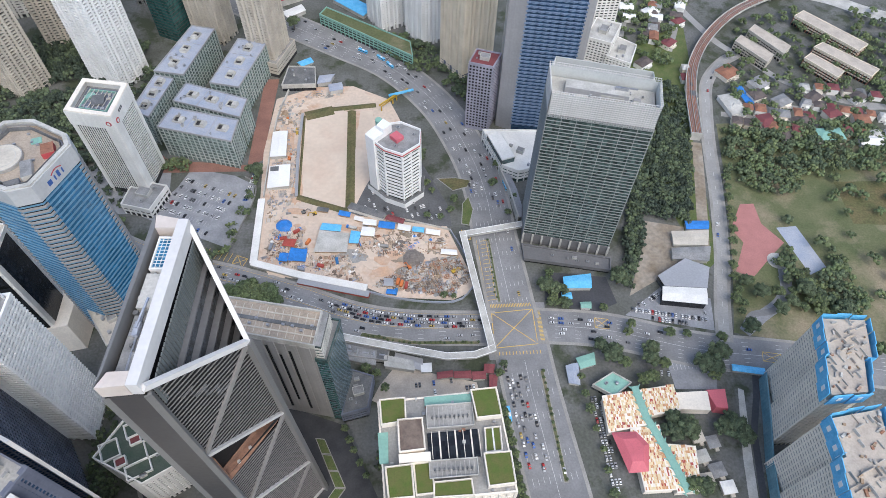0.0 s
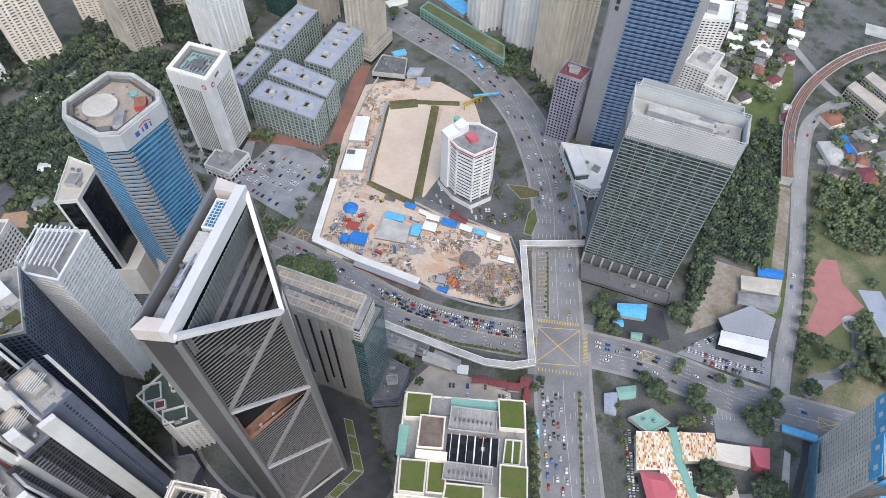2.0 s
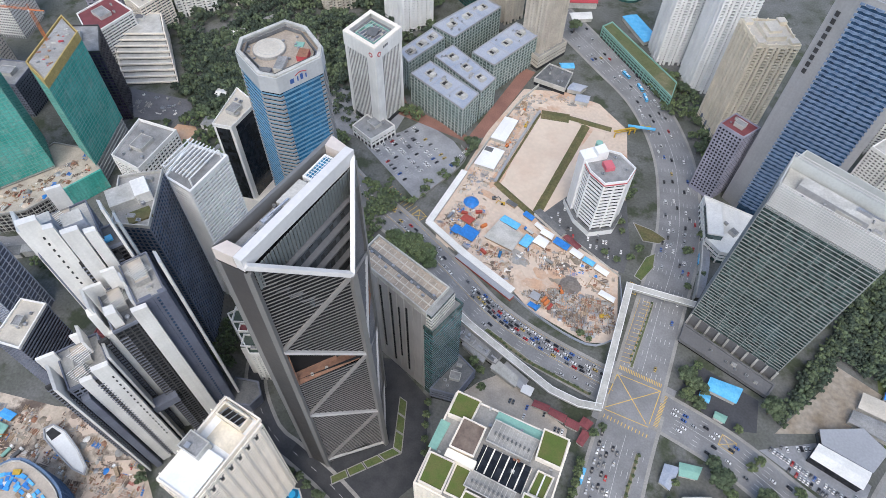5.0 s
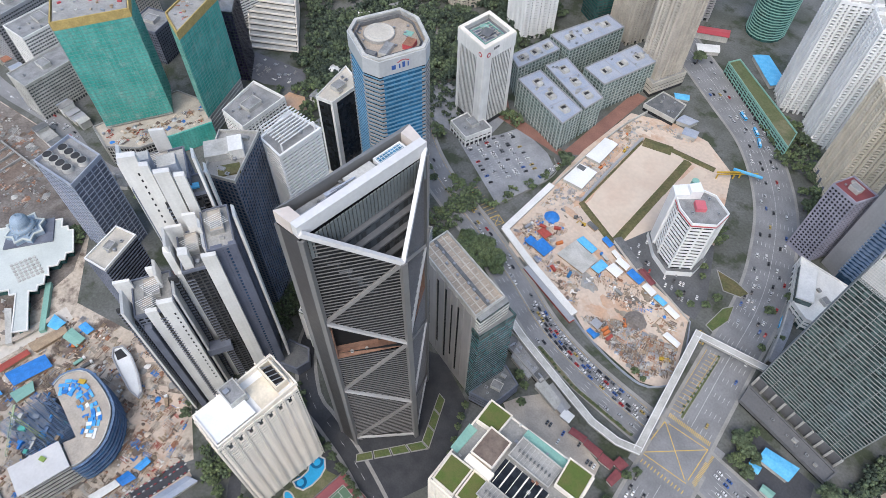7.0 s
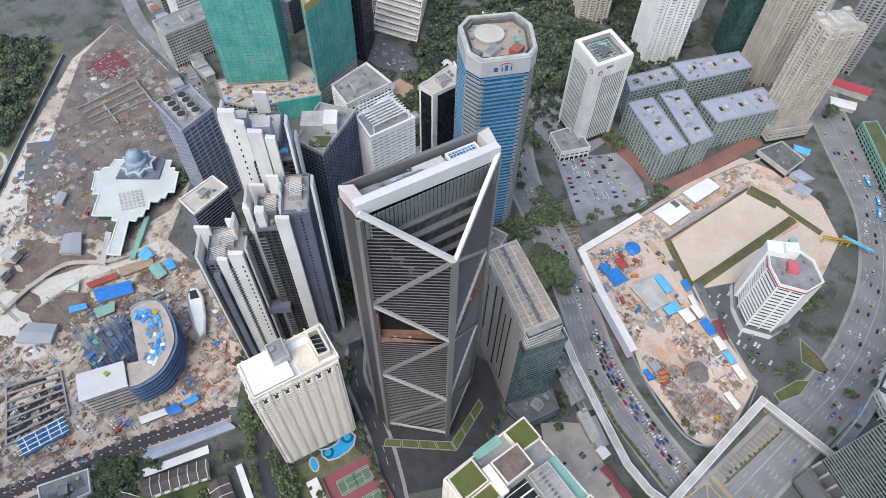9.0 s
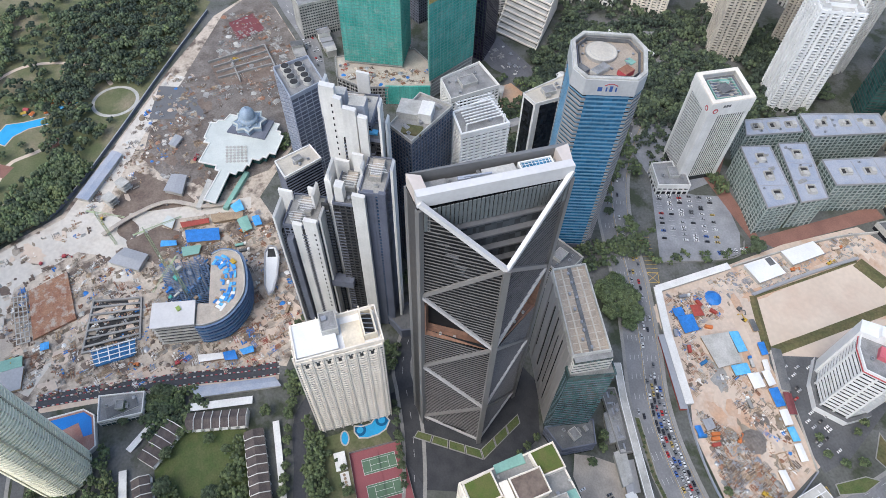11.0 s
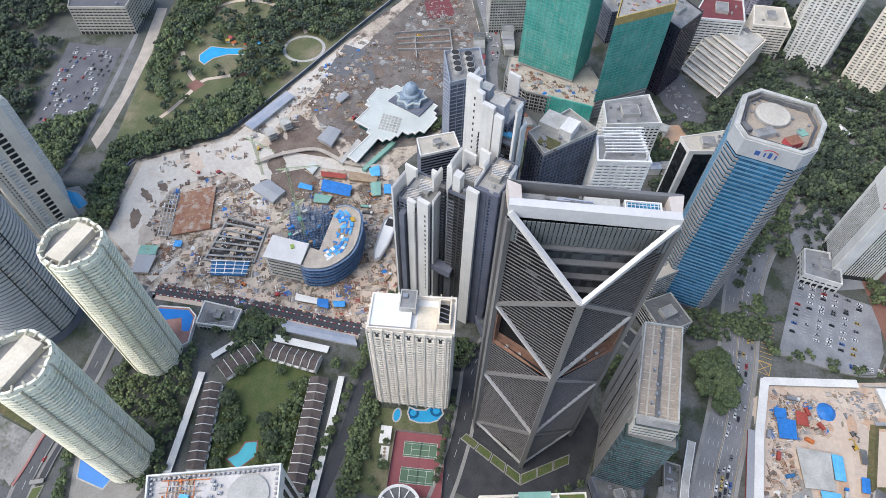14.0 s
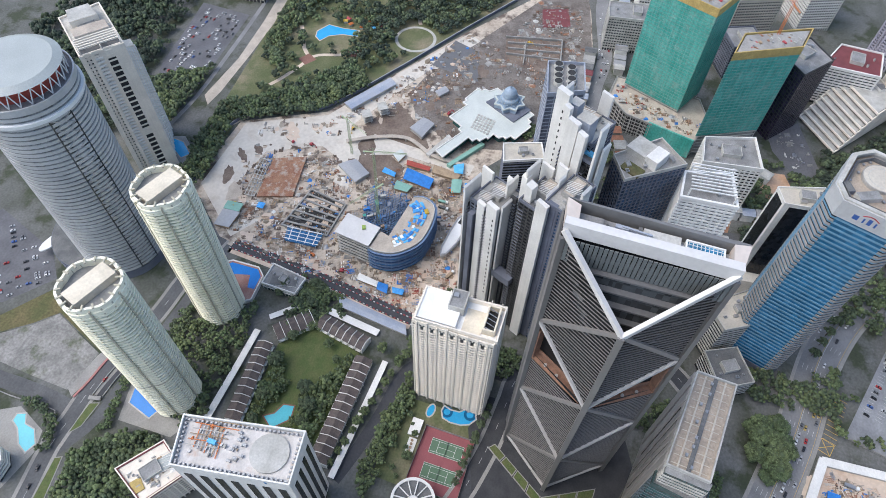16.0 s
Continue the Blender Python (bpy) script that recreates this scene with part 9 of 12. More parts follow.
# Tennis courts.
t = thing("tennis_court", "red tennis ground with two green marked courts", "tennis court", -71, 53)
part("surround", Geo().prism(ccw([(-94, 36), (-91, 73), (-46, 70), (-50, 32)]), 0, 0.2), ["court_red"], t)
for k, (cx, cy) in enumerate(((-80.5, 54.5), (-62, 53))):
    court = part("court", Geo().box(cx, cy, 0.2, 11, 23.8, 0.03, -4), ["court"], t)
    g = Geo()
    c, s = math.cos(radians(-4)), math.sin(radians(-4))
    for u0, v0, u1, v1 in ((-5.5, -11.9, 5.5, -11.9), (-5.5, 11.9, 5.5, 11.9), (-5.5, -11.9, -5.5, 11.9), (5.5, -11.9, 5.5, 11.9), (-4.1, -11.9, -4.1, 11.9), (4.1, -11.9, 4.1, 11.9), (-4.1, -6.4, 4.1, -6.4), (-4.1, 6.4, 4.1, 6.4), (0, -6.4, 0, 6.4)):
        g.beam((cx + c * u0 - s * v0, cy + s * u0 + c * v0, 0.24), (cx + c * u1 - s * v1, cy + s * u1 + c * v1, 0.24), 0.22, 0.02)
    part("court_line", g, ["line"], court)
    part("net", Geo().box(cx, cy, 0.2, 12, 0.1, 1.0, -4), ["roof_dark"], t)
for p, q in (((-94, 36), (-91, 73)), ((-91, 73), (-46, 70)), ((-46, 70), (-50, 32)), ((-50, 32), (-94, 36))):
    part("fence", Geo().beam((*p, 1.6), (*q, 1.6), 0.15, 3.0), ["kerb"], t)
t = pool([(-108, 44), (-103, 46), (-101, 52), (-101, 60), (-103, 66), (-108, 70), (-113, 68), (-114, 62), (-110, 57), (-110, 50), (-112, 45)], "blue kidney-shaped pool with darker rings", rim="pale")
for x, y, r in ((-110.2, 65, 3.2), (-108, 48, 3.0)):
    part("deep_ring", Geo().cyl(x, y, 0.2, 0.215, r + 1.4, 24).cyl(x, y, 0.215, 0.23, r - 0.6, 24, 1), ["pool_deep", "water"], t)
pool(circle(-106, 36, 5, 14, 2.6, 170), "small blue wading pool")
sheet("pool_terrace", [(-117, 26), (-112, 76), (-113, 78), (-119, 24)], 0.1, "brick", "brick-paved pool terrace", "paving")
t = thing("garden_pavilion", "white garden pavilion with planters", "pavilion", -88, 29)
part("roof", Geo().box(-90, 29, 3, 13, 8, 0.5, -4), ["white"], t)
part("wall", Geo().box(-90, 29, 0, 12, 7, 3, -4), ["pale"], t)
part("terrace", Geo().box(-77, 29, 0, 11, 6, 1.0, -4), ["white"], t)
for k in range(4):
    part("planter", Geo().cyl(-80.5 + 2.6 * k, 29, 1, 1.8, 1.0, 10), ["timber"], t)
# Rotunda roof at the southern edge.
t = thing("rotunda_house", "round white rotunda with radial roof beams", "rotunda", -38, 42)
part("wall", Geo().cyl(-38, 42, 0, 10, 15, 36), ["pale"], t)
part("roof", Geo().cyl(-38, 42, 10, 11, 14.5, 36), ["roof_dark"], t)
part("ring_wall", Geo().band(circle(-38, 42, 14, 36), 1.2, 9, 12.5, 0, 0.6), ["white"], t)
for k in range(12):
    a = math.pi * k / 6
    part("roof_beam", Geo().beam((-38 + 4 * math.cos(a), 42 + 4 * math.sin(a), 12), (-38 + 14 * math.cos(a), 42 + 14 * math.sin(a), 12), 0.7, 0.8), ["white"], t)
part("hub", Geo().cyl(-38, 42, 11, 14, 4, 20, 0, 3), ["white"], t)

# Low shop roofs and yards along the town streets.
rng = random.Random(91)
for (x0, y0), (x1, y1), n, dep, off in (((-560, 100), (-470, 100), 9, 11, 0), ((-600, 132), (-530, 134), 7, 12, 0), ((-440, 138), (-360, 158), 7, 12, 0), ((-452, 104), (-420, 128), 3, 10, 0), ((-352, 196), (-362, 300), 8, 10, 0), ((-318, 236), (-326, 300), 5, 10, 0), ((-640, 128), (-720, 128), 7, 12, 0), ((-410, 290), (-440, 240), 4, 12, 0)):
    turn = math.degrees(math.atan2(y1 - y0, x1 - x0))
    w = math.hypot(x1 - x0, y1 - y0) / n
    for i in range(n):
        f = (i + 0.5) / n
        x, y = x0 + (x1 - x0) * f, y0 + (y1 - y0) * f
        rf, nm = rng.choice([("roof", "grey"), ("roof_dark", "black"), ("clay_tile", "terracotta"), ("pale", "pale"), ("roof_blue", "blue-grey"), ("maroon", "maroon"), ("silver", "silver"), ("concrete", "weathered grey")])
        shed(rect(x, y, w * rng.uniform(0.8, 0.98), dep * rng.uniform(0.8, 1.2), turn), rng.uniform(5, 12), rf, nm + "-roofed low shop building in a row", wall=rng.choice(["white", "pale", "beige"]), name="shop_building", rise=rng.uniform(0.3, 1.6), category="shop building", group="shop rows")
# ---- white hospital block on the building site's edge ----
def hospital():
    poly = ccw([(-39, 399), (-25, 384), (-10, 376.5), (5, 388), (6.5, 405), (-10, 415), (-30, 412)])
    t = tower("white_clinic_block", "white octagonal clinic block with dark window strips", poly, 66, 4.2, "glass_dark", "bright", 2.3, 0.5, (12, 1.4, 0.7, "bright"), roof="roof", crown=2.0, kit=3, seed=120, lift=False, category="clinic")
    part("rim_stripe", Geo().band(poly, 0.85, 64.4, 65.6, 0, 0.2), ["red"], t, "thin red stripe below the parapet")
    part("stair_wall", Geo().prism(ccw([(-41, 398), (-34, 390), (-24, 399), (-32, 408)]), 0, 71), ["bright"], t)
    part("stair_wall", Geo().prism(ccw([(-31, 404), (-25, 398), (-18, 405), (-25, 412)]), 0, 75), ["bright"], t)
    part("roof_box", Geo().box(-14, 396, 66, 8, 9, 4, 40), ["pink"], t, "pink-red roof box")
    part("tank", Geo().cyl(-29, 412, 66, 74, 3, 16), ["verdigris"], t)
    part("entrance_block", Geo().prism(grow(poly, 3.5), 0, 6.5, 0, 1), ["bright", "roof_dark"], t)
    w = shed([(-62, 372), (-30, 358), (-27, 364), (-58, 378)], 5, "roof_dark", "long dark flat-roofed annex with a white rim", wall="white", name="annex", rise=0.3)
    shed([(-28, 358), (-12, 352), (-10, 357), (-25, 363)], 4, "maroon", "maroon-roofed annex", name="annex", rise=1.0)


hospital()


# ---- the sandy building site ----
def hoarding_run(pts, half, h, mat, label, roof=None):
    t = thing("site_hoarding", label, "hoarding")
    line = smooth_line(pts, 6) if len(pts) > 2 else [Vector(p) for p in pts]
    part("panel", strip(line, half, -half, h, h), [mat], t)
    if roof:
        part("roof", strip(line, half + 0.5, -half - 0.5, h + 0.25, 0.25), [roof], t)


def straight(*pts):
    """Points every few metres on straight stretches."""
    out = []
    for a, b in zip(pts, pts[1:]):
        a, b = Vector(a), Vector(b)
        n = max(1, int((b - a).length / 6))
        out += [a.lerp(b, i / n) for i in range(n)]
    return out + [Vector(pts[-1])]


t = thing("covered_hoarding", "white-roofed covered walkway round a building site", "hoarding")
for pts in (((-141, 388), (-141, 316)), ((-142.5, 317), (-101, 302), (-44, 286))):
    up = 0.0 if len(pts) == 2 else 0.08
    part("wall", strip(straight(*pts), 2.6, -2.6, 3.2, 3.2), ["pale"], t)
    part("roof", strip(straight(*pts), 3.2, -3.2, 3.7 + up, 0.4), ["white"], t)
t = thing("covered_hoarding", "grey-roofed covered walkway beside a road", "hoarding")
part("wall", strip(straight((-102, 297), (-42, 280)), 2.6, -2.6, 2.8, 2.8), ["red_dull"], t)
part("roof", strip(straight((-102, 297), (-42, 280)), 3.0, -3.0, 3.2, 0.4), ["silver"], t)
hoarding_run([(-140, 392), (-139, 450), (-136, 500), (-128, 540)], 0.5, 3.0, "pale", "pale site hoarding along a footway")
hoarding_run([(-42, 283), (-24, 277), (4, 271), (28, 270), (40, 277), (47, 292), (40, 320), (30, 345)], 0.25, 2.8, "roof_blue", "blue and white site hoarding along a road")
hoarding_run([(30, 345), (10, 352), (-20, 362), (-60, 372)], 0.2, 2.4, "pale", "pale site hoarding beside a forecourt", None)
hoarding_run([(-165, 334), (-150, 384), (-149, 408), (-160, 418)], 0.25, 2.2, "concrete", "grey hoarding beside a parking lot")
hoarding_run([(-110, 391), (-112, 450), (-111, 503)], 1.3, 2.0, "silver", "grey screen wall beside a sand field")
shed([(-137, 400), (-137, 427), (-118, 429), (-117, 402)], 4.5, "bright", "white-roofed site office", name="site_office")
shed([(-138, 440), (-138, 474), (-124, 475), (-123, 441)], 4.5, "bright", "white-roofed site office", name="site_office")
t = thing("roof_panel", "dark skylight panel on a site office roof", "roof panel", -132, 423, 5.3)
part("panel", Geo().box(-132, 423, 5.3, 8, 6, 0.3, 2), ["roof_dark"], t)
part("rim", Geo().band(rect(-132, 423, 8, 6, 2), 0.3, 5.2, 5.7), ["bright"], t)
for poly, mt, lab in (
    ([(-112, 318), (-97, 316), (-96, 328), (-110, 331)], "tarp", "blue tarpaulin over site stores"), ([(-120, 318), (-113, 317), (-112, 325), (-119, 326)], "tarp", "blue tarpaulin over site stores"),
    ([(-118, 334), (-108, 332), (-106, 340), (-116, 341)], "red_dull", "red site shelter"), ([(-90, 326), (-62, 324), (-60, 344), (-86, 349)], "pale", "large pale-roofed site workshop"),
    ([(-86, 350), (-68, 347), (-67, 354), (-84, 357)], "cyan", "light blue site roof"), ([(-60, 334), (-52, 333), (-50, 345), (-58, 347)], "cyan", "light blue site roof"),
    ([(-50, 342), (-38, 340), (-37, 349), (-48, 351)], "bright", "white site shelter"), ([(-48, 354), (-36, 352), (-36, 358), (-47, 360)], "bright", "white site cabin"),
    ([(-34, 350), (-20, 347), (-19, 354), (-33, 357)], "tarp", "blue site cabin roof"), ([(-17, 347), (-6, 344), (-5, 350), (-16, 353)], "bright", "white site cabin"),
    ([(-4, 344), (6, 342), (7, 347), (-3, 349)], "cyan", "light blue site cabin"), ([(8, 341), (20, 338), (21, 343), (9, 346)], "bright", "white site cabin"),
    ([(-30, 288), (-22, 287), (-22, 294), (-29, 295)], "silver", "grey site cabin"), ([(-28, 280), (-20, 279), (-20, 283), (-27, 284)], "tarp", "blue site cabin roof"),
    ([(20, 318), (34, 316), (34, 321), (21, 323)], "bright", "white site cabin"), ([(-70, 366), (-60, 363), (-59, 368), (-69, 371)], "tarp", "blue site roof"),
    ([(-56, 360), (-48, 357), (-47, 361), (-55, 364)], "white", "white site cabin"), ([(-90, 372), (-80, 370), (-79, 374), (-89, 376)], "roof_dark", "dark site machine shed")):
    shed(poly, 3.0, mt, lab, wall="timber", name="site_cabin", rise=0.4)
whole("blue_tarpaulin", Geo().cyl(-119, 358, 0.1, 2.6, 7.5, 14, 0, 3.5), ["tarp"], "rumpled blue tarpaulin over a round heap", "tarpaulin")
for i, (x, y, a, mt, nm) in enumerate(((-18, 292, 75, "orange", "orange"), (-15, 290, 75, "orange", "orange"), (-11, 288, 80, "red_dull", "dull red"), (-118, 343, 10, "red_dull", "dull red"), (-107, 350, 30, "red_dull", "dull red"), (-96, 338, 60, "orange", "orange"), (-20, 282, 75, "net_blue", "blue"), (-100, 309, 160, "steel", "grey"), (-84, 312, 160, "red_dull", "dull red"), (-70, 316, 100, "net_blue", "blue"))):
    container(x, y, a, mt, nm + " site container on sandy earth")
debris([(-135, 322), (-98, 308), (-46, 293), (-60, 322), (-95, 322), (-100, 355), (-130, 355)], 700, 131, DB_MUTED, "timber, steel and tarpaulins on a building site", big=2.2)
debris([(-40, 290), (25, 275), (44, 295), (34, 318), (-12, 308)], 1300, 132, ["concrete", "timber", "steel", "rust", "pale", "soil"], "broken concrete, timber and steel on a building site", big=2.6)
debris([(-60, 320), (24, 320), (28, 340), (-50, 358)], 420, 133, DB_MUTED, "scattered site materials", big=2.2)
debris([(-136, 360), (-112, 358), (-112, 520), (-60, 535), (-100, 540), (-136, 520)], 600, 134, ["pale", "steel", "timber", "concrete"], "stacked pale building materials", big=2.0)
for x, y, rx, ry, a, mt in ((-110, 402, 5, 26, 0, "orange_earth"), (-13, 318, 16, 6, -15, "orange_earth"), (-31, 303, 11, 6, 10, "orange_earth"), (5, 311, 9, 4, -15, "orange_earth"), (-108, 374, 10, 4, -10, "orange_earth"), (-122, 362, 9, 8, 0, "sand"), (-57, 321, 16, 7, -15, "concrete"), (-12, 330, 10, 7, 0, "rubble"), (0, 292, 19, 9, -12, "rubble"), (25, 304, 8, 9, 0, "dirt"), (-121, 458, 4, 26, 0, "orange_earth"), (-118, 515, 14, 6, 0, "sand"), (-120, 306, 14, 3, -18, "sand"), (-36, 322, 12, 7, -15, "sand"), (-86, 305, 16, 4, -16, "sand"), (-84, 362, 16, 5, -14, "sand"), (-62, 352, 20, 4, -14, "orange_earth"), (8, 330, 18, 4, -14, "sand")):
    blot(x, y, rx, ry, a, mt, {"orange_earth": "orange trodden earth on a building site", "sand": "pale sandy earth on a building site", "concrete": "grey concrete yard on a building site", "rubble": "grey rubble patch on a building site", "dirt": "brown muddy earth on a building site"}[mt])
mottle([(-138, 318), (-98, 308), (-44, 291), (28, 274), (44, 292), (30, 340), (-56, 362), (-112, 372), (-138, 380)], 34, 190, ["orange_earth", "sand", "sand", "orange_earth", "dirt"], "patches of orange and pale earth on a building site", 0.34, (2.0, 7.0), -12)
whole("spoil_heap", Geo().cyl(-4, 316, 0.1, 2.6, 10, 14, 0, 3).cyl(4, 326, 0.1, 1.4, 6, 12, 1, 2), ["rubble", "sand"], "low heap of spoil and scrap", "heap", kind="stuff")
t = thing("excavation_frame", "square timber-lined excavation in sandy earth", "excavation", 16, 326)
part("rim", Geo().band(rect(16, 328, 12, 7, -5), 0.7, 0.1, 1.0), ["timber"], t)
part("floor", Geo().box(16, 328, 0.1, 12, 7, 0.1, -5), ["soil"], t)
t = thing("gantry", "yellow launching gantry with a blue beam over a ring road", "gantry", -22, 520)
for k in range(5):
    part("frame", Geo().beam((-30 + 4 * k, 505 + 4 * k, 6), (-18 + 4 * k, 516 + 4 * k, 6), 0.8, 0.8), ["machine"], t)
part("girder", Geo().beam((-32, 506, 6.6), (-8, 528, 6.6), 1.2, 1.4), ["machine"], t)
part("arm", Geo().beam((-22, 520, 7.4), (4, 528, 7.4), 2.2, 1.8), ["cyan"], t)
for x, y in ((-30, 505), (-18, 516), (-14, 521), (-2, 532)):
    part("leg", Geo().box(x, y, 0, 1.2, 1.2, 6), ["machine"], t)
t = tower("station_box", "low station block with a dark flat roof and pale rim", [(-134, 540), (-129, 570), (-101, 568), (-99, 540)], 8, 4, "glass_dark", "pale", 2.2, 0.4, None, roof="roof_dark", kit=5, seed=140, category="station", lift=False)
shed([(-98, 545), (-84, 548), (-80, 560), (-96, 558)], 5, "roof_blue", "blue-grey station canopy", name="station_canopy")
shed([(-84, 532), (-70, 535), (-72, 546), (-86, 543)], 5, "roof_blue", "blue-grey station canopy", name="station_canopy")
shed([(-122, 584), (-108, 592), (-104, 584), (-116, 577)], 3, "cyan", "light blue tarpaulin shelter", name="shelter")
shed([(-164, 700), (-127, 720), (-122, 706), (-158, 688)], 8, "red", "red petrol station block", name="petrol_station")
shed([(-146, 675), (-124, 690), (-118, 678), (-138, 664)], 5, "white", "white canopy by a road", name="canopy")
shed([(-88, 700), (-74, 712), (-38, 680), (-50, 664)], 5, "cyan", "bright blue sheet roof", name="market_roof")

# ---- footbridge round the junction ----
lift = 0.0
t = thing("covered_footbridge", "long white covered footbridge over a junction", "footbridge", 45, 280)
for pts in (((96, 343), (40, 334)), ((40, 337), (54, 221)), ((56, 222), (40, 217), (18, 217), (-21, 227), (-44, 233), (-62, 238), (-90, 248))):
    ln = straight(*pts)
    lift += 0.06
    part("deck", strip(ln, 2.3, -2.3, 6.2 + lift, 0.7), ["concrete"], t)
    part("side_rail", strip(ln, 2.4, 2.2, 7.4 + lift, 1.2), ["pale"], t)
    part("side_rail", strip(ln, -2.2, -2.4, 7.4 + lift, 1.2), ["pale"], t)
    part("roof", strip(ln, 2.7, -2.7, 9.2 + lift, 0.25), ["pale"], t, "pale sheet roof")
    part("roof_edge", strip(ln, 2.9, 2.4, 9.32 + lift, 0.3), ["bright"], t)
    part("roof_edge", strip(ln, -2.4, -2.9, 9.32 + lift, 0.3), ["bright"], t)
    for i, (q, n, d, s) in enumerate(along(ln)):
        part("post", Geo().box(q.x + n.x * 2.2, q.y + n.y * 2.2, 6.2, 0.25, 0.25, 2.9).box(q.x - n.x * 2.2, q.y - n.y * 2.2, 6.2, 0.25, 0.25, 2.9), ["pale"], t)
        if i % 4 == 0:
            part("column", Geo().cyl(q.x, q.y, 0, 5.6, 0.55, 10), ["concrete"], t)

# ---- block with roof gardens ----
def garden_block():
    poly = ccw([(-29.5, 148.5), (42, 152.5), (46.5, 93), (-26, 91)])
    t = tower("roof_garden_block", "pale residential block with grassed roof squares and a dark atrium", poly, 91, 3.5, "glass_teal", "ivory", 1.4, 0.6, (4.5, 1.4, 0.9, "ivory"), roof="concrete", crown=0.8, kit=0)
    def garden(q, mat="turf", z=97.0, base=91.0):
        q = ccw(q)
        part("roof_pavilion", Geo().prism(q, base, z - 0.6), ["ivory"], t)
        part("garden_rim", Geo().band(q, 0.3, z - 1.2, z + 0.4, 0, 0.3), ["ivory"], t)
        part("garden_bed", Geo().prism(grow(q, -0.7), z - 0.6, z), [mat], t, "square of roof turf" if mat == "turf" else "brown planted roof bed")
    garden([(-28.5, 148), (-13.5, 148.7), (-13.2, 134.5), (-27.5, 133)])
    garden([(26, 151.2), (41.2, 152), (42.8, 134.8), (28, 134)])
    garden([(30, 113), (45.3, 113.4), (46, 96), (31, 95)])
    garden([(-25.6, 108.5), (-10.8, 109.5), (-10, 92), (-24, 91.5)])
    garden([(-18, 134.6), (-3.8, 135), (-3, 117), (-17.5, 116)], "soil", 99)
    garden([(-10, 110.5), (0.4, 111), (1.2, 94), (-9, 93.5)], "turf", 94)
    garden([(1, 99.5), (22, 100.2), (22.5, 91.5), (0.5, 91.5)], "turf", 94.5)
    garden([(32.2, 128.6), (41.4, 129), (41, 115), (31.6, 114.6)], "turf", 94)
    part("garden_path", Geo().box(36.6, 121.8, 94.0, 0.9, 13, 0.25, 0), ["white"], t)
    part("penthouse", Geo().box(-9, 113, 91, 18, 5, 6, 2), ["ivory"], t)
    part("atrium_glass", Geo().prism(ccw([(-1.5, 128), (28, 129), (28.5, 113), (-1, 112.5)]), 91, 92.2), ["glass_dark"], t, "dark sloping atrium glass")
    for k in range(7):
        x = 1 + 4.6 * k
        part("atrium_mullion", Geo().beam((x, 128.6, 92.6), (x + 0.3, 112.8, 92.6), 0.8 if k % 2 else 0.35, 0.8), ["ivory"], t)
    for y0, y1 in ((130, 143.5), (101.5, 111)):
        part("plant_deck", Geo().prism(ccw([(-1, y0), (26, y0 + 0.6), (26, y1 + 0.4), (-1, y1)]), 91, 94.5), ["concrete"], t)
        part("deck_rail", Geo().band(ccw([(-1, y0), (26, y0 + 0.6), (26, y1 + 0.4), (-1, y1)]), 0.3, 94.5, 95.8, 0, 0.1), ["pale"], t)
        for k in range(9):
            x = 2 + 2.6 * k
            y = y0 + (y1 - y0) * 0.45
            part("roof_vent", Geo().cyl(x, y, 94.5, 96.6, 0.55, 10).beam((x, y - 1.4, 95), (x, y + 1.4, 95), 0.35, 0.35), ["roof_dark"], t)
            part("deck_seam", Geo().box(x + 1.3, (y0 + y1) / 2, 94.5, 0.25, (y1 - y0) * 0.9, 0.25), ["pale"], t)
    part("glass_canopy", Geo().prism(ccw([(-2, 150), (26, 150.8), (26, 145), (-2, 144.6)]), 86, 92.5), ["verdigris"], t, "pale green glass canopy")
    part("terrace", Geo().prism(ccw([(-30, 130), (-24, 130), (-24, 112), (-29, 112)]), 91, 92), ["verdigris"], t)
    rng = random.Random(15)
    for i in range(30):
        x, y = rng.uniform(-24, 44), rng.uniform(93, 150)
        part("roof_unit", Geo().box(x, y, 91, rng.uniform(0.8, 2), rng.uniform(0.8, 2), rng.uniform(0.8, 2)), [rng.choice(["steel", "pale", "clay_tile"])], t)


garden_block()
# Low roofs south of the avenue.
for poly, mt, lab, h in (([(10, 206), (22, 207), (22, 202), (10, 201)], "walk_red", "dull red canopy roof", 4), ([(23, 206), (36, 206), (36, 200), (23, 201)], "walk_red", "dull red canopy roof", 4), ([(37, 205), (47, 205), (47, 199), (37, 199)], "walk_red", "dull red canopy roof", 4), ([(47, 211), (55, 210), (53, 203), (46, 204)], "walk_red", "dull red canopy roof", 4), ([(50, 202), (56, 201), (54, 190), (49, 191)], "walk_red", "dull red canopy roof", 4), ([(-2, 214), (6, 214), (6, 207), (-2, 207)], "bright", "square white canopy", 4.5), ([(-30, 222), (-8, 216), (-7, 208), (-30, 213)], "pale", "pale-roofed station entrance", 6), ([(-62, 234), (-36, 226), (-37, 214), (-58, 220)], "roof", "grey station roof with vents", 6)):
    shed(poly, h, mt, lab, name="low_roof", rise=0.5, group="low roofs by the avenue")
t = tower("station_annex", "long low flat-roofed block with ducts beside a footbridge", [(-76, 227), (-73, 237), (-26, 227.5), (-28, 217)], 6, 3, "glass_dark", "concrete", 1.2, 0.3, None, roof="roof_dark", kit=4, seed=141, category="station", lift=False)
for k in range(7):
    part("roof_duct", Geo().box(-70 + 6.4 * k, 229.5 - 1.25 * k, 6, 4.6, 1.2, 0.9, -12 + 90 * (k % 2)), ["steel"], t)
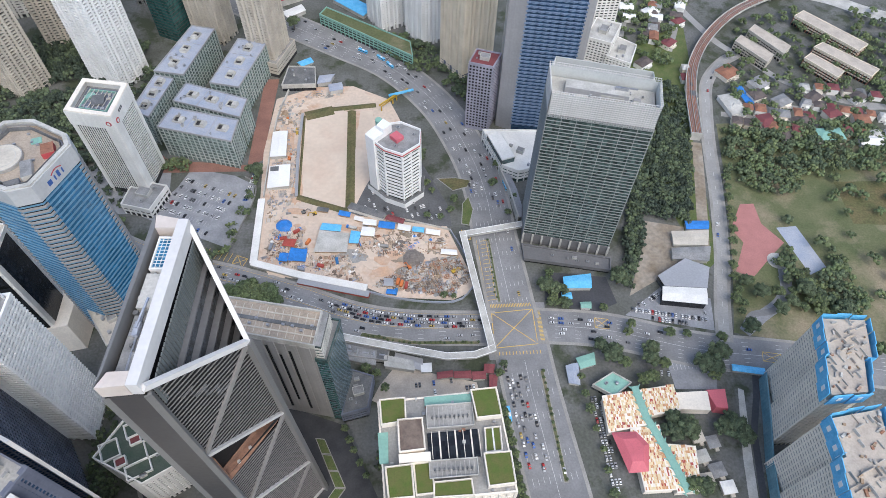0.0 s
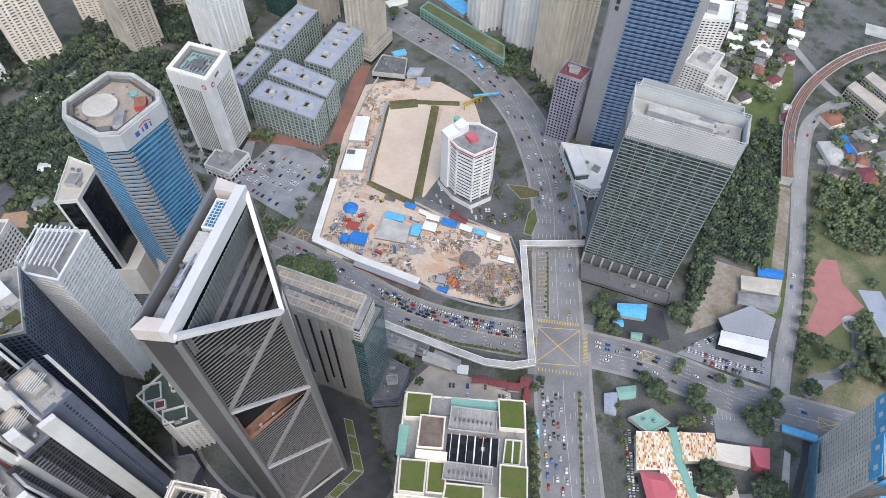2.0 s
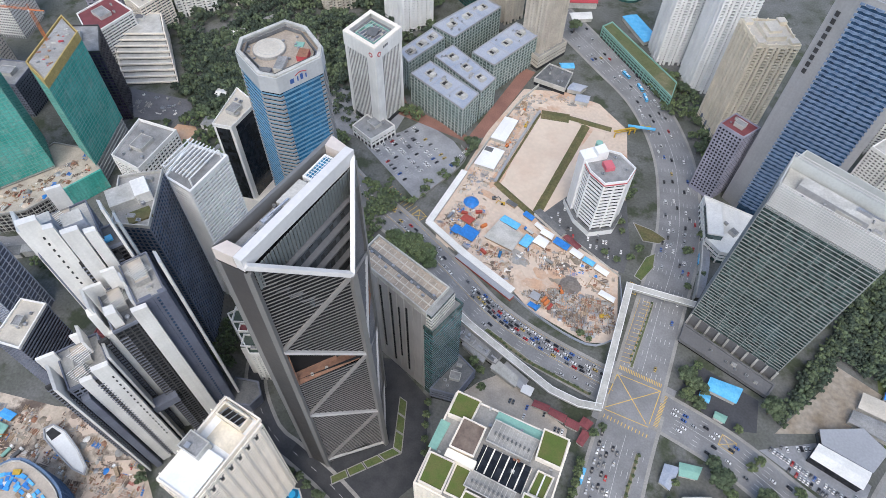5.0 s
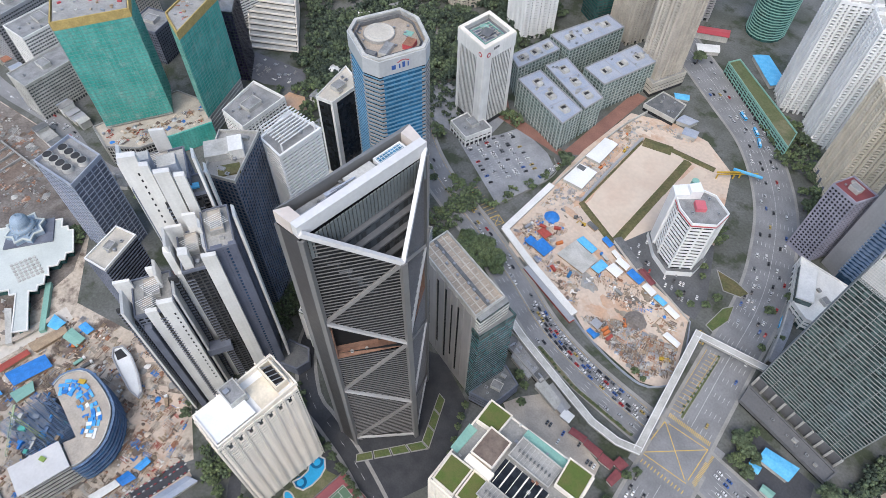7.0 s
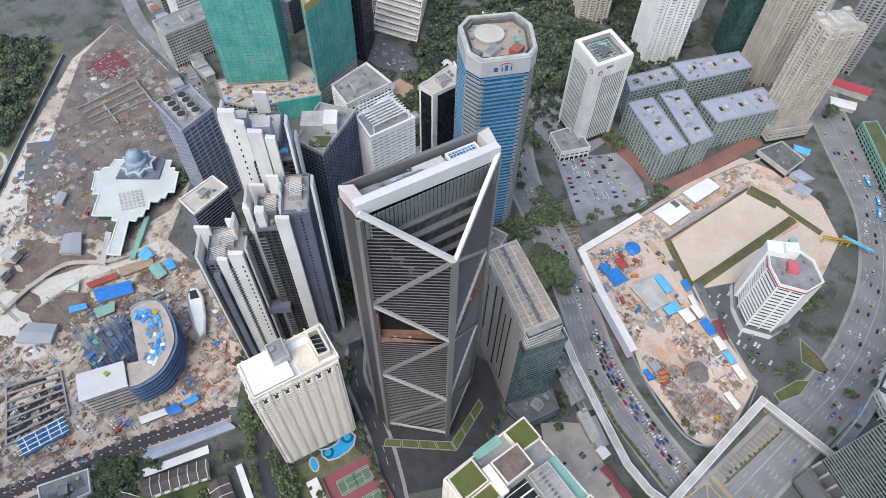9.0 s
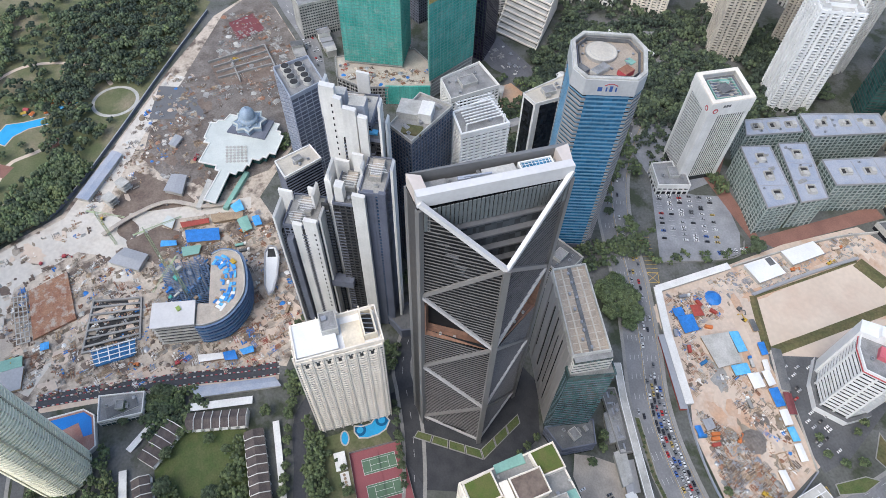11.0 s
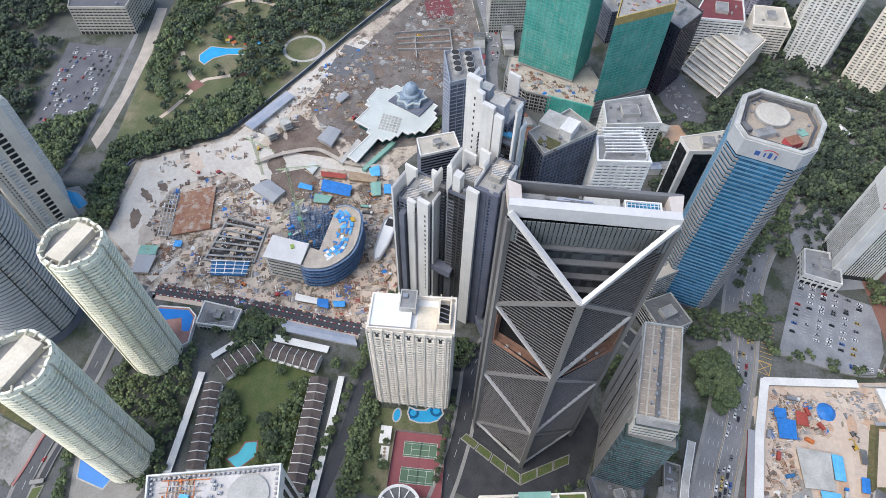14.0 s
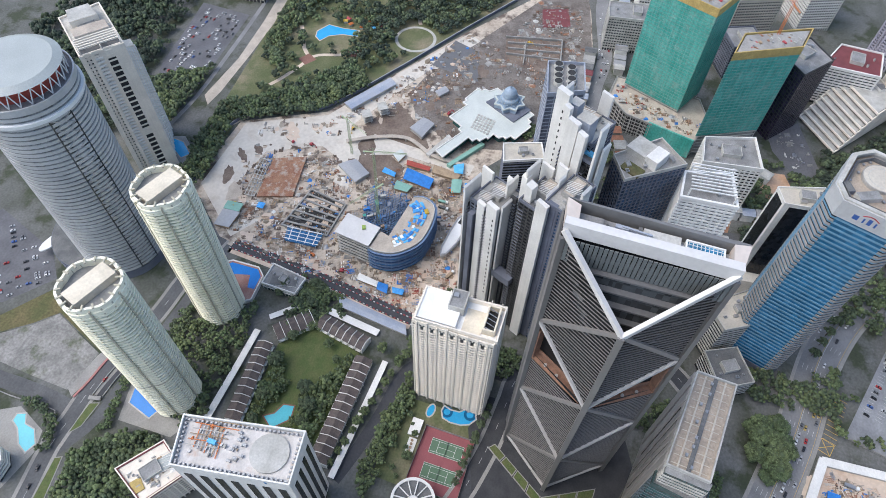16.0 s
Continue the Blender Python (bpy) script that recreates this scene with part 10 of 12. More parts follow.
shed([(-23.4, 214), (-21.3, 224.5), (-0.3, 218), (-1.5, 209)], 4, "silver", "pale sheet-roofed shelter beside a footbridge", name="low_roof", rise=0.8)
# ---- unfinished condominium towers in blue netting ----
def blue_condo(poly, h, seed):
    poly = ccw(poly)
    t = tower("unfinished_condominium", "unfinished white condominium with blue screens round its top", poly, h - 8, 3.2, "glass_mist", "ivory", 2.1, 0.3, (3.6, 0.8, 0.5, "ivory"), roof="sandy_slab", far=True, kit=0, crown=0, group="unfinished condominiums")
    part("top_slab", Geo().prism(grow(poly, -0.6), h - 8, h - 2), ["sandy_slab"], t)
    n = len(poly)
    for i in range(n):
        a, b = Vector(poly[i]), Vector(poly[(i + 1) % n])
        d = b - a
        turn = math.degrees(math.atan2(d.y, d.x))
        o = Vector((d.y, -d.x)).normalized()
        k = max(1, round(d.length / 11))
        for j in range(k):
            q = a + d * ((j + 0.5) / k) + o * (1.2 + 0.8 * (j % 2))
            panel = part("screen_panel", Geo().box(q.x, q.y, h - 12, d.length / k * 0.98, 0.5, 13, turn), ["cyan"], t, "bright blue climbing screen")
            part("screen_hatch", Geo().box(q.x + o.x * 0.35, q.y + o.y * 0.35, h - 7, 3, 0.3, 4, turn), ["bright"], panel)
    rng = random.Random(seed)
    e = Vector(poly[1]) - Vector(poly[0])
    turn = math.degrees(math.atan2(e.y, e.x))
    for x, y in sample(grow(poly, -3), 26, rng, 2.5):
        part("half_wall", Geo().box(x, y, h - 2, rng.uniform(3, 8), 0.3, rng.uniform(1.0, 2.6), turn + rng.choice((0, 90))), [rng.choice(["concrete", "pale", "sandy_slab"])], t)
    for x, y in sample(grow(poly, -2), 30, rng, 1.5):
        part("roof_load", Geo().box(x, y, h - 2, rng.uniform(0.8, 4), rng.uniform(0.4, 2), rng.uniform(0.3, 1.8), rng.uniform(0, 90)), [rng.choice(["timber", "concrete", "rust", "pale"])], t)


blue_condo([(263, 191), (292, 188), (284, 160), (279, 161), (271, 138), (246, 137), (253, 162), (256, 163)], 93, 151)
blue_condo([(240, 124), (273, 128), (262, 74), (231, 72), (236, 100), (239, 101)], 93, 152)
t = thing("site_screen", "tall blue netting screen beside a canal", "screen")
part("net", strip(straight((259, 188), (251, 158), (240, 122), (228, 66)), 0.3, -0.3, 13, 13), ["net_canal"], t)
part("rail", strip(straight((259, 188), (251, 158), (240, 122), (228, 66)), 0.5, -0.5, 13.3, 0.3), ["net_canal"], t)
whole("canal", strip(straight((256, 196), (250, 176), (238, 148), (228, 100), (222, 60)), 5, 0, 0.1, 0.05), ["dark_lane"], "dark concrete-lined canal", "water", kind="structure")
sheet("canal_bank", [(244, 180), (240, 182), (226, 130), (214, 70), (220, 66), (232, 126)], 0.12, "pale", "pale canal bank", "bank")
sheet("market_car_park", [(191, 209), (230, 207), (224, 182), (192, 184)], 0.08, "lot", "worn asphalt car park with faded bays", "parking lot")
for k in range(9):
    whole("bay_line", Geo().slab([(195 + 3 * k, 205.5, 0.11), (195 + 3 * k, 199.5, 0.11), (195.2 + 3 * k, 199.5, 0.11), (195.2 + 3 * k, 205.5, 0.11)][::-1], 0.01), ["line"], "faded white parking bay line", "road marking", kind="structure")
whole("park_path", strip(smooth_line([(313, 281), (310, 263), (294, 248), (275, 245), (266, 236)], 4), 3, -3, 0.12, 0.06), ["asphalt"], "curved grey park drive", "path", kind="structure")
shed([(240, 200), (264, 195), (263, 190), (239, 195)], 4, "cyan", "bright blue sheet roof beside a canal", name="blue_shelter")


# ---- market hall with a patchwork roof ----
def market_hall():
    t = thing("market_hall", "market hall with patchwork orange tiled roof and turquoise spine", "market hall", 158, 148)

    wings = (([(131, 178), (160, 181), (160, 154), (130, 150)], 1), ([(160, 181), (187, 184), (187, 164), (160, 160)], -1), ([(146, 152), (168, 154), (168, 108), (146, 108)], 1), ([(168, 140), (190, 137), (185, 106), (168, 106)], -1))
    rng = random.Random(23)
    for w, (poly, k) in enumerate(wings):
        poly = ccw(poly)
        part("wall", Geo().prism(grow(poly, -0.8), 0, 9), ["ivory"], t)
        part("roof_deck", Geo().prism(poly, 9, 9.5), ["ivory"], t)
        xs, ys = [p[0] for p in poly], [p[1] for p in poly]
        g = Geo()
        x = min(xs) + 0.8
        while x < max(xs):
            y = min(ys) + 0.8
            while y < max(ys):
                if inside(x, y, poly) and inside(x + 0.9, y + 1.6, poly):
                    g.add([(x, y, 9.53 + 0.03 * rng.random()), (x + 1.0, y + 0.15, 9.53), (x + 1.0, y + 2.2, 9.62), (x, y + 2.0, 9.62)], [(0, 1, 2, 3)], rng.choices((0, 1, 2, 3), (6, 4, 1, 5))[0])
                y += 2.1
            x += 1.05
        part("roof_tiles", g, ["roof_tile_cream", "patch_orange", "red_dull", "ivory"], t, "patchwork of cream, orange and red tiles", kind="stuff")
    spine = straight((157, 184), (160, 160), (168, 136), (176, 106))
    part("spine_roof", strip(spine, 2.8, -2.8, 9.9, 0.4), ["verdigris"], t, "turquoise roof spine")
    for q, n, d, s in along(spine):
        part("spine_leaf", Geo().prism(ccw([(q.x + n.x * 2.5, q.y + n.y * 2.5), (q.x + n.x * 5 - d.x, q.y + n.y * 5 - d.y), (q.x + n.x * 2.5 + d.x * 2.5, q.y + n.y * 2.5 + d.y * 2.5)]), 9.6, 9.9).prism(ccw([(q.x - n.x * 2.5, q.y - n.y * 2.5), (q.x - n.x * 5 - d.x, q.y - n.y * 5 - d.y), (q.x - n.x * 2.5 + d.x * 2.5, q.y - n.y * 2.5 + d.y * 2.5)]), 9.6, 9.9), ["verdigris"], t)
    hip = ccw([(132, 150), (150, 150), (157, 140), (152, 121), (138, 121)])
    part("red_roof", Geo().prism(hip, 9.5, 12.5, 0, None, 0.55), ["pink"], t, "pink-red hipped roof")
    part("cream_wing", Geo().prism(ccw([(187, 178), (212, 178), (210, 163), (187, 165)]), 0, 8), ["ivory"], t)
    part("red_wing", Geo().prism(ccw([(210, 180), (227, 180), (224, 162), (214, 164)]), 0, 8, 0, None, 0.85), ["pink"], t, "pink-red roofed wing")


market_hall()
tower("teal_roof_hall", "low hall with a turquoise sheet roof", [(127, 188), (144, 197), (156, 188), (141, 178)], 7, 3.5, "glass_grey", "pale", 1.4, 0.3, None, roof="verdigris", kit=2, seed=160, category="hall", lift=False)
shed([(119, 212), (134, 216), (133, 206), (121, 203)], 4, "verdigris", "pale green kiosk roof", name="kiosk")
shed([(110, 206), (120, 208), (118, 190), (110, 192)], 4, "roof_blue", "blue-grey sheet-roofed hut", name="hut")
shed([(122, 287), (146, 289), (144, 275), (121, 276)], 5, "cyan", "bright blue sheet-roofed depot", name="depot")
shed([(118, 272), (126, 272), (126, 266), (118, 266)], 4, "cyan", "small light blue hut", name="hut")
shed([(132, 262), (141, 262), (140, 256), (132, 257)], 4, "verdigris", "small green hut", name="hut")
sheet("depot_yard", [(104, 268), (110, 296), (160, 288), (164, 262), (140, 252)], 0.09, "dark_lane", "dark asphalt depot yard", "yard")
shed([(202, 282), (230, 298), (248, 288), (240, 268), (205, 272)], 8, "silver", "white and grey sheet-roofed showroom", wall="glass_grey", name="showroom")
shed([(203, 271), (239, 267), (235, 252), (199, 258)], 8.5, "white", "pale-roofed car showroom", wall="glass_dark", name="showroom", rise=1.2)
shed([(228, 330), (262, 330), (256, 314), (226, 316)], 5, "beige", "brown-grey sheet roof", name="warehouse")
shed([(223, 312), (258, 312), (252, 297), (221, 301)], 5, "roof", "grey-brown sheet roof", name="warehouse")
shed([(244, 342), (266, 341), (263, 332), (243, 333)], 4, "tarp", "blue sheet roof", name="warehouse")
# White stepped apartment blocks by the blue tower.
tower("white_step_block", "white stepped apartment block", [(188, 560), (206, 592), (230, 580), (212, 548)], 44, 3.2, "void", "white", 1.5, 0.5, (4, 1.6, 0.7, "white"), roof="pale", kit=4, seed=161, category="apartment block")
tower("white_step_block", "white stepped apartment block", [(210, 546), (228, 578), (246, 562), (232, 532)], 30, 3.2, "void", "white", 1.5, 0.5, (4, 1.6, 0.7, "white"), roof="pale", kit=3, seed=162, category="apartment block")
tower("white_step_block", "white apartment tower with a wide white roof", [(188, 605), (200, 640), (240, 640), (232, 606)], 66, 3.2, "glass_dark", "white", 1.6, 0.5, (5, 1.6, 0.7, "white"), roof="white", kit=3, seed=163, category="apartment block")
# Flats and houses in the north-east.
M_FLATS = (([(461, 635), (475, 644), (524, 578), (508, 567)], "cream"), ([(460, 576), (473, 583), (516, 534), (502, 523)], "cream"), ([(441, 557), (452, 565), (475, 532), (464, 523)], "cream"), ([(373, 590), (383, 600), (408, 564), (396, 552)], "beige"), ([(396, 610), (406, 619), (433, 578), (420, 566)], "beige"))
for k, (poly, mt) in enumerate(M_FLATS):
    tower("walk_up_flats", "four-storey " + mt + " walk-up flats with a pale flat roof", poly, 12, 3.0, "glass_dark", mt, 1.4, 0.4, (4, 0.8, 0.5, "clay_tile" if mt == "cream" else mt), roof="sandy_slab", kit=0, group="walk-up flats", category="flats", crown=0.5)
rng = random.Random(8)
for i, (x, y, w, d, a, rf) in enumerate(((352, 546, 22, 18, 30, "clay_tile"), (380, 526, 20, 16, 30, "roof"), (340, 494, 18, 30, 12, "pale"), (366, 466, 16, 18, 10, "maroon"), (384, 446, 18, 14, 5, "tile"), (403, 466, 18, 12, 20, "tile"), (425, 444, 26, 16, 0, "verdigris"), (467, 464, 16, 14, -10, "clay_tile"), (466, 434, 28, 14, -6, "white"), (370, 506, 16, 14, 20, "tile"), (394, 496, 18, 14, 25, "roof"), (440, 474, 16, 12, 15, "maroon"), (430, 500, 18, 12, 30, "tile"), (480, 500, 16, 12, 30, "tile"), (300, 600, 16, 12, 40, "maroon"), (282, 620, 16, 12, 40, "tile"), (262, 566, 18, 12, 35, "tile"), (322, 640, 14, 12, 30, "maroon"), (294, 660, 18, 14, 30, "white"), (200, 700, 20, 16, 10, "white"), (250, 690, 16, 14, 30, "tile"), (520, 500, 16, 12, 0, "tile"), (540, 470, 20, 12, 0, "white"))):
    house(x, y, w, d, rng.uniform(5, 7), a, rf, rng.choice(["white", "ivory"]), {"clay_tile": "terracotta", "roof": "grey", "pale": "pale", "maroon": "maroon", "tile": "dark brown", "verdigris": "green", "white": "white"}[rf] + "-roofed house in a garden suburb", group="suburban houses")
shed([(352, 520), (360, 524), (366, 488), (358, 486)], 3.5, "tarp", "long blue sheet roof", name="blue_shelter")
for i, (x, y, w, d, a, rf) in enumerate(((194, 131, 11, 8, 10, "pale"), (203, 121, 10, 9, 10, "roof"), (193, 115, 10, 8, 5, "beige"), (207, 109, 9, 8, 5, "white"), (196, 146, 8, 9, 8, "beige"), (206, 141, 8, 8, 8, "roof"))):
    house(x, y, w, d, 4, a, rf, "beige", "small weathered house with a flat sheet roof", rise=0.8, group="small houses by the market")

# ---- curving railway viaduct ----
rail = smooth_line([(286, 448), (292, 480), (299, 512), (316, 558), (346, 604), (390, 648), (440, 678), (500, 700), (620, 735)], 5)
t = thing("railway_viaduct", "curving concrete railway viaduct with rust-brown track bed", "viaduct")
part("deck", strip(rail, 5.6, -5.6, 8.4, 1.6), ["pale"], t)
part("track_bed", strip(rail, 4.6, -4.6, 8.7, 0.3), ["rust_bed"], t, "rust-brown ballast bed")
for o in (3.4, 1.9, -1.9, -3.4):
    part("rail", strip(rail, o + 0.12, o - 0.12, 8.95, 0.25), ["steel"], t)
for o in (5.5, 0.0, -5.5):
    part("side_wall" if o else "centre_walk", strip(rail, o + 0.3, o - 0.3, 9.6, 1.2), ["pale" if o else "concrete"], t)
for i, (q, n, d, s) in enumerate(along(rail)):
    if i % 5 == 2:
        part("pier", Geo().box(q.x, q.y, 0, 2.4, 2.4, 6.8, math.degrees(math.atan2(d.y, d.x))), ["concrete"], t)
part("end_wall", Geo().box(286, 448, 0, 11.4, 1.0, 9.6, -10), ["pale"], t)
whole("rail_cutting", strip(smooth_line([(287, 444), (278, 405), (263, 346), (254, 312)], 6), 5, -5, 0.12, 0.05), ["dirt"], "bare brown strip in line with a railway", "earth", kind="structure")
whole("north_highway", strip(smooth_line([(430, 720), (520, 690), (577, 650), (680, 600)], 8), 12, -12, 0.16, 0.05), ["pale"], "wide pale concrete highway", "road", kind="structure")

# More houses of the garden suburb, in short rows along its lanes.
rng = random.Random(88)
for (x0, y0), (x1, y1), n in (((330, 470), (400, 452), 6), ((336, 492), (420, 470), 7), ((412, 492), (500, 466), 7), ((420, 520), (508, 500), 6), ((300, 500), (306, 560), 4), ((440, 452), (520, 432), 6), ((232, 640), (262, 700), 4), ((205, 600), (225, 660), 4), ((286, 620), (304, 680), 4), ((520, 470), (580, 452), 4)):
    turn = math.degrees(math.atan2(y1 - y0, x1 - x0))
    for i in range(n):
        f = (i + 0.5) / n
        x, y = x0 + (x1 - x0) * f + rng.uniform(-1, 1), y0 + (y1 - y0) * f + rng.uniform(-1.5, 1.5)
        rf = rng.choice(["clay_tile", "tile", "tile", "roof", "maroon", "pale", "clay_tile", "roof_dark"])
        house(x, y, rng.uniform(8, 11.5), rng.uniform(8, 12), rng.uniform(5, 7.5), turn + rng.choice((0, 90)), rf, rng.choice(["white", "ivory", "cream"]), {"clay_tile": "terracotta", "roof": "grey", "pale": "pale", "maroon": "maroon", "tile": "dark brown", "roof_dark": "black"}[rf] + "-roofed house in a garden suburb", group="suburban houses")
for (x0, y0), (x1, y1), n in (((262, 640), (292, 760), 6), ((284, 600), (330, 760), 8), ((322, 640), (372, 790), 8), ((240, 700), (250, 800), 4)):
    turn = math.degrees(math.atan2(y1 - y0, x1 - x0))
    for i in range(n):
        f = (i + 0.5) / n
        x, y = x0 + (x1 - x0) * f + rng.uniform(-3, 3), y0 + (y1 - y0) * f
        rf, nm = rng.choice([("white", "white"), ("pale", "pale"), ("clay_tile", "terracotta"), ("tile", "dark brown"), ("bright", "bright white"), ("roof", "grey")])
        shed(rect(x, y, rng.uniform(11, 20), rng.uniform(9, 14), turn + rng.choice((0, 90))), rng.uniform(5, 8), rf, nm + "-roofed villa among garden trees", wall="white", name="villa", rise=rng.uniform(0.6, 2.4), category="house", group="suburban villas")
for pts in ([(250, 620), (276, 690), (300, 780)], [(300, 590), (330, 660), (362, 760)]):
    whole("suburb_lane", strip(smooth_line(pts, 8), 3, -3, 0.1, 0.03), ["lane_pale"], "pale asphalt suburban lane", "road", kind="structure")
sheet("suburb_lane", [(325, 481), (420, 458), (520, 430), (590, 410), (591, 416), (522, 437), (421, 465), (327, 488)], 0.09, "kerb", "pale asphalt suburban lane", "road")
sheet("suburb_lane", [(330, 505), (420, 485), (512, 483), (600, 462), (601, 468), (513, 489), (421, 491), (331, 511)], 0.09, "kerb", "pale asphalt suburban lane", "road")
# ---- trees ----
def crown_mesh(r, h, seed, lumps=16, leaves=30):
    """A domed crown of overlapping leaf clumps with ragged leaves on them; uneven at the edge."""
    rng = random.Random(seed)
    g = Geo()
    ring = [(0, 0, 1)] + [(0.82 * math.cos(i * 1.2566), 0.82 * math.sin(i * 1.2566), 0.55) for i in range(5)] + [(0.95 * math.cos(i * 1.2566 + 0.63), 0.95 * math.sin(i * 1.2566 + 0.63), -0.3) for i in range(5)] + [(0, 0, -0.8)]
    tri = [(0, 1 + i, 1 + (i + 1) % 5) for i in range(5)] + [(1 + i, 6 + i, 1 + (i + 1) % 5) for i in range(5)] + [(1 + (i + 1) % 5, 6 + i, 6 + (i + 1) % 5) for i in range(5)] + [(11, 6 + (i + 1) % 5, 6 + i) for i in range(5)]
    for k in range(lumps):
        u = math.sqrt((k + 0.4) / lumps) * 0.8
        a = k * 2.39996 + rng.uniform(-0.5, 0.5)
        q = rng.uniform(0.25, 0.4) * r * (1.15 - 0.25 * u)
        c = Vector((u * r * math.cos(a), u * r * math.sin(a), h * (0.93 - 0.42 * u * u) + rng.uniform(-0.08, 0.08) * r - q * 0.3)) * 1.0
        g.add([c + Vector(v) * q * rng.uniform(0.72, 1.0) for v in ring], tri, 1 if rng.random() < 0.4 else 0)
        for _ in range(leaves):
            d = Vector((rng.gauss(0, 1), rng.gauss(0, 1), rng.gauss(0.5, 0.8))).normalized()
            p = c + d * q * rng.uniform(0.84, 1.08)
            s = r * rng.uniform(0.04, 0.085)
            n = (d + Vector((rng.uniform(-0.5, 0.5), rng.uniform(-0.5, 0.5), rng.uniform(-0.2, 0.5)))).normalized()
            x = n.cross(Vector((rng.uniform(-1, 1), rng.uniform(-1, 1), 0.3))).normalized() * s
            y = n.cross(x).normalized() * s * rng.uniform(0.6, 1)
            g.add([p - x, p - y, p + x, p + y], [(0, 1, 2, 3)], 0)
    return g


def trunk_mesh(r, h, seed):
    rng = random.Random(seed)
    g = Geo().cyl(0, 0, 0, h * 0.55, r * 0.075, 8, 0, r * 0.05)
    for k in range(5):
        a = 2 * math.pi * k / 5 + rng.uniform(-0.4, 0.4)
        g.beam((0, 0, h * 0.4), (0.5 * r * math.cos(a), 0.5 * r * math.sin(a), h * 0.82), r * 0.05, r * 0.05)
    return g


PROTO = []
for k, (r, h, leaf, lab) in enumerate(((5.0, 9.5, "leaf", "broad green street tree"), (6.5, 11.0, "leaf_deep", "broad deep-green tree with uneven crown"), (3.6, 7.5, "leaf", "small green garden tree"), (10.5, 14.0, "leaf", "large spreading rain tree"), (4.6, 10.0, "leaf_deep", "dense dark green tree"))):
    t = thing("tree", lab, "tree", 0, 0, group="trees")
    part("trunk", trunk_mesh(r, h, 200 + k), ["bark"], t, m=Matrix.Identity(4))
    part("crown", crown_mesh(r, h, 300 + k, 34 if r > 9 else 20, 40 if r > 9 else 30), [leaf, "leaf_deep"], t, m=Matrix.Identity(4))
    PROTO.append(t)
FIRST = [True] * len(PROTO)


def plant(x, y, k, scale=1.0, z=0.0, turn=None):
    turn = random.uniform(0, 360) if turn is None else turn
    m = pose(x, y, z, 0, 0, turn)
    if FIRST[k]:
        FIRST[k] = False
        t = PROTO[k]
        t.matrix_basis = m
    else:
        t = copy_thing(PROTO[k], m)
    t.scale = (scale, scale, scale * random.uniform(0.9, 1.1))
    return t


# Places that stay free of trees: lawns, pools, lanes and covered walks.
OPEN = [ccw(q) for q in (
    [(324, 336), (350, 338), (360, 284), (338, 276)],
    [(302, 366), (319, 366), (320, 338), (333, 316), (316, 300), (287, 276), (272, 288), (288, 318), (282, 334)],
    [(300, 392), (330, 372), (380, 372), (378, 330), (360, 300), (350, 345)],
    [(-121, -83), (-136, -74), (-135, -50), (-116, -43), (-97, -58), (-100, -78)],
    [(-67, -87), (-59, -73), (-71, -58), (-87, -60), (-86, -75)],
    [(-138, -1), (-133, -17), (-38, -30), (-34, -9)],
    [(-158, -12), (-118, -5), (-64, -9), (-28, -13), (-28, -3), (-64, 1), (-118, 6), (-158, -2)],
    [(-76, -190), (-40, -184), (-36, -150), (-50, -146), (-66, -168)],
    [(-192, -172), (-192, -128), (-150, -128), (-150, -145), (-168, -172)],
    [(-520, -216), (-535, -205), (-532, -160), (-514, -160), (-495, -203)],
    [(-480, -202), (-476, -168), (-452, -170), (-438, -194), (-460, -210)],
    [(-532, -222), (-484, -212), (-484, -196), (-500, -188), (-520, -218)],
    [(-416, 278), (-432, 306), (-404, 312), (-392, 290)],
    [(-314, -292), (-318, -276), (-296, -252), (-272, -262), (-300, -290)])]


def free(x, y):
    return not any(inside(x, y, q) for q in OPEN) and math.hypot(x + 532, y + 98) > 26


random.seed(11)
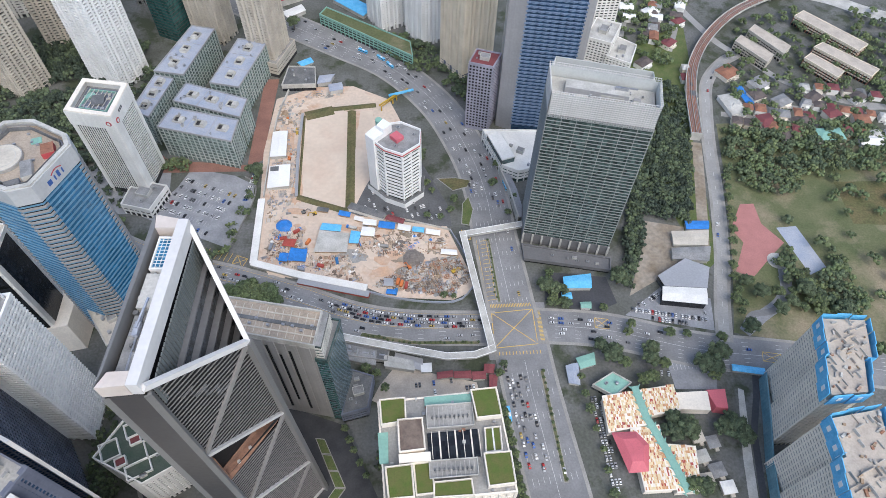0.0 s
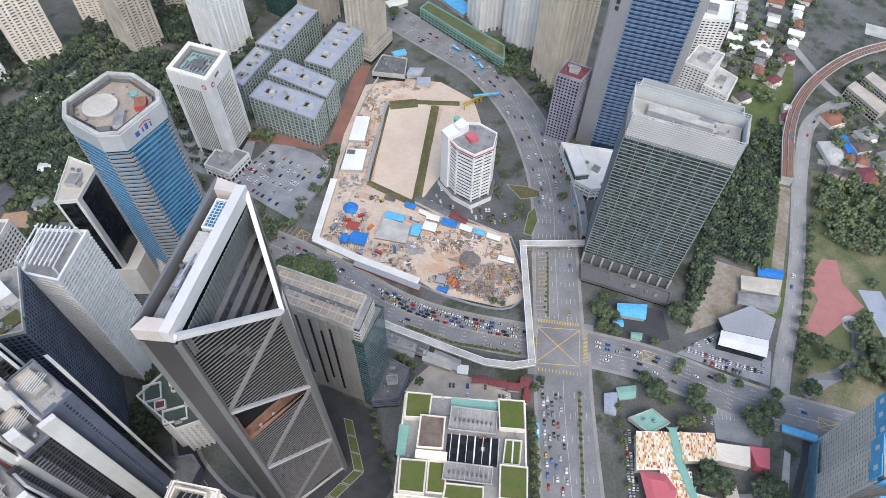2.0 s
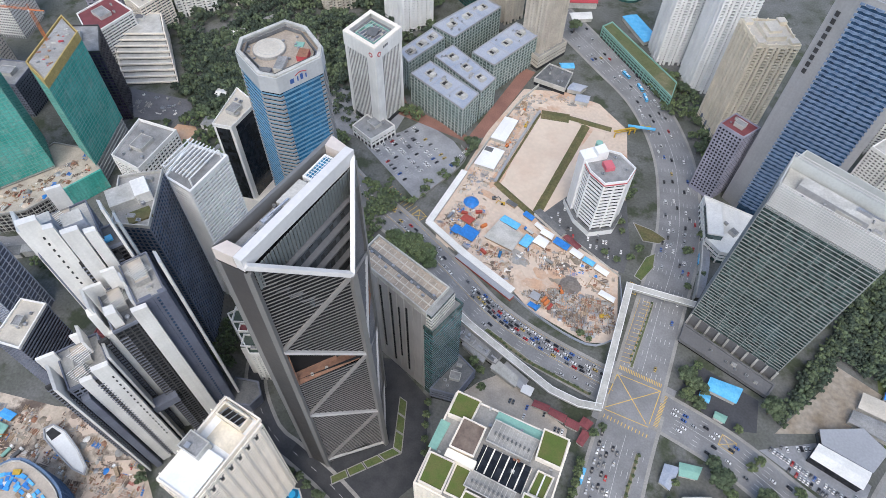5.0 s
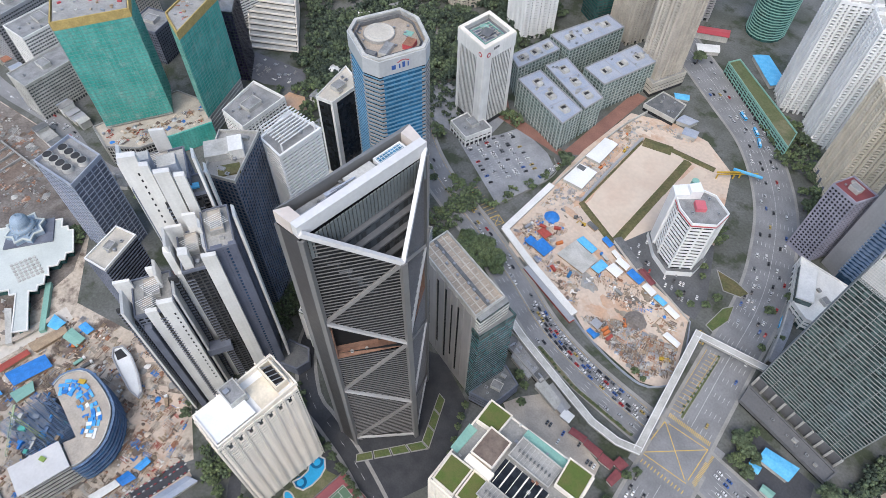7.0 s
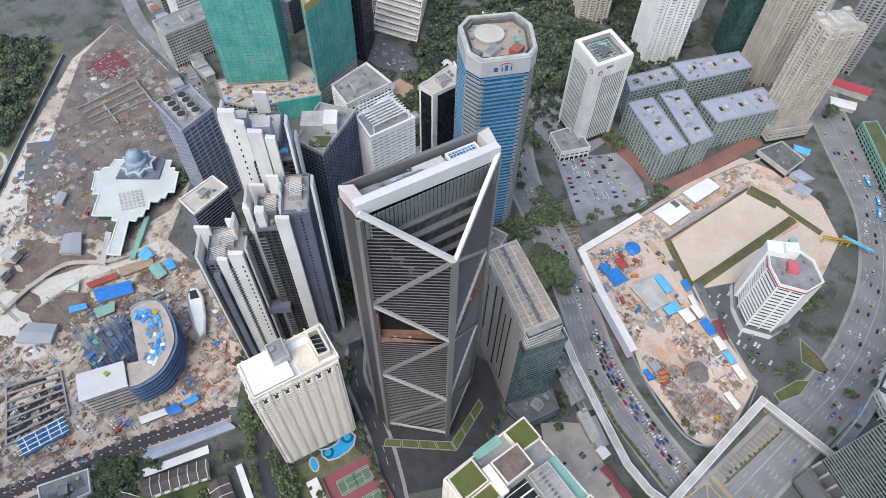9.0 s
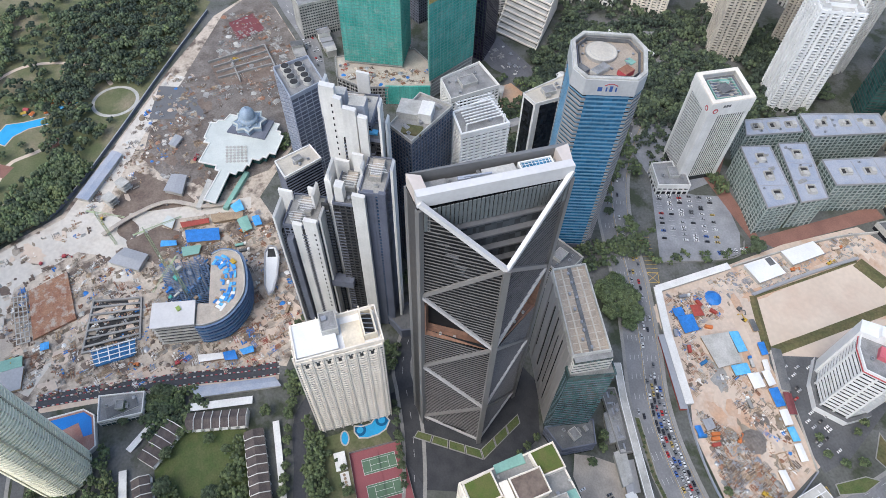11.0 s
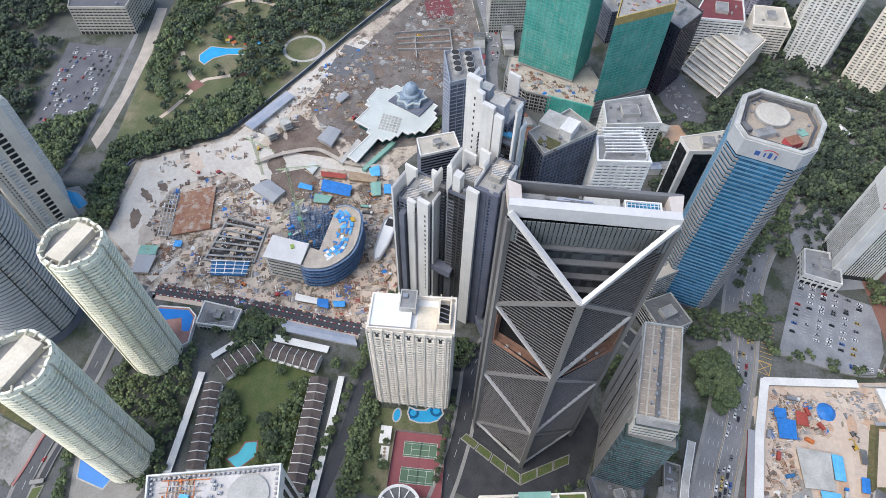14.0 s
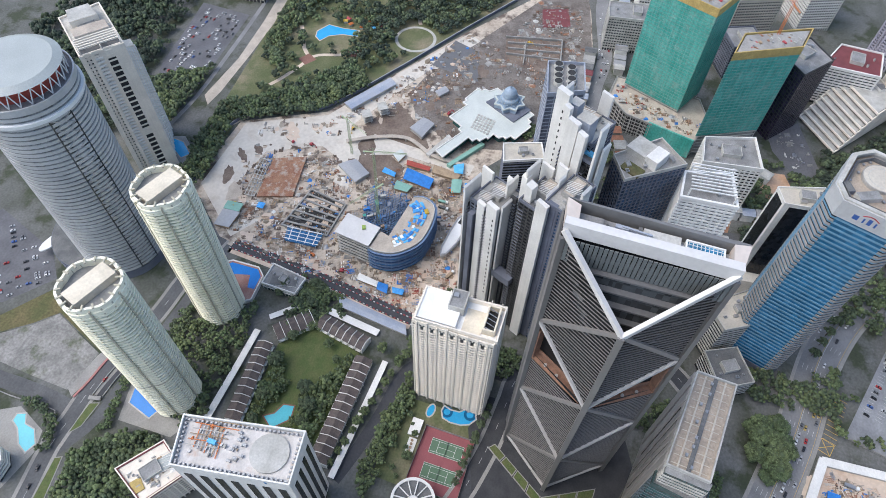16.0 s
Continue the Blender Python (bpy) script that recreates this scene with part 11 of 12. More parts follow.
# Big trees that stand out.
for x, y, s in ((-150, 270, 1.1), (-140, 284, 1.15), (-126, 282, 1.0), (-158, 284, 0.85), (-133, 268, 0.8), (-118, 276, 0.6)):
    plant(x, y, 3, s)
for x, y, k, s in ((146, 211, 1, 1.3), (156, 206, 0, 1.1), (176, 207, 1, 1.2), (186, 203, 0, 1.1), (217, 200, 1, 1.5), (222, 192, 0, 1.2), (165, 232, 2, 1.2), (212, 228, 2, 1.1), (263, 230, 1, 0.9), (150, 256, 0, 0.8), (112, 276, 1, 1.0), (108, 284, 0, 1.0), (188, 150, 1, 1.5), (180, 158, 1, 1.2), (172, 150, 4, 1.2), (216, 150, 1, 1.3), (222, 158, 4, 1.1), (190, 110, 1, 1.1), (-148, 420, 1, 1.2), (-156, 424, 0, 1.0), (-252, 386, 0, 1.0), (-228, 318, 4, 0.9), (-168, 236, 0, 1.0), (-160, 226, 0, 0.9), (-150, 232, 2, 1.2), (-44, 212, 0, 0.9), (-36, 208, 0, 0.8), (-48, 202, 2, 1.2), (-30, 196, 0, 0.8), (62, 210, 4, 0.8), (58, 203, 0, 0.8), (-30, 418, 0, 1.1), (-22, 424, 1, 0.9), (12, 400, 0, 0.8), (16, 390, 0, 0.7), (36, 378, 0, 0.9), (32, 366, 0, 0.8), (22, 358, 2, 1.0), (10, 360, 2, 1.0), (74, 396, 0, 1.0), (80, 420, 0, 0.9), (92, 378, 0, 0.9), (84, 360, 2, 1.0), (20, 275, 2, 1.0), (28, 274, 2, 0.8), (66, 540, 1, 1.2), (50, 524, 1, 1.1), (40, 540, 0, 1.1), (76, 520, 1, 1.0), (22, 566, 0, 1.0), (0, 590, 1, 1.1), (12, 604, 1, 1.1), (-130, 650, 1, 1.3), (-146, 640, 1, 1.0)):
    plant(x, y, k, s)
for x, y, k, s in ((140, 221, 1, 1.0), (148, 214, 1, 1.3), (178, 215, 1, 1.2), (198, 230, 0, 1.0), (230, 208, 1, 1.5), (224, 198, 1, 1.3), (166, 191, 0, 1.1), (174, 193, 0, 1.2), (178, 148, 4, 1.6), (188, 149, 4, 1.7), (224, 149, 1, 1.6), (228, 142, 1, 1.3), (182, 111, 0, 1.5), (169, 239, 2, 1.2), (239, 223, 0, 1.0), (265, 231, 1, 1.2), (105, 279, 1, 1.2), (168, 281, 1, 1.5), (335, 210, 1, 1.5), (322, 262, 1, 1.4), (330, 250, 0, 1.4), (345, 240, 1, 1.5), (300, 262, 0, 1.2), (284, 262, 1, 1.2)):
    plant(x, y, k, s)
# Road-side rows.
for pts, gap, k, s in (([(56, 178), (60, 150), (62, 124), (64, 96)], 7, 0, 0.75), ([(120, 196), (122, 170), (126, 140), (126, 110)], 11, 2, 1.0), ([(63.5, 272), (63, 332)], 5, 2, 0.32), ([(91.5, 204), (95.5, 122)], 5, 2, 0.38), ([(-46, 243), (-6, 234), (44, 231.5)], 4, 2, 0.35), ([(-60, 166), (-52, 150), (-44, 132)], 9, 2, 0.8), ([(-118, 78), (-96, 73), (-60, 66)], 6, 4, 0.7), ([(-152, 8), (-100, -8), (-50, -22)], 8, 0, 0.8), ([(298, 392), (284, 330), (268, 280)], 12, 0, 0.9), ([(-228, 316), (-262, 336), (-300, 370)], 10, 4, 0.9), ([(-216, 62), (-216, 40), (-205, 24)], 8, 4, 0.9)):
    for q, n, d, w in along(smooth_line(pts, gap)):
        plant(q.x + random.uniform(-0.8, 0.8), q.y + random.uniform(-0.8, 0.8), k, s * random.uniform(0.8, 1.2))
# Gardens.
for poly, n, gap, ks, s in (([(-126, -92), (-150, -78), (-146, -62), (-132, -44), (-60, -48), (-58, -90)], 26, 8, (0, 1, 2), 0.9), ([(-40, -22), (-132, 4), (-150, 4), (-148, -14), (-60, -14)], 22, 8, (0, 1), 0.9), ([(-120, 12), (-112, 16), (-96, 34), (-50, 30), (-50, 8)], 16, 6, (0, 2), 0.7), ([(-198, -90), (-172, -66), (-160, -90), (-172, -118)], 12, 7, (0, 1), 0.8), ([(260, 235), (296, 300), (278, 300), (258, 250)], 10, 7, (0, 1), 0.9), ([(296, 246), (330, 246), (340, 276), (316, 280)], 10, 8, (1, 0), 1.0), ([(-200, 210), (-180, 214), (-186, 160), (-196, 150)], 10, 6, (4, 0), 0.7)):
    for x, y in sample(ccw(poly), n, random, gap):
        if free(x, y):
            plant(x, y, random.choice(ks), s * random.uniform(0.75, 1.25))


# Woods that nobody could count.
def wood(name, poly, n, gap, seed, label, big=1.0, leaf="leaf_deep"):
    rng = random.Random(seed)
    if n <= 10:
        # A small group, tree by tree.
        for x, y in sample(ccw(poly), int(n * 1.5), rng, gap * 0.8):
            plant(x, y, rng.choice((0, 1, 4)), big * rng.uniform(0.75, 1.1), 0.0, rng.uniform(0, 360))
        return
    forms = [crown_mesh(1.0, 1.35, 400 + k, 9, 9) for k in range(6)]
    g = Geo()
    for x, y in sample(ccw(poly), int(n * 1.7), rng, gap * 0.74):
        if not free(x, y):
            continue
        f = rng.choice(forms)
        r, a = rng.uniform(3.6, 6.6) * big, rng.uniform(0, 6.28)
        c, s = math.cos(a) * r, math.sin(a) * r
        k = len(g.v)
        zz = r * rng.uniform(0.85, 1.25)
        g.v += [(x + c * p[0] - s * p[1], y + s * p[0] + c * p[1], zz * p[2]) for p in f.v]
        g.f += [tuple(i + k for i in q) for q in f.f]
        m = rng.random() < 0.55
        g.m += [2 if m and i == 0 else i for i in f.m]
    return whole(name, g, [leaf, leaf, "leaf_deep"] if leaf == "leaf_dark" else [leaf, "leaf_deep", "leaf"], label, "trees", kind="stuff")


wood("slope_wood", [(176, 272), (186, 330), (196, 356), (206, 400), (222, 470), (250, 500), (270, 465), (270, 416), (256, 372), (247, 345), (240, 345), (206, 354), (200, 325), (176, 270)], 240, 5.0, 21, "dense dark green wood on a slope", 1.0, "leaf_dark")
wood("slope_wood", [(262, 500), (284, 540), (292, 508), (270, 407), (246, 336), (244, 372), (262, 420), (266, 465)], 60, 5.0, 87, "dense dark green wood on a slope", 0.9, "leaf_dark")
wood("east_park_grove", [(300, 395), (318, 465), (470, 466), (500, 400), (440, 395), (400, 400), (360, 372), (330, 372)], 120, 7.0, 22, "green park trees in loose groups", 1.1)
wood("east_park_grove", [(300, 306), (340, 340), (370, 300), (372, 240), (330, 236), (322, 270)], 40, 8.0, 23, "green park trees in loose groups", 1.2)
wood("north_west_wood", [(-420, 330), (-345, 330), (-330, 410), (-292, 462), (-300, 560), (-390, 540), (-480, 480), (-470, 400)], 330, 6.0, 24, "dark green wooded hillside", 1.2, "leaf_dark")
wood("north_west_wood", [(-345, 262), (-318, 262), (-316, 330), (-344, 330)], 50, 6.0, 28, "dark green trees beside a street", 1.0, "leaf_dark")
wood("west_park_grove", [(-266, -232), (-350, -238), (-388, -160), (-440, -122), (-470, -150), (-430, -180), (-400, -215), (-372, -258), (-300, -258), (-268, -262)], 170, 6.0, 25, "dark green park trees in dense groups", 1.1)
wood("west_park_grove", [(-470, -110), (-520, -130), (-530, -80), (-600, -30), (-690, 10), (-740, -60), (-700, -160), (-600, -140), (-560, -170), (-520, -160), (-490, -128)], 190, 8.0, 26, "dark green park trees in loose groups", 1.1, "leaf_dark")
wood("west_park_grove", [(-440, -230), (-460, -255), (-540, -262), (-640, -250), (-740, -200), (-640, -200), (-560, -222), (-500, -240)], 90, 8.0, 27, "dark green park trees in loose groups", 1.1)
wood("street_trees", [(-340, 300), (-300, 300), (-262, 330), (-262, 372), (-300, 380), (-345, 396)], 60, 6.0, 50, "dark green trees round an office forecourt")
wood("street_trees", [(-345, 402), (-290, 384), (-262, 386), (-268, 402), (-290, 420), (-300, 452), (-330, 440)], 30, 5.5, 84, "dark green trees on an office forecourt", 0.8, "leaf_dark")
wood("far_wood", [(-470, 345), (-440, 342), (-414, 324), (-390, 330), (-400, 400), (-470, 440), (-524, 424), (-462, 362)], 110, 6.5, 85, "dark trees behind a terraced block", 1.0, "leaf_dark")
wood("far_wood", [(-520, 290), (-590, 330), (-600, 300), (-560, 270)], 30, 7.0, 86, "dark trees behind a purple tower", 1.0, "leaf_dark")
wood("street_trees", [(-205, 305), (-182, 300), (-176, 330), (-196, 345), (-214, 330)], 14, 6.0, 51, "dark green trees beside an avenue")
wood("street_trees", [(-335, 150), (-300, 140), (-290, 220), (-300, 236), (-330, 206)], 34, 6.0, 52, "dark green trees between towers")
wood("street_trees", [(-228, 118), (-206, 122), (-216, 140), (-228, 200), (-236, 165)], 22, 5.0, 53, "dark green trees between towers", 0.8)
wood("street_trees", [(-165, 62), (-146, 62), (-143, 84), (-165, 96), (-168, 78)], 18, 5.0, 54, "dark green trees beside an apartment tower", 0.8)
wood("street_trees", [(-176, 10), (-150, 4), (-146, 24), (-150, 60), (-170, 60)], 26, 5.0, 55, "dark green trees beside an apartment tower", 0.8)
wood("street_trees", [(-150, -66), (-176, -70), (-190, -84), (-160, -100), (-140, -96)], 26, 5.0, 56, "dark green trees round a villa", 0.9)
wood("lawn_trees", [(-116, -90), (-60, -90), (-60, -84), (-84, -78), (-98, -72), (-110, -84)], 16, 6.0, 57, "green garden trees on a lawn", 0.8, "leaf")
wood("lawn_trees", [(-92, -62), (-66, -58), (-56, -60), (-50, -42), (-90, -38), (-130, -36), (-112, -44), (-98, -54)], 26, 6.0, 59, "green garden trees on a lawn", 0.95, "leaf")
wood("garden_trees", [(-164, -54), (-180, -60), (-186, -96), (-170, -96), (-166, -82)], 16, 6.0, 76, "dark green trees beside townhouses", 0.8)
wood("garden_trees", [(-36, -258), (-31, -240), (-14, -225), (-4, -223), (-10, -219), (-28, -223), (-38, -246)], 12, 5.0, 77, "dark green trees round a pool garden", 0.7)
wood("garden_trees", [(-72, -196), (-38, -190), (-30, -192), (-34, -186), (-72, -190)], 12, 4.0, 78, "yellow-green trees beside a road", 0.6, "leaf")
wood("garden_trees", [(-130, 12), (-116, 10), (-50, 0), (-36, 6), (-46, 10), (-112, 22)], 24, 5.0, 79, "green trees along a lane", 0.85, "leaf")
wood("garden_trees", [(-96, -172), (-122, -166), (-150, -176), (-186, -172), (-186, -178), (-130, -182), (-80, -188)], 20, 5.0, 80, "dark green trees beside a road", 0.8)
wood("street_trees", [(-104, -4), (-54, -12), (-54, 2), (-104, 12)], 20, 5.0, 58, "dark green trees along a lane", 0.8)
wood("street_trees", [(64, 500), (84, 500), (96, 520), (92, 545), (60, 552), (36, 590), (24, 580), (50, 540)], 34, 5.5, 60, "dark green trees beside a ring road", 0.95)
wood("street_trees", [(-18, 428), (8, 432), (14, 440), (6, 452), (-18, 446)], 12, 4.5, 61, "green trees behind a clinic", 0.8)
wood("street_trees", [(-178, 330), (-164, 326), (-150, 380), (-146, 420), (-152, 422), (-158, 385)], 12, 4.5, 62, "green trees along a parking lot", 0.7)
wood("street_trees", [(-250, 440), (-222, 440), (-212, 436), (-216, 428), (-252, 430)], 12, 4.5, 63, "dark green trees between offices and a parking lot", 0.8)
wood("street_trees", [(-200, 262), (-178, 268), (-172, 296), (-196, 304), (-204, 284)], 16, 5.0, 64, "dark green trees beside an avenue", 0.9)
wood("street_trees", [(-112, 236), (-60, 224), (-56, 230), (-108, 246)], 16, 4.5, 65, "dark green trees beside a covered footbridge", 0.7)
wood("street_trees", [(106, 262), (118, 258), (124, 264), (112, 296), (106, 298)], 10, 4.5, 66, "dark green trees by a depot", 0.8)
wood("street_trees", [(-140, 180), (-128, 178), (-130, 214), (-150, 224), (-158, 206)], 18, 4.5, 67, "dark green trees at the foot of a tower", 0.8)
wood("street_trees", [(-420, 110), (-350, 120), (-300, 118), (-300, 136), (-360, 160), (-410, 140)], 30, 6.5, 68, "dark green trees along a town street")
wood("street_trees", [(-430, 240), (-400, 262), (-360, 268), (-352, 330), (-420, 330), (-440, 290)], 60, 6.5, 69, "dark green trees behind a white block")
wood("street_trees", [(-30, 150), (-10, 140), (20, 128), (20, 110), (-20, 120), (-40, 136)], 20, 5.0, 70, "dark green trees beside a garden block", 0.8)
wood("west_park_grove", [(-400, -170), (-560, -62), (-670, 4), (-740, -60), (-740, -240), (-560, -258), (-400, -246)], 75, 13.0, 71, "green park trees dotted over lawns", 1.15, "leaf")
wood("far_wood", [(-560, -290), (-760, -300), (-800, -420), (-620, -420)], 60, 10.0, 72, "distant dark trees", 1.4, "leaf_dark")
wood("far_wood", [(-312, -345), (-360, -350), (-470, -368), (-530, -374), (-520, -470), (-300, -470), (-250, -400)], 190, 8.0, 81, "dark trees behind a white tower", 1.2, "leaf_dark")
wood("garden_trees", [(-216, -200), (-240, -214), (-264, -240), (-252, -278), (-232, -250), (-214, -222)], 26, 5.0, 82, "dark green trees at the foot of towers", 0.9)
wood("west_park_grove", [(-400, -170), (-560, -62), (-670, 4), (-740, -60), (-740, -240), (-560, -258), (-400, -246)], 120, 10.0, 83, "dark green park trees dotted over lawns", 1.2, "leaf_dark")
wood("far_wood", [(-560, 420), (-480, 410), (-430, 480), (-480, 560), (-620, 560), (-640, 460)], 110, 8.0, 73, "dark trees round hillside blocks", 1.3, "leaf_dark")
wood("far_wood", [(-400, 380), (-350, 400), (-320, 440), (-330, 480), (-420, 460), (-450, 410)], 70, 7.0, 74, "dark trees behind office towers", 1.2, "leaf_dark")
wood("east_park_grove", [(340, 196), (500, 165), (545, 370), (470, 460), (330, 460), (312, 400), (350, 370), (380, 300), (376, 230)], 46, 15.0, 75, "green park trees dotted over worn lawns", 1.25, "leaf")
wood("lot_trees", [(-330, -300), (-420, -296), (-380, -355), (-360, -390), (-320, -380)], 90, 7.0, 29, "dark green trees between parking lots", 1.1)
wood("far_wood", [(-700, -300), (-560, -400), (-380, -420), (-380, -520), (-800, -500)], 200, 11.0, 30, "distant dark trees", 1.5, "leaf_dark")
wood("far_wood", [(-470, 500), (-380, 560), (-300, 570), (-290, 620), (-360, 640), (-480, 600)], 120, 9.0, 31, "dark trees between apartment towers", 1.2, "leaf_dark")
wood("court_trees", [(-440, 40), (-420, 62), (-414, 60), (-404, 54), (-410, 50), (-428, 56)], 18, 4.0, 32, "dark green trees beside a mosque", 0.8)
wood("suburb_trees", [(500, 500), (620, 470), (640, 640), (540, 660), (520, 600)], 70, 11.0, 33, "green suburban trees", 1.1)
wood("garden_trees", [(-60, -124), (-134, -120), (-170, -130), (-120, -172), (-60, -176), (-44, -140)], 60, 6.0, 41, "green garden trees round apartment towers", 0.9, "leaf")
wood("suburb_trees", [(330, 470), (500, 470), (540, 560), (470, 660), (400, 640), (350, 560)], 90, 10.0, 42, "green suburban garden trees", 1.0, "leaf")
wood("suburb_trees", [(240, 580), (290, 560), (340, 690), (260, 700)], 34, 9.0, 43, "green suburban garden trees", 1.0, "leaf")
wood("verge_trees", [(-10, -200), (-32, -172), (-36, -148), (-8, -142), (14, -150), (26, -196)], 60, 5.0, 44, "dark green trees beside a road", 1.0)
wood("court_garden", [(-30, 600), (10, 560), (40, 590), (10, 620), (-20, 640)], 30, 6.0, 45, "dark green trees between towers", 1.0)
pool([(-515, -212), (-530, -203), (-528, -186), (-529, -166), (-518, -163), (-517, -182), (-510, -196), (-499, -203), (-505, -210)], "bright blue park water play pool", rim="sand")
wood("suburb_trees", [(250, 600), (300, 590), (380, 760), (370, 810), (230, 810)], 70, 9.0, 46, "green garden trees among villas", 0.9)
wood("far_wood", [(-300, 470), (-285, 470), (-262, 560), (-300, 620), (-420, 640), (-380, 560), (-310, 560)], 60, 7.0, 47, "dark trees at the foot of apartment towers", 1.1, "leaf_dark")
pool(circle(-545, -140, 7, 14, 5, 60), "bright blue shallow park pool")
for i in range(9):
    a = 0.7 * i
    x, y = -541 + 7 * math.cos(a), -164 + 22 * math.sin(a)
    shed(rect(x, y, 5, 4, 40 * i), 3, ("orange", "cyan", "red", "machine")[i % 4], ("orange", "light blue", "red", "yellow")[i % 4] + " park kiosk roof", name="kiosk", rise=1.2, group="park kiosks")

# ---- cars ----
def car_parts(l, w, h):
    """Body with a tapered nose and tail; a glazed upper part."""
    body, glass = Geo(), Geo()
    prof = [(-l / 2, 0.25), (-l / 2, 0.75), (-l / 2 + 0.5, 0.92), (l / 2 - 1.2, 0.88), (l / 2 - 0.15, 0.68), (l / 2, 0.5), (l / 2, 0.25)]
    n = len(prof)
    body.add([(x, s * w / 2, z) for s in (-1, 1) for x, z in prof], [tuple(range(n))[::-1], tuple(range(n, 2 * n))] + [(i, n + i, n + (i + 1) % n, (i + 1) % n) for i in range(n)])
    top = [(-l / 2 + 1.05, h), (l / 2 - 2.1, h)]
    low = [(-l / 2 + 0.45, 0.9), (l / 2 - 1.25, 0.88)]
    k = w / 2
    glass.add([(low[0][0], -k * 0.94, 0.88), (low[1][0], -k * 0.94, 0.88), (low[1][0], k * 0.94, 0.88), (low[0][0], k * 0.94, 0.88), (top[0][0], -k * 0.78, h - 0.05), (top[1][0], -k * 0.78, h - 0.05), (top[1][0], k * 0.78, h - 0.05), (top[0][0], k * 0.78, h - 0.05)], [(0, 1, 5, 4), (1, 2, 6, 5), (2, 3, 7, 6), (3, 0, 4, 7), (4, 5, 6, 7)])
    body.add([(top[0][0] - 0.05, -k * 0.8, h - 0.05), (top[1][0] + 0.05, -k * 0.8, h - 0.05), (top[1][0] + 0.05, k * 0.8, h - 0.05), (top[0][0] - 0.05, k * 0.8, h - 0.05), (top[0][0] + 0.1, -k * 0.7, h + 0.03), (top[1][0] - 0.1, -k * 0.7, h + 0.03), (top[1][0] - 0.1, k * 0.7, h + 0.03), (top[0][0] + 0.1, k * 0.7, h + 0.03)], [(0, 1, 5, 4), (1, 2, 6, 5), (2, 3, 7, 6), (3, 0, 4, 7), (4, 5, 6, 7)])
    return body, glass


PAINTS = ["white", "silver", "black", "grey", "white", "silver", "black", "white", "silver", "grey", "white", "red", "blue", "gold", "white", "black"]
CAR = {}
for paint in sorted(set(PAINTS)):
    body, glass = car_parts(4.5, 1.85, 1.5)
    for x in (-1.4, 1.4):
        for y in (-0.82, 0.82):
            ring = [(x + 0.33 * math.cos(k * 0.7854), 0.33 + 0.33 * math.sin(k * 0.7854)) for k in range(8)]
            body.add([(u, y - 0.11, v) for u, v in ring] + [(u, y + 0.11, v) for u, v in ring], [tuple(range(8)), tuple(range(15, 7, -1))] + [(k, 8 + k, 8 + (k + 1) % 8, (k + 1) % 8) for k in range(8)], 1)
    t = thing("car", paint + " saloon car on asphalt", "car", 0, 0, group="cars")
    part("body", body, ["car_" + paint, "rubber"], t, m=Matrix.Identity(4))
    part("glazed_cabin", glass, ["car_glass"], t, m=Matrix.Identity(4))
    CAR[paint] = [t, True]
COUNT = [0]


def park(x, y, turn, rng, z=0.1):
    paint = rng.choice(PAINTS)
    t, fresh = CAR[paint]
    m = pose(x, y, z, 0, 0, turn)
    if fresh:
        t.matrix_basis, CAR[paint][1] = m, False
    else:
        copy_thing(t, m)
    COUNT[0] += 1


rng = random.Random(77)


def traffic(key, lo, hi, offsets, fill, gap=6.5, back=False):
    """Cars in lanes on a stretch of a road, given as fractions of its length."""
    rows = along(smooth_line(ROADS[key][0], 2.0))
    end = rows[-1][3]
    for o in offsets:
        s = lo * end + rng.uniform(0, 5)
        while s < hi * end:
            q, n, d, w = min(rows, key=lambda r: abs(r[3] - s))
            if rng.random() < fill:
                p = q + n * (o + rng.uniform(-0.25, 0.25))
                park(p.x, p.y, math.degrees(math.atan2(d.y, d.x)) + (180 if back else 0) + rng.uniform(-2, 2), rng, 0.14)
            s += gap + rng.uniform(0, 1.5)


traffic("avenue", 0.76, 0.985, (1.0, 4.0, 7.0, 10.0), 0.88, 5.7)
traffic("avenue", 0.55, 0.76, (1.0, 4.0, 7.0, 10.0), 0.3, 7)
traffic("avenue", 0.30, 0.985, (-10, -7, -4, 4), 0.1, 9)
traffic("ring_road", 0.20, 0.80, (-14, -9, -5.4, 2.4, 5.4, 9, 13), 0.24, 8)
traffic("ring_road", 0.02, 0.28, (-12.5, -9, 5.5, 9), 0.06, 9)
traffic("south_road", 0.10, 0.36, (-16, -12.6, -9.2, -5.8, -2.4), 0.62, 6.8)
traffic("south_road", 0.36, 0.6, (-12, -6, 8, 12), 0.12, 9)
traffic("east_road", 0.02, 0.10, (-10, -6.5, -3, 3, 7), 0.5, 7)
traffic("east_road", 0.10, 0.5, (-8, -3, 4, 8), 0.13, 11)
traffic("park_lane", 0.1, 0.9, (2.5, -2.5), 0.05, 12)
traffic("south_west_road", 0.1, 0.9, (-5, 0, 4), 0.07, 12)
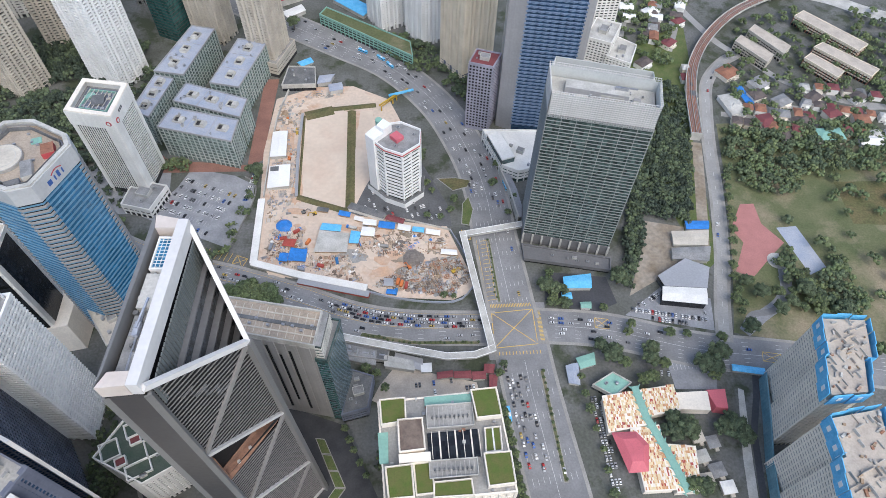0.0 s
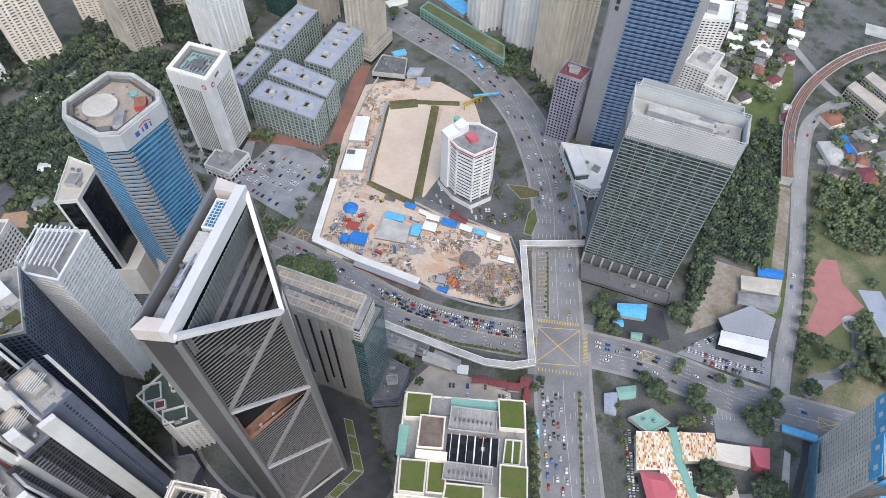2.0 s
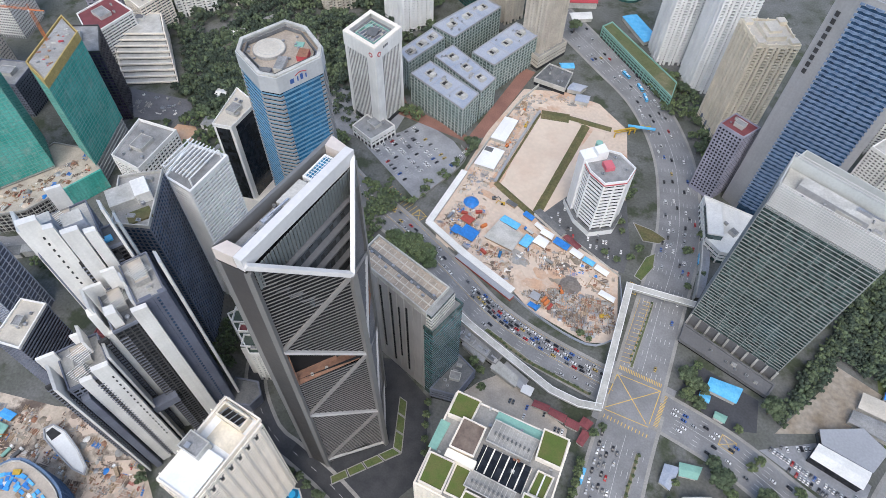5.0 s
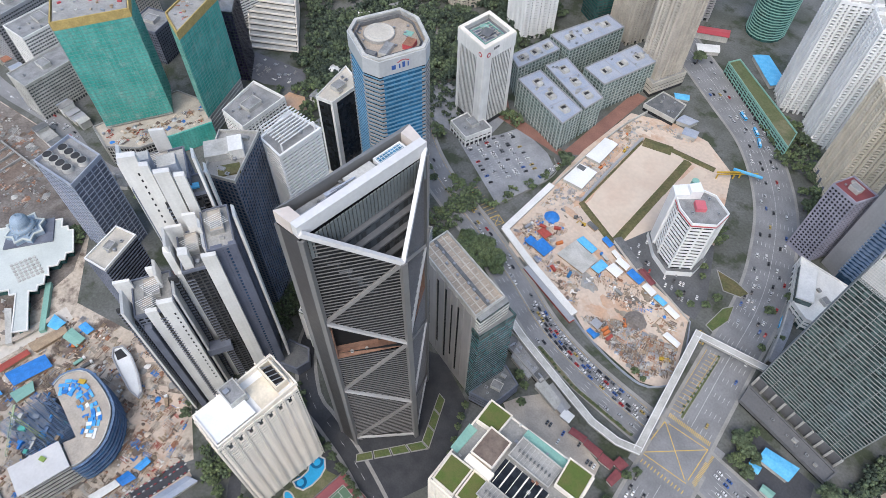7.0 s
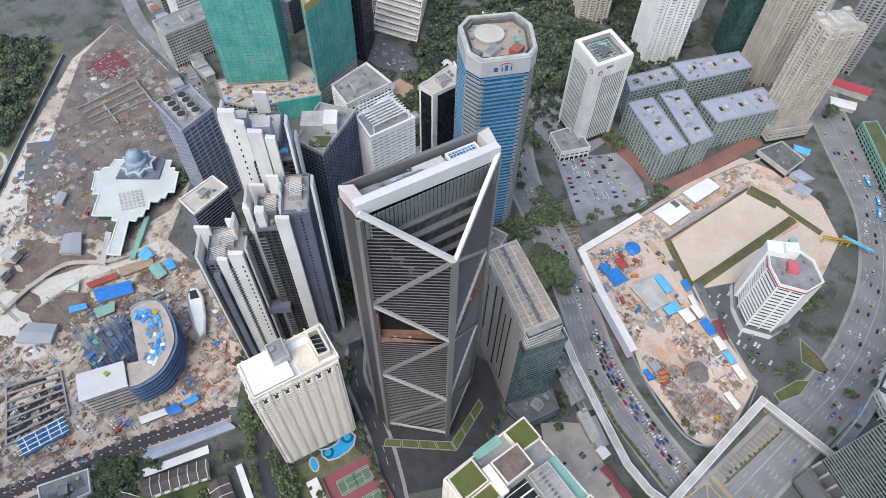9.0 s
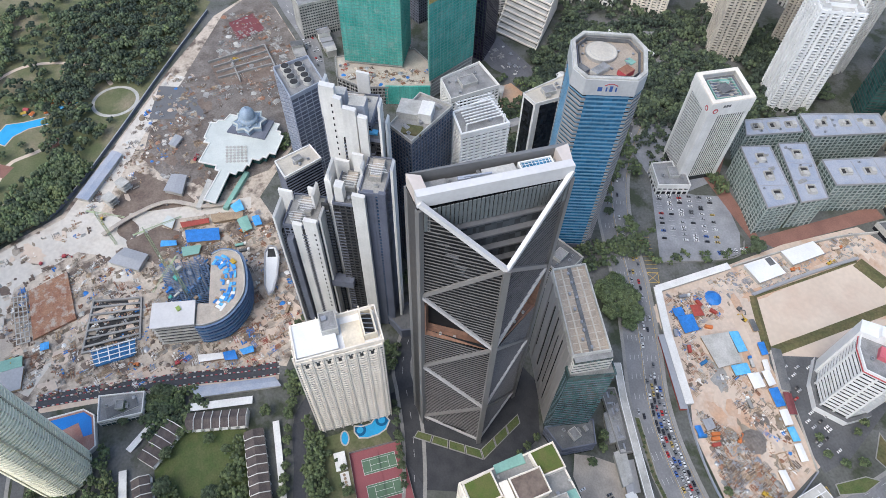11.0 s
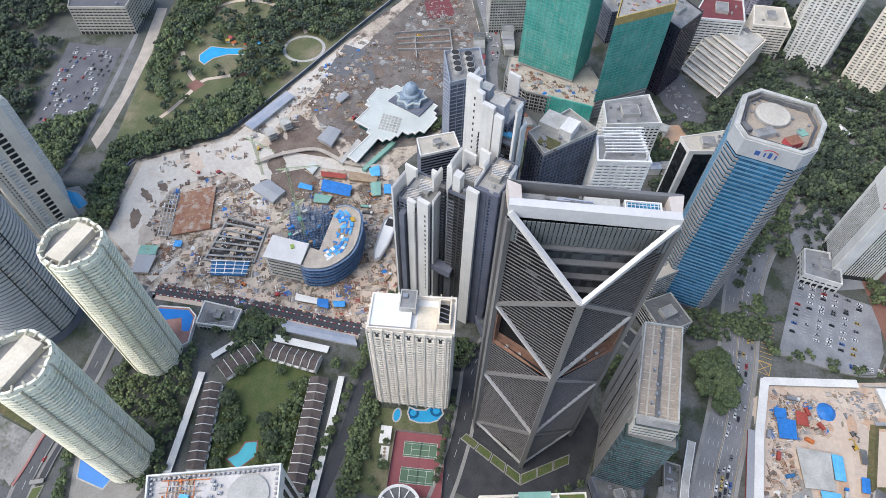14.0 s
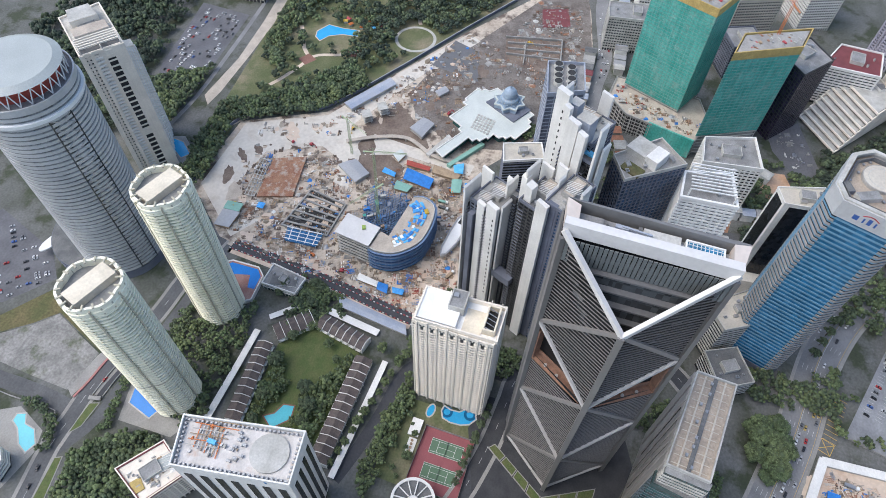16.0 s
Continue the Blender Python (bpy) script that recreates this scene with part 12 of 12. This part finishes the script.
# Bays of the parking lot beside the bank tower.
u, v = Vector((0.80, -0.60)), Vector((0.6, 0.8))
LOT = ccw([(-243, 376), (-222, 406), (-210, 428), (-170, 417), (-152, 404), (-153, 386), (-167, 339)])
bays = Geo()
for r in range(7):
    for k in range(30):
        p = Vector((-262, 392)) + Vector((0.90, -0.42)) * (2.9 * k) + Vector((0.42, 0.90)) * (9.5 * r - 14)
        if inside(p.x, p.y, LOT):
            bays.beam((p.x - 1.1, p.y - 2.3, 0.09), (p.x + 1.0, p.y + 2.3, 0.09), 0.12, 0.01)
            if rng.random() < 0.5:
                park(p.x + 1.3, p.y, 65 + rng.choice((0, 180)), rng, 0.07)
whole("bay_lines", bays, ["line"], "white parking bay lines", "road marking", kind="structure")


# Cars past the count, in far lots, as one mass each.
def lot_cars(name, poly, turn, n, seed, label, row=7.5):
    rg = random.Random(seed)
    poly = ccw(poly)
    body, glass = car_parts(4.4, 1.8, 1.45)
    mats = ["car_" + p for p in ("white", "silver", "black", "grey", "red", "blue")] + ["car_glass"]
    g = Geo()
    c, s = math.cos(radians(turn)), math.sin(radians(turn))
    mx, my = middle(poly)
    for i in range(-40, 41):
        for j in range(-14, 15):
            x, y = mx + c * i * 2.7 - s * j * row, my + s * i * 2.7 + c * j * row
            if inside(x, y, poly) and rg.random() < n:
                k = rg.choices(range(6), (7, 5, 3, 3, 1, 1))[0]
                for f, mt in ((body, k), (glass, 6)):
                    a = len(g.v)
                    g.v += [(x - s * p[0] - c * p[1], y + c * p[0] - s * p[1], p[2] + 0.1) for p in f.v]
                    g.f += [tuple(q + a for q in e) for e in f.f]
                    g.m += [mt] * len(f.f)
    whole(name, g, mats, label, "cars", kind="stuff")


lot_cars("yard_cars", [(170, 250), (180, 260), (200, 255), (236, 248), (236, 236), (205, 242)], -12, 0.85, 1, "rows of cars in a dealer's yard", 6.0)
lot_cars("yard_cars", [(176, 256), (204, 276), (206, 268), (186, 256)], 30, 0.7, 2, "rows of cars in a dealer's yard", 6.0)
lot_cars("market_cars", [(-26, 192), (-18, 202), (38, 200), (42, 180), (-24, 182)], 5, 0.22, 3, "scattered cars in a pale lot")
lot_cars("forecourt_cars", [(-54, 372), (-40, 395), (-36, 400), (-30, 380), (8, 380), (26, 372), (26, 354), (0, 360)], 15, 0.3, 4, "cars in a clinic forecourt")
lot_cars("mall_cars", [(-368, -340), (-378, -302), (-518, -303), (-524, -358), (-416, -352)], 82, 0.3, 5, "rows of cars in a large lot")
lot_cars("tower_lot_cars", [(-184, -386), (-158, -320), (-136, -302), (-108, -327), (-96, -396)], 40, 0.22, 6, "rows of cars in a tower lot")
lot_cars("lane_cars", [(124, 180), (132, 180), (134, 112), (128, 112)], 2, 0.75, 7, "parked cars beside a market lane", 5.6)
lot_cars("office_cars", [(-150, 432), (-156, 426), (-162, 400), (-154, 384), (-150, 404), (-146, 420)], 80, 0.5, 8, "cars parked along a hoarding")
lot_cars("market_yard_cars", [(168, 206), (206, 196), (204, 190), (170, 196)], -10, 0.15, 9, "a few cars in a market yard")
lot_cars("street_cars", [(-660, 98), (-562, 110), (-500, 106), (-500, 116), (-562, 126), (-660, 112)], 100, 0.16, 10, "cars on a city street", 4)
lot_cars("hill_cars", [(-560, 300), (-536, 330), (-520, 322), (-545, 290)], 40, 0.5, 11, "cars parked below a terraced block", 6)
t = thing("bus", "light blue city bus on a wide road", "bus", 61.5, 171, turn=93, group="buses")
part("body", Geo().box(0, 0, 0.4, 11.5, 2.5, 2.7), ["cyan"], t, m=Matrix.Identity(4))
part("windows", Geo().box(0, 0, 1.7, 11.6, 2.56, 0.9), ["car_glass"], t, m=Matrix.Identity(4))
part("roof_unit", Geo().box(-1, 0, 3.1, 3, 1.6, 0.35), ["bright"], t, m=Matrix.Identity(4))
for x in (-3.6, 3.8):
    for y in (-1.15, 1.15):
        part("wheel", Geo().cyl(0, 0, -0.15, 0.15, 0.5, 14), ["rubber"], t, m=pose(x, y, 0.5, 90, 0, 0))
for x, y, a in ((-30, 590, 135), (-50, 603, 145), (86, 395, 100), (-20, 577, 125)):
    copy_thing(t, pose(x, y, 0.1, 0, 0, a))
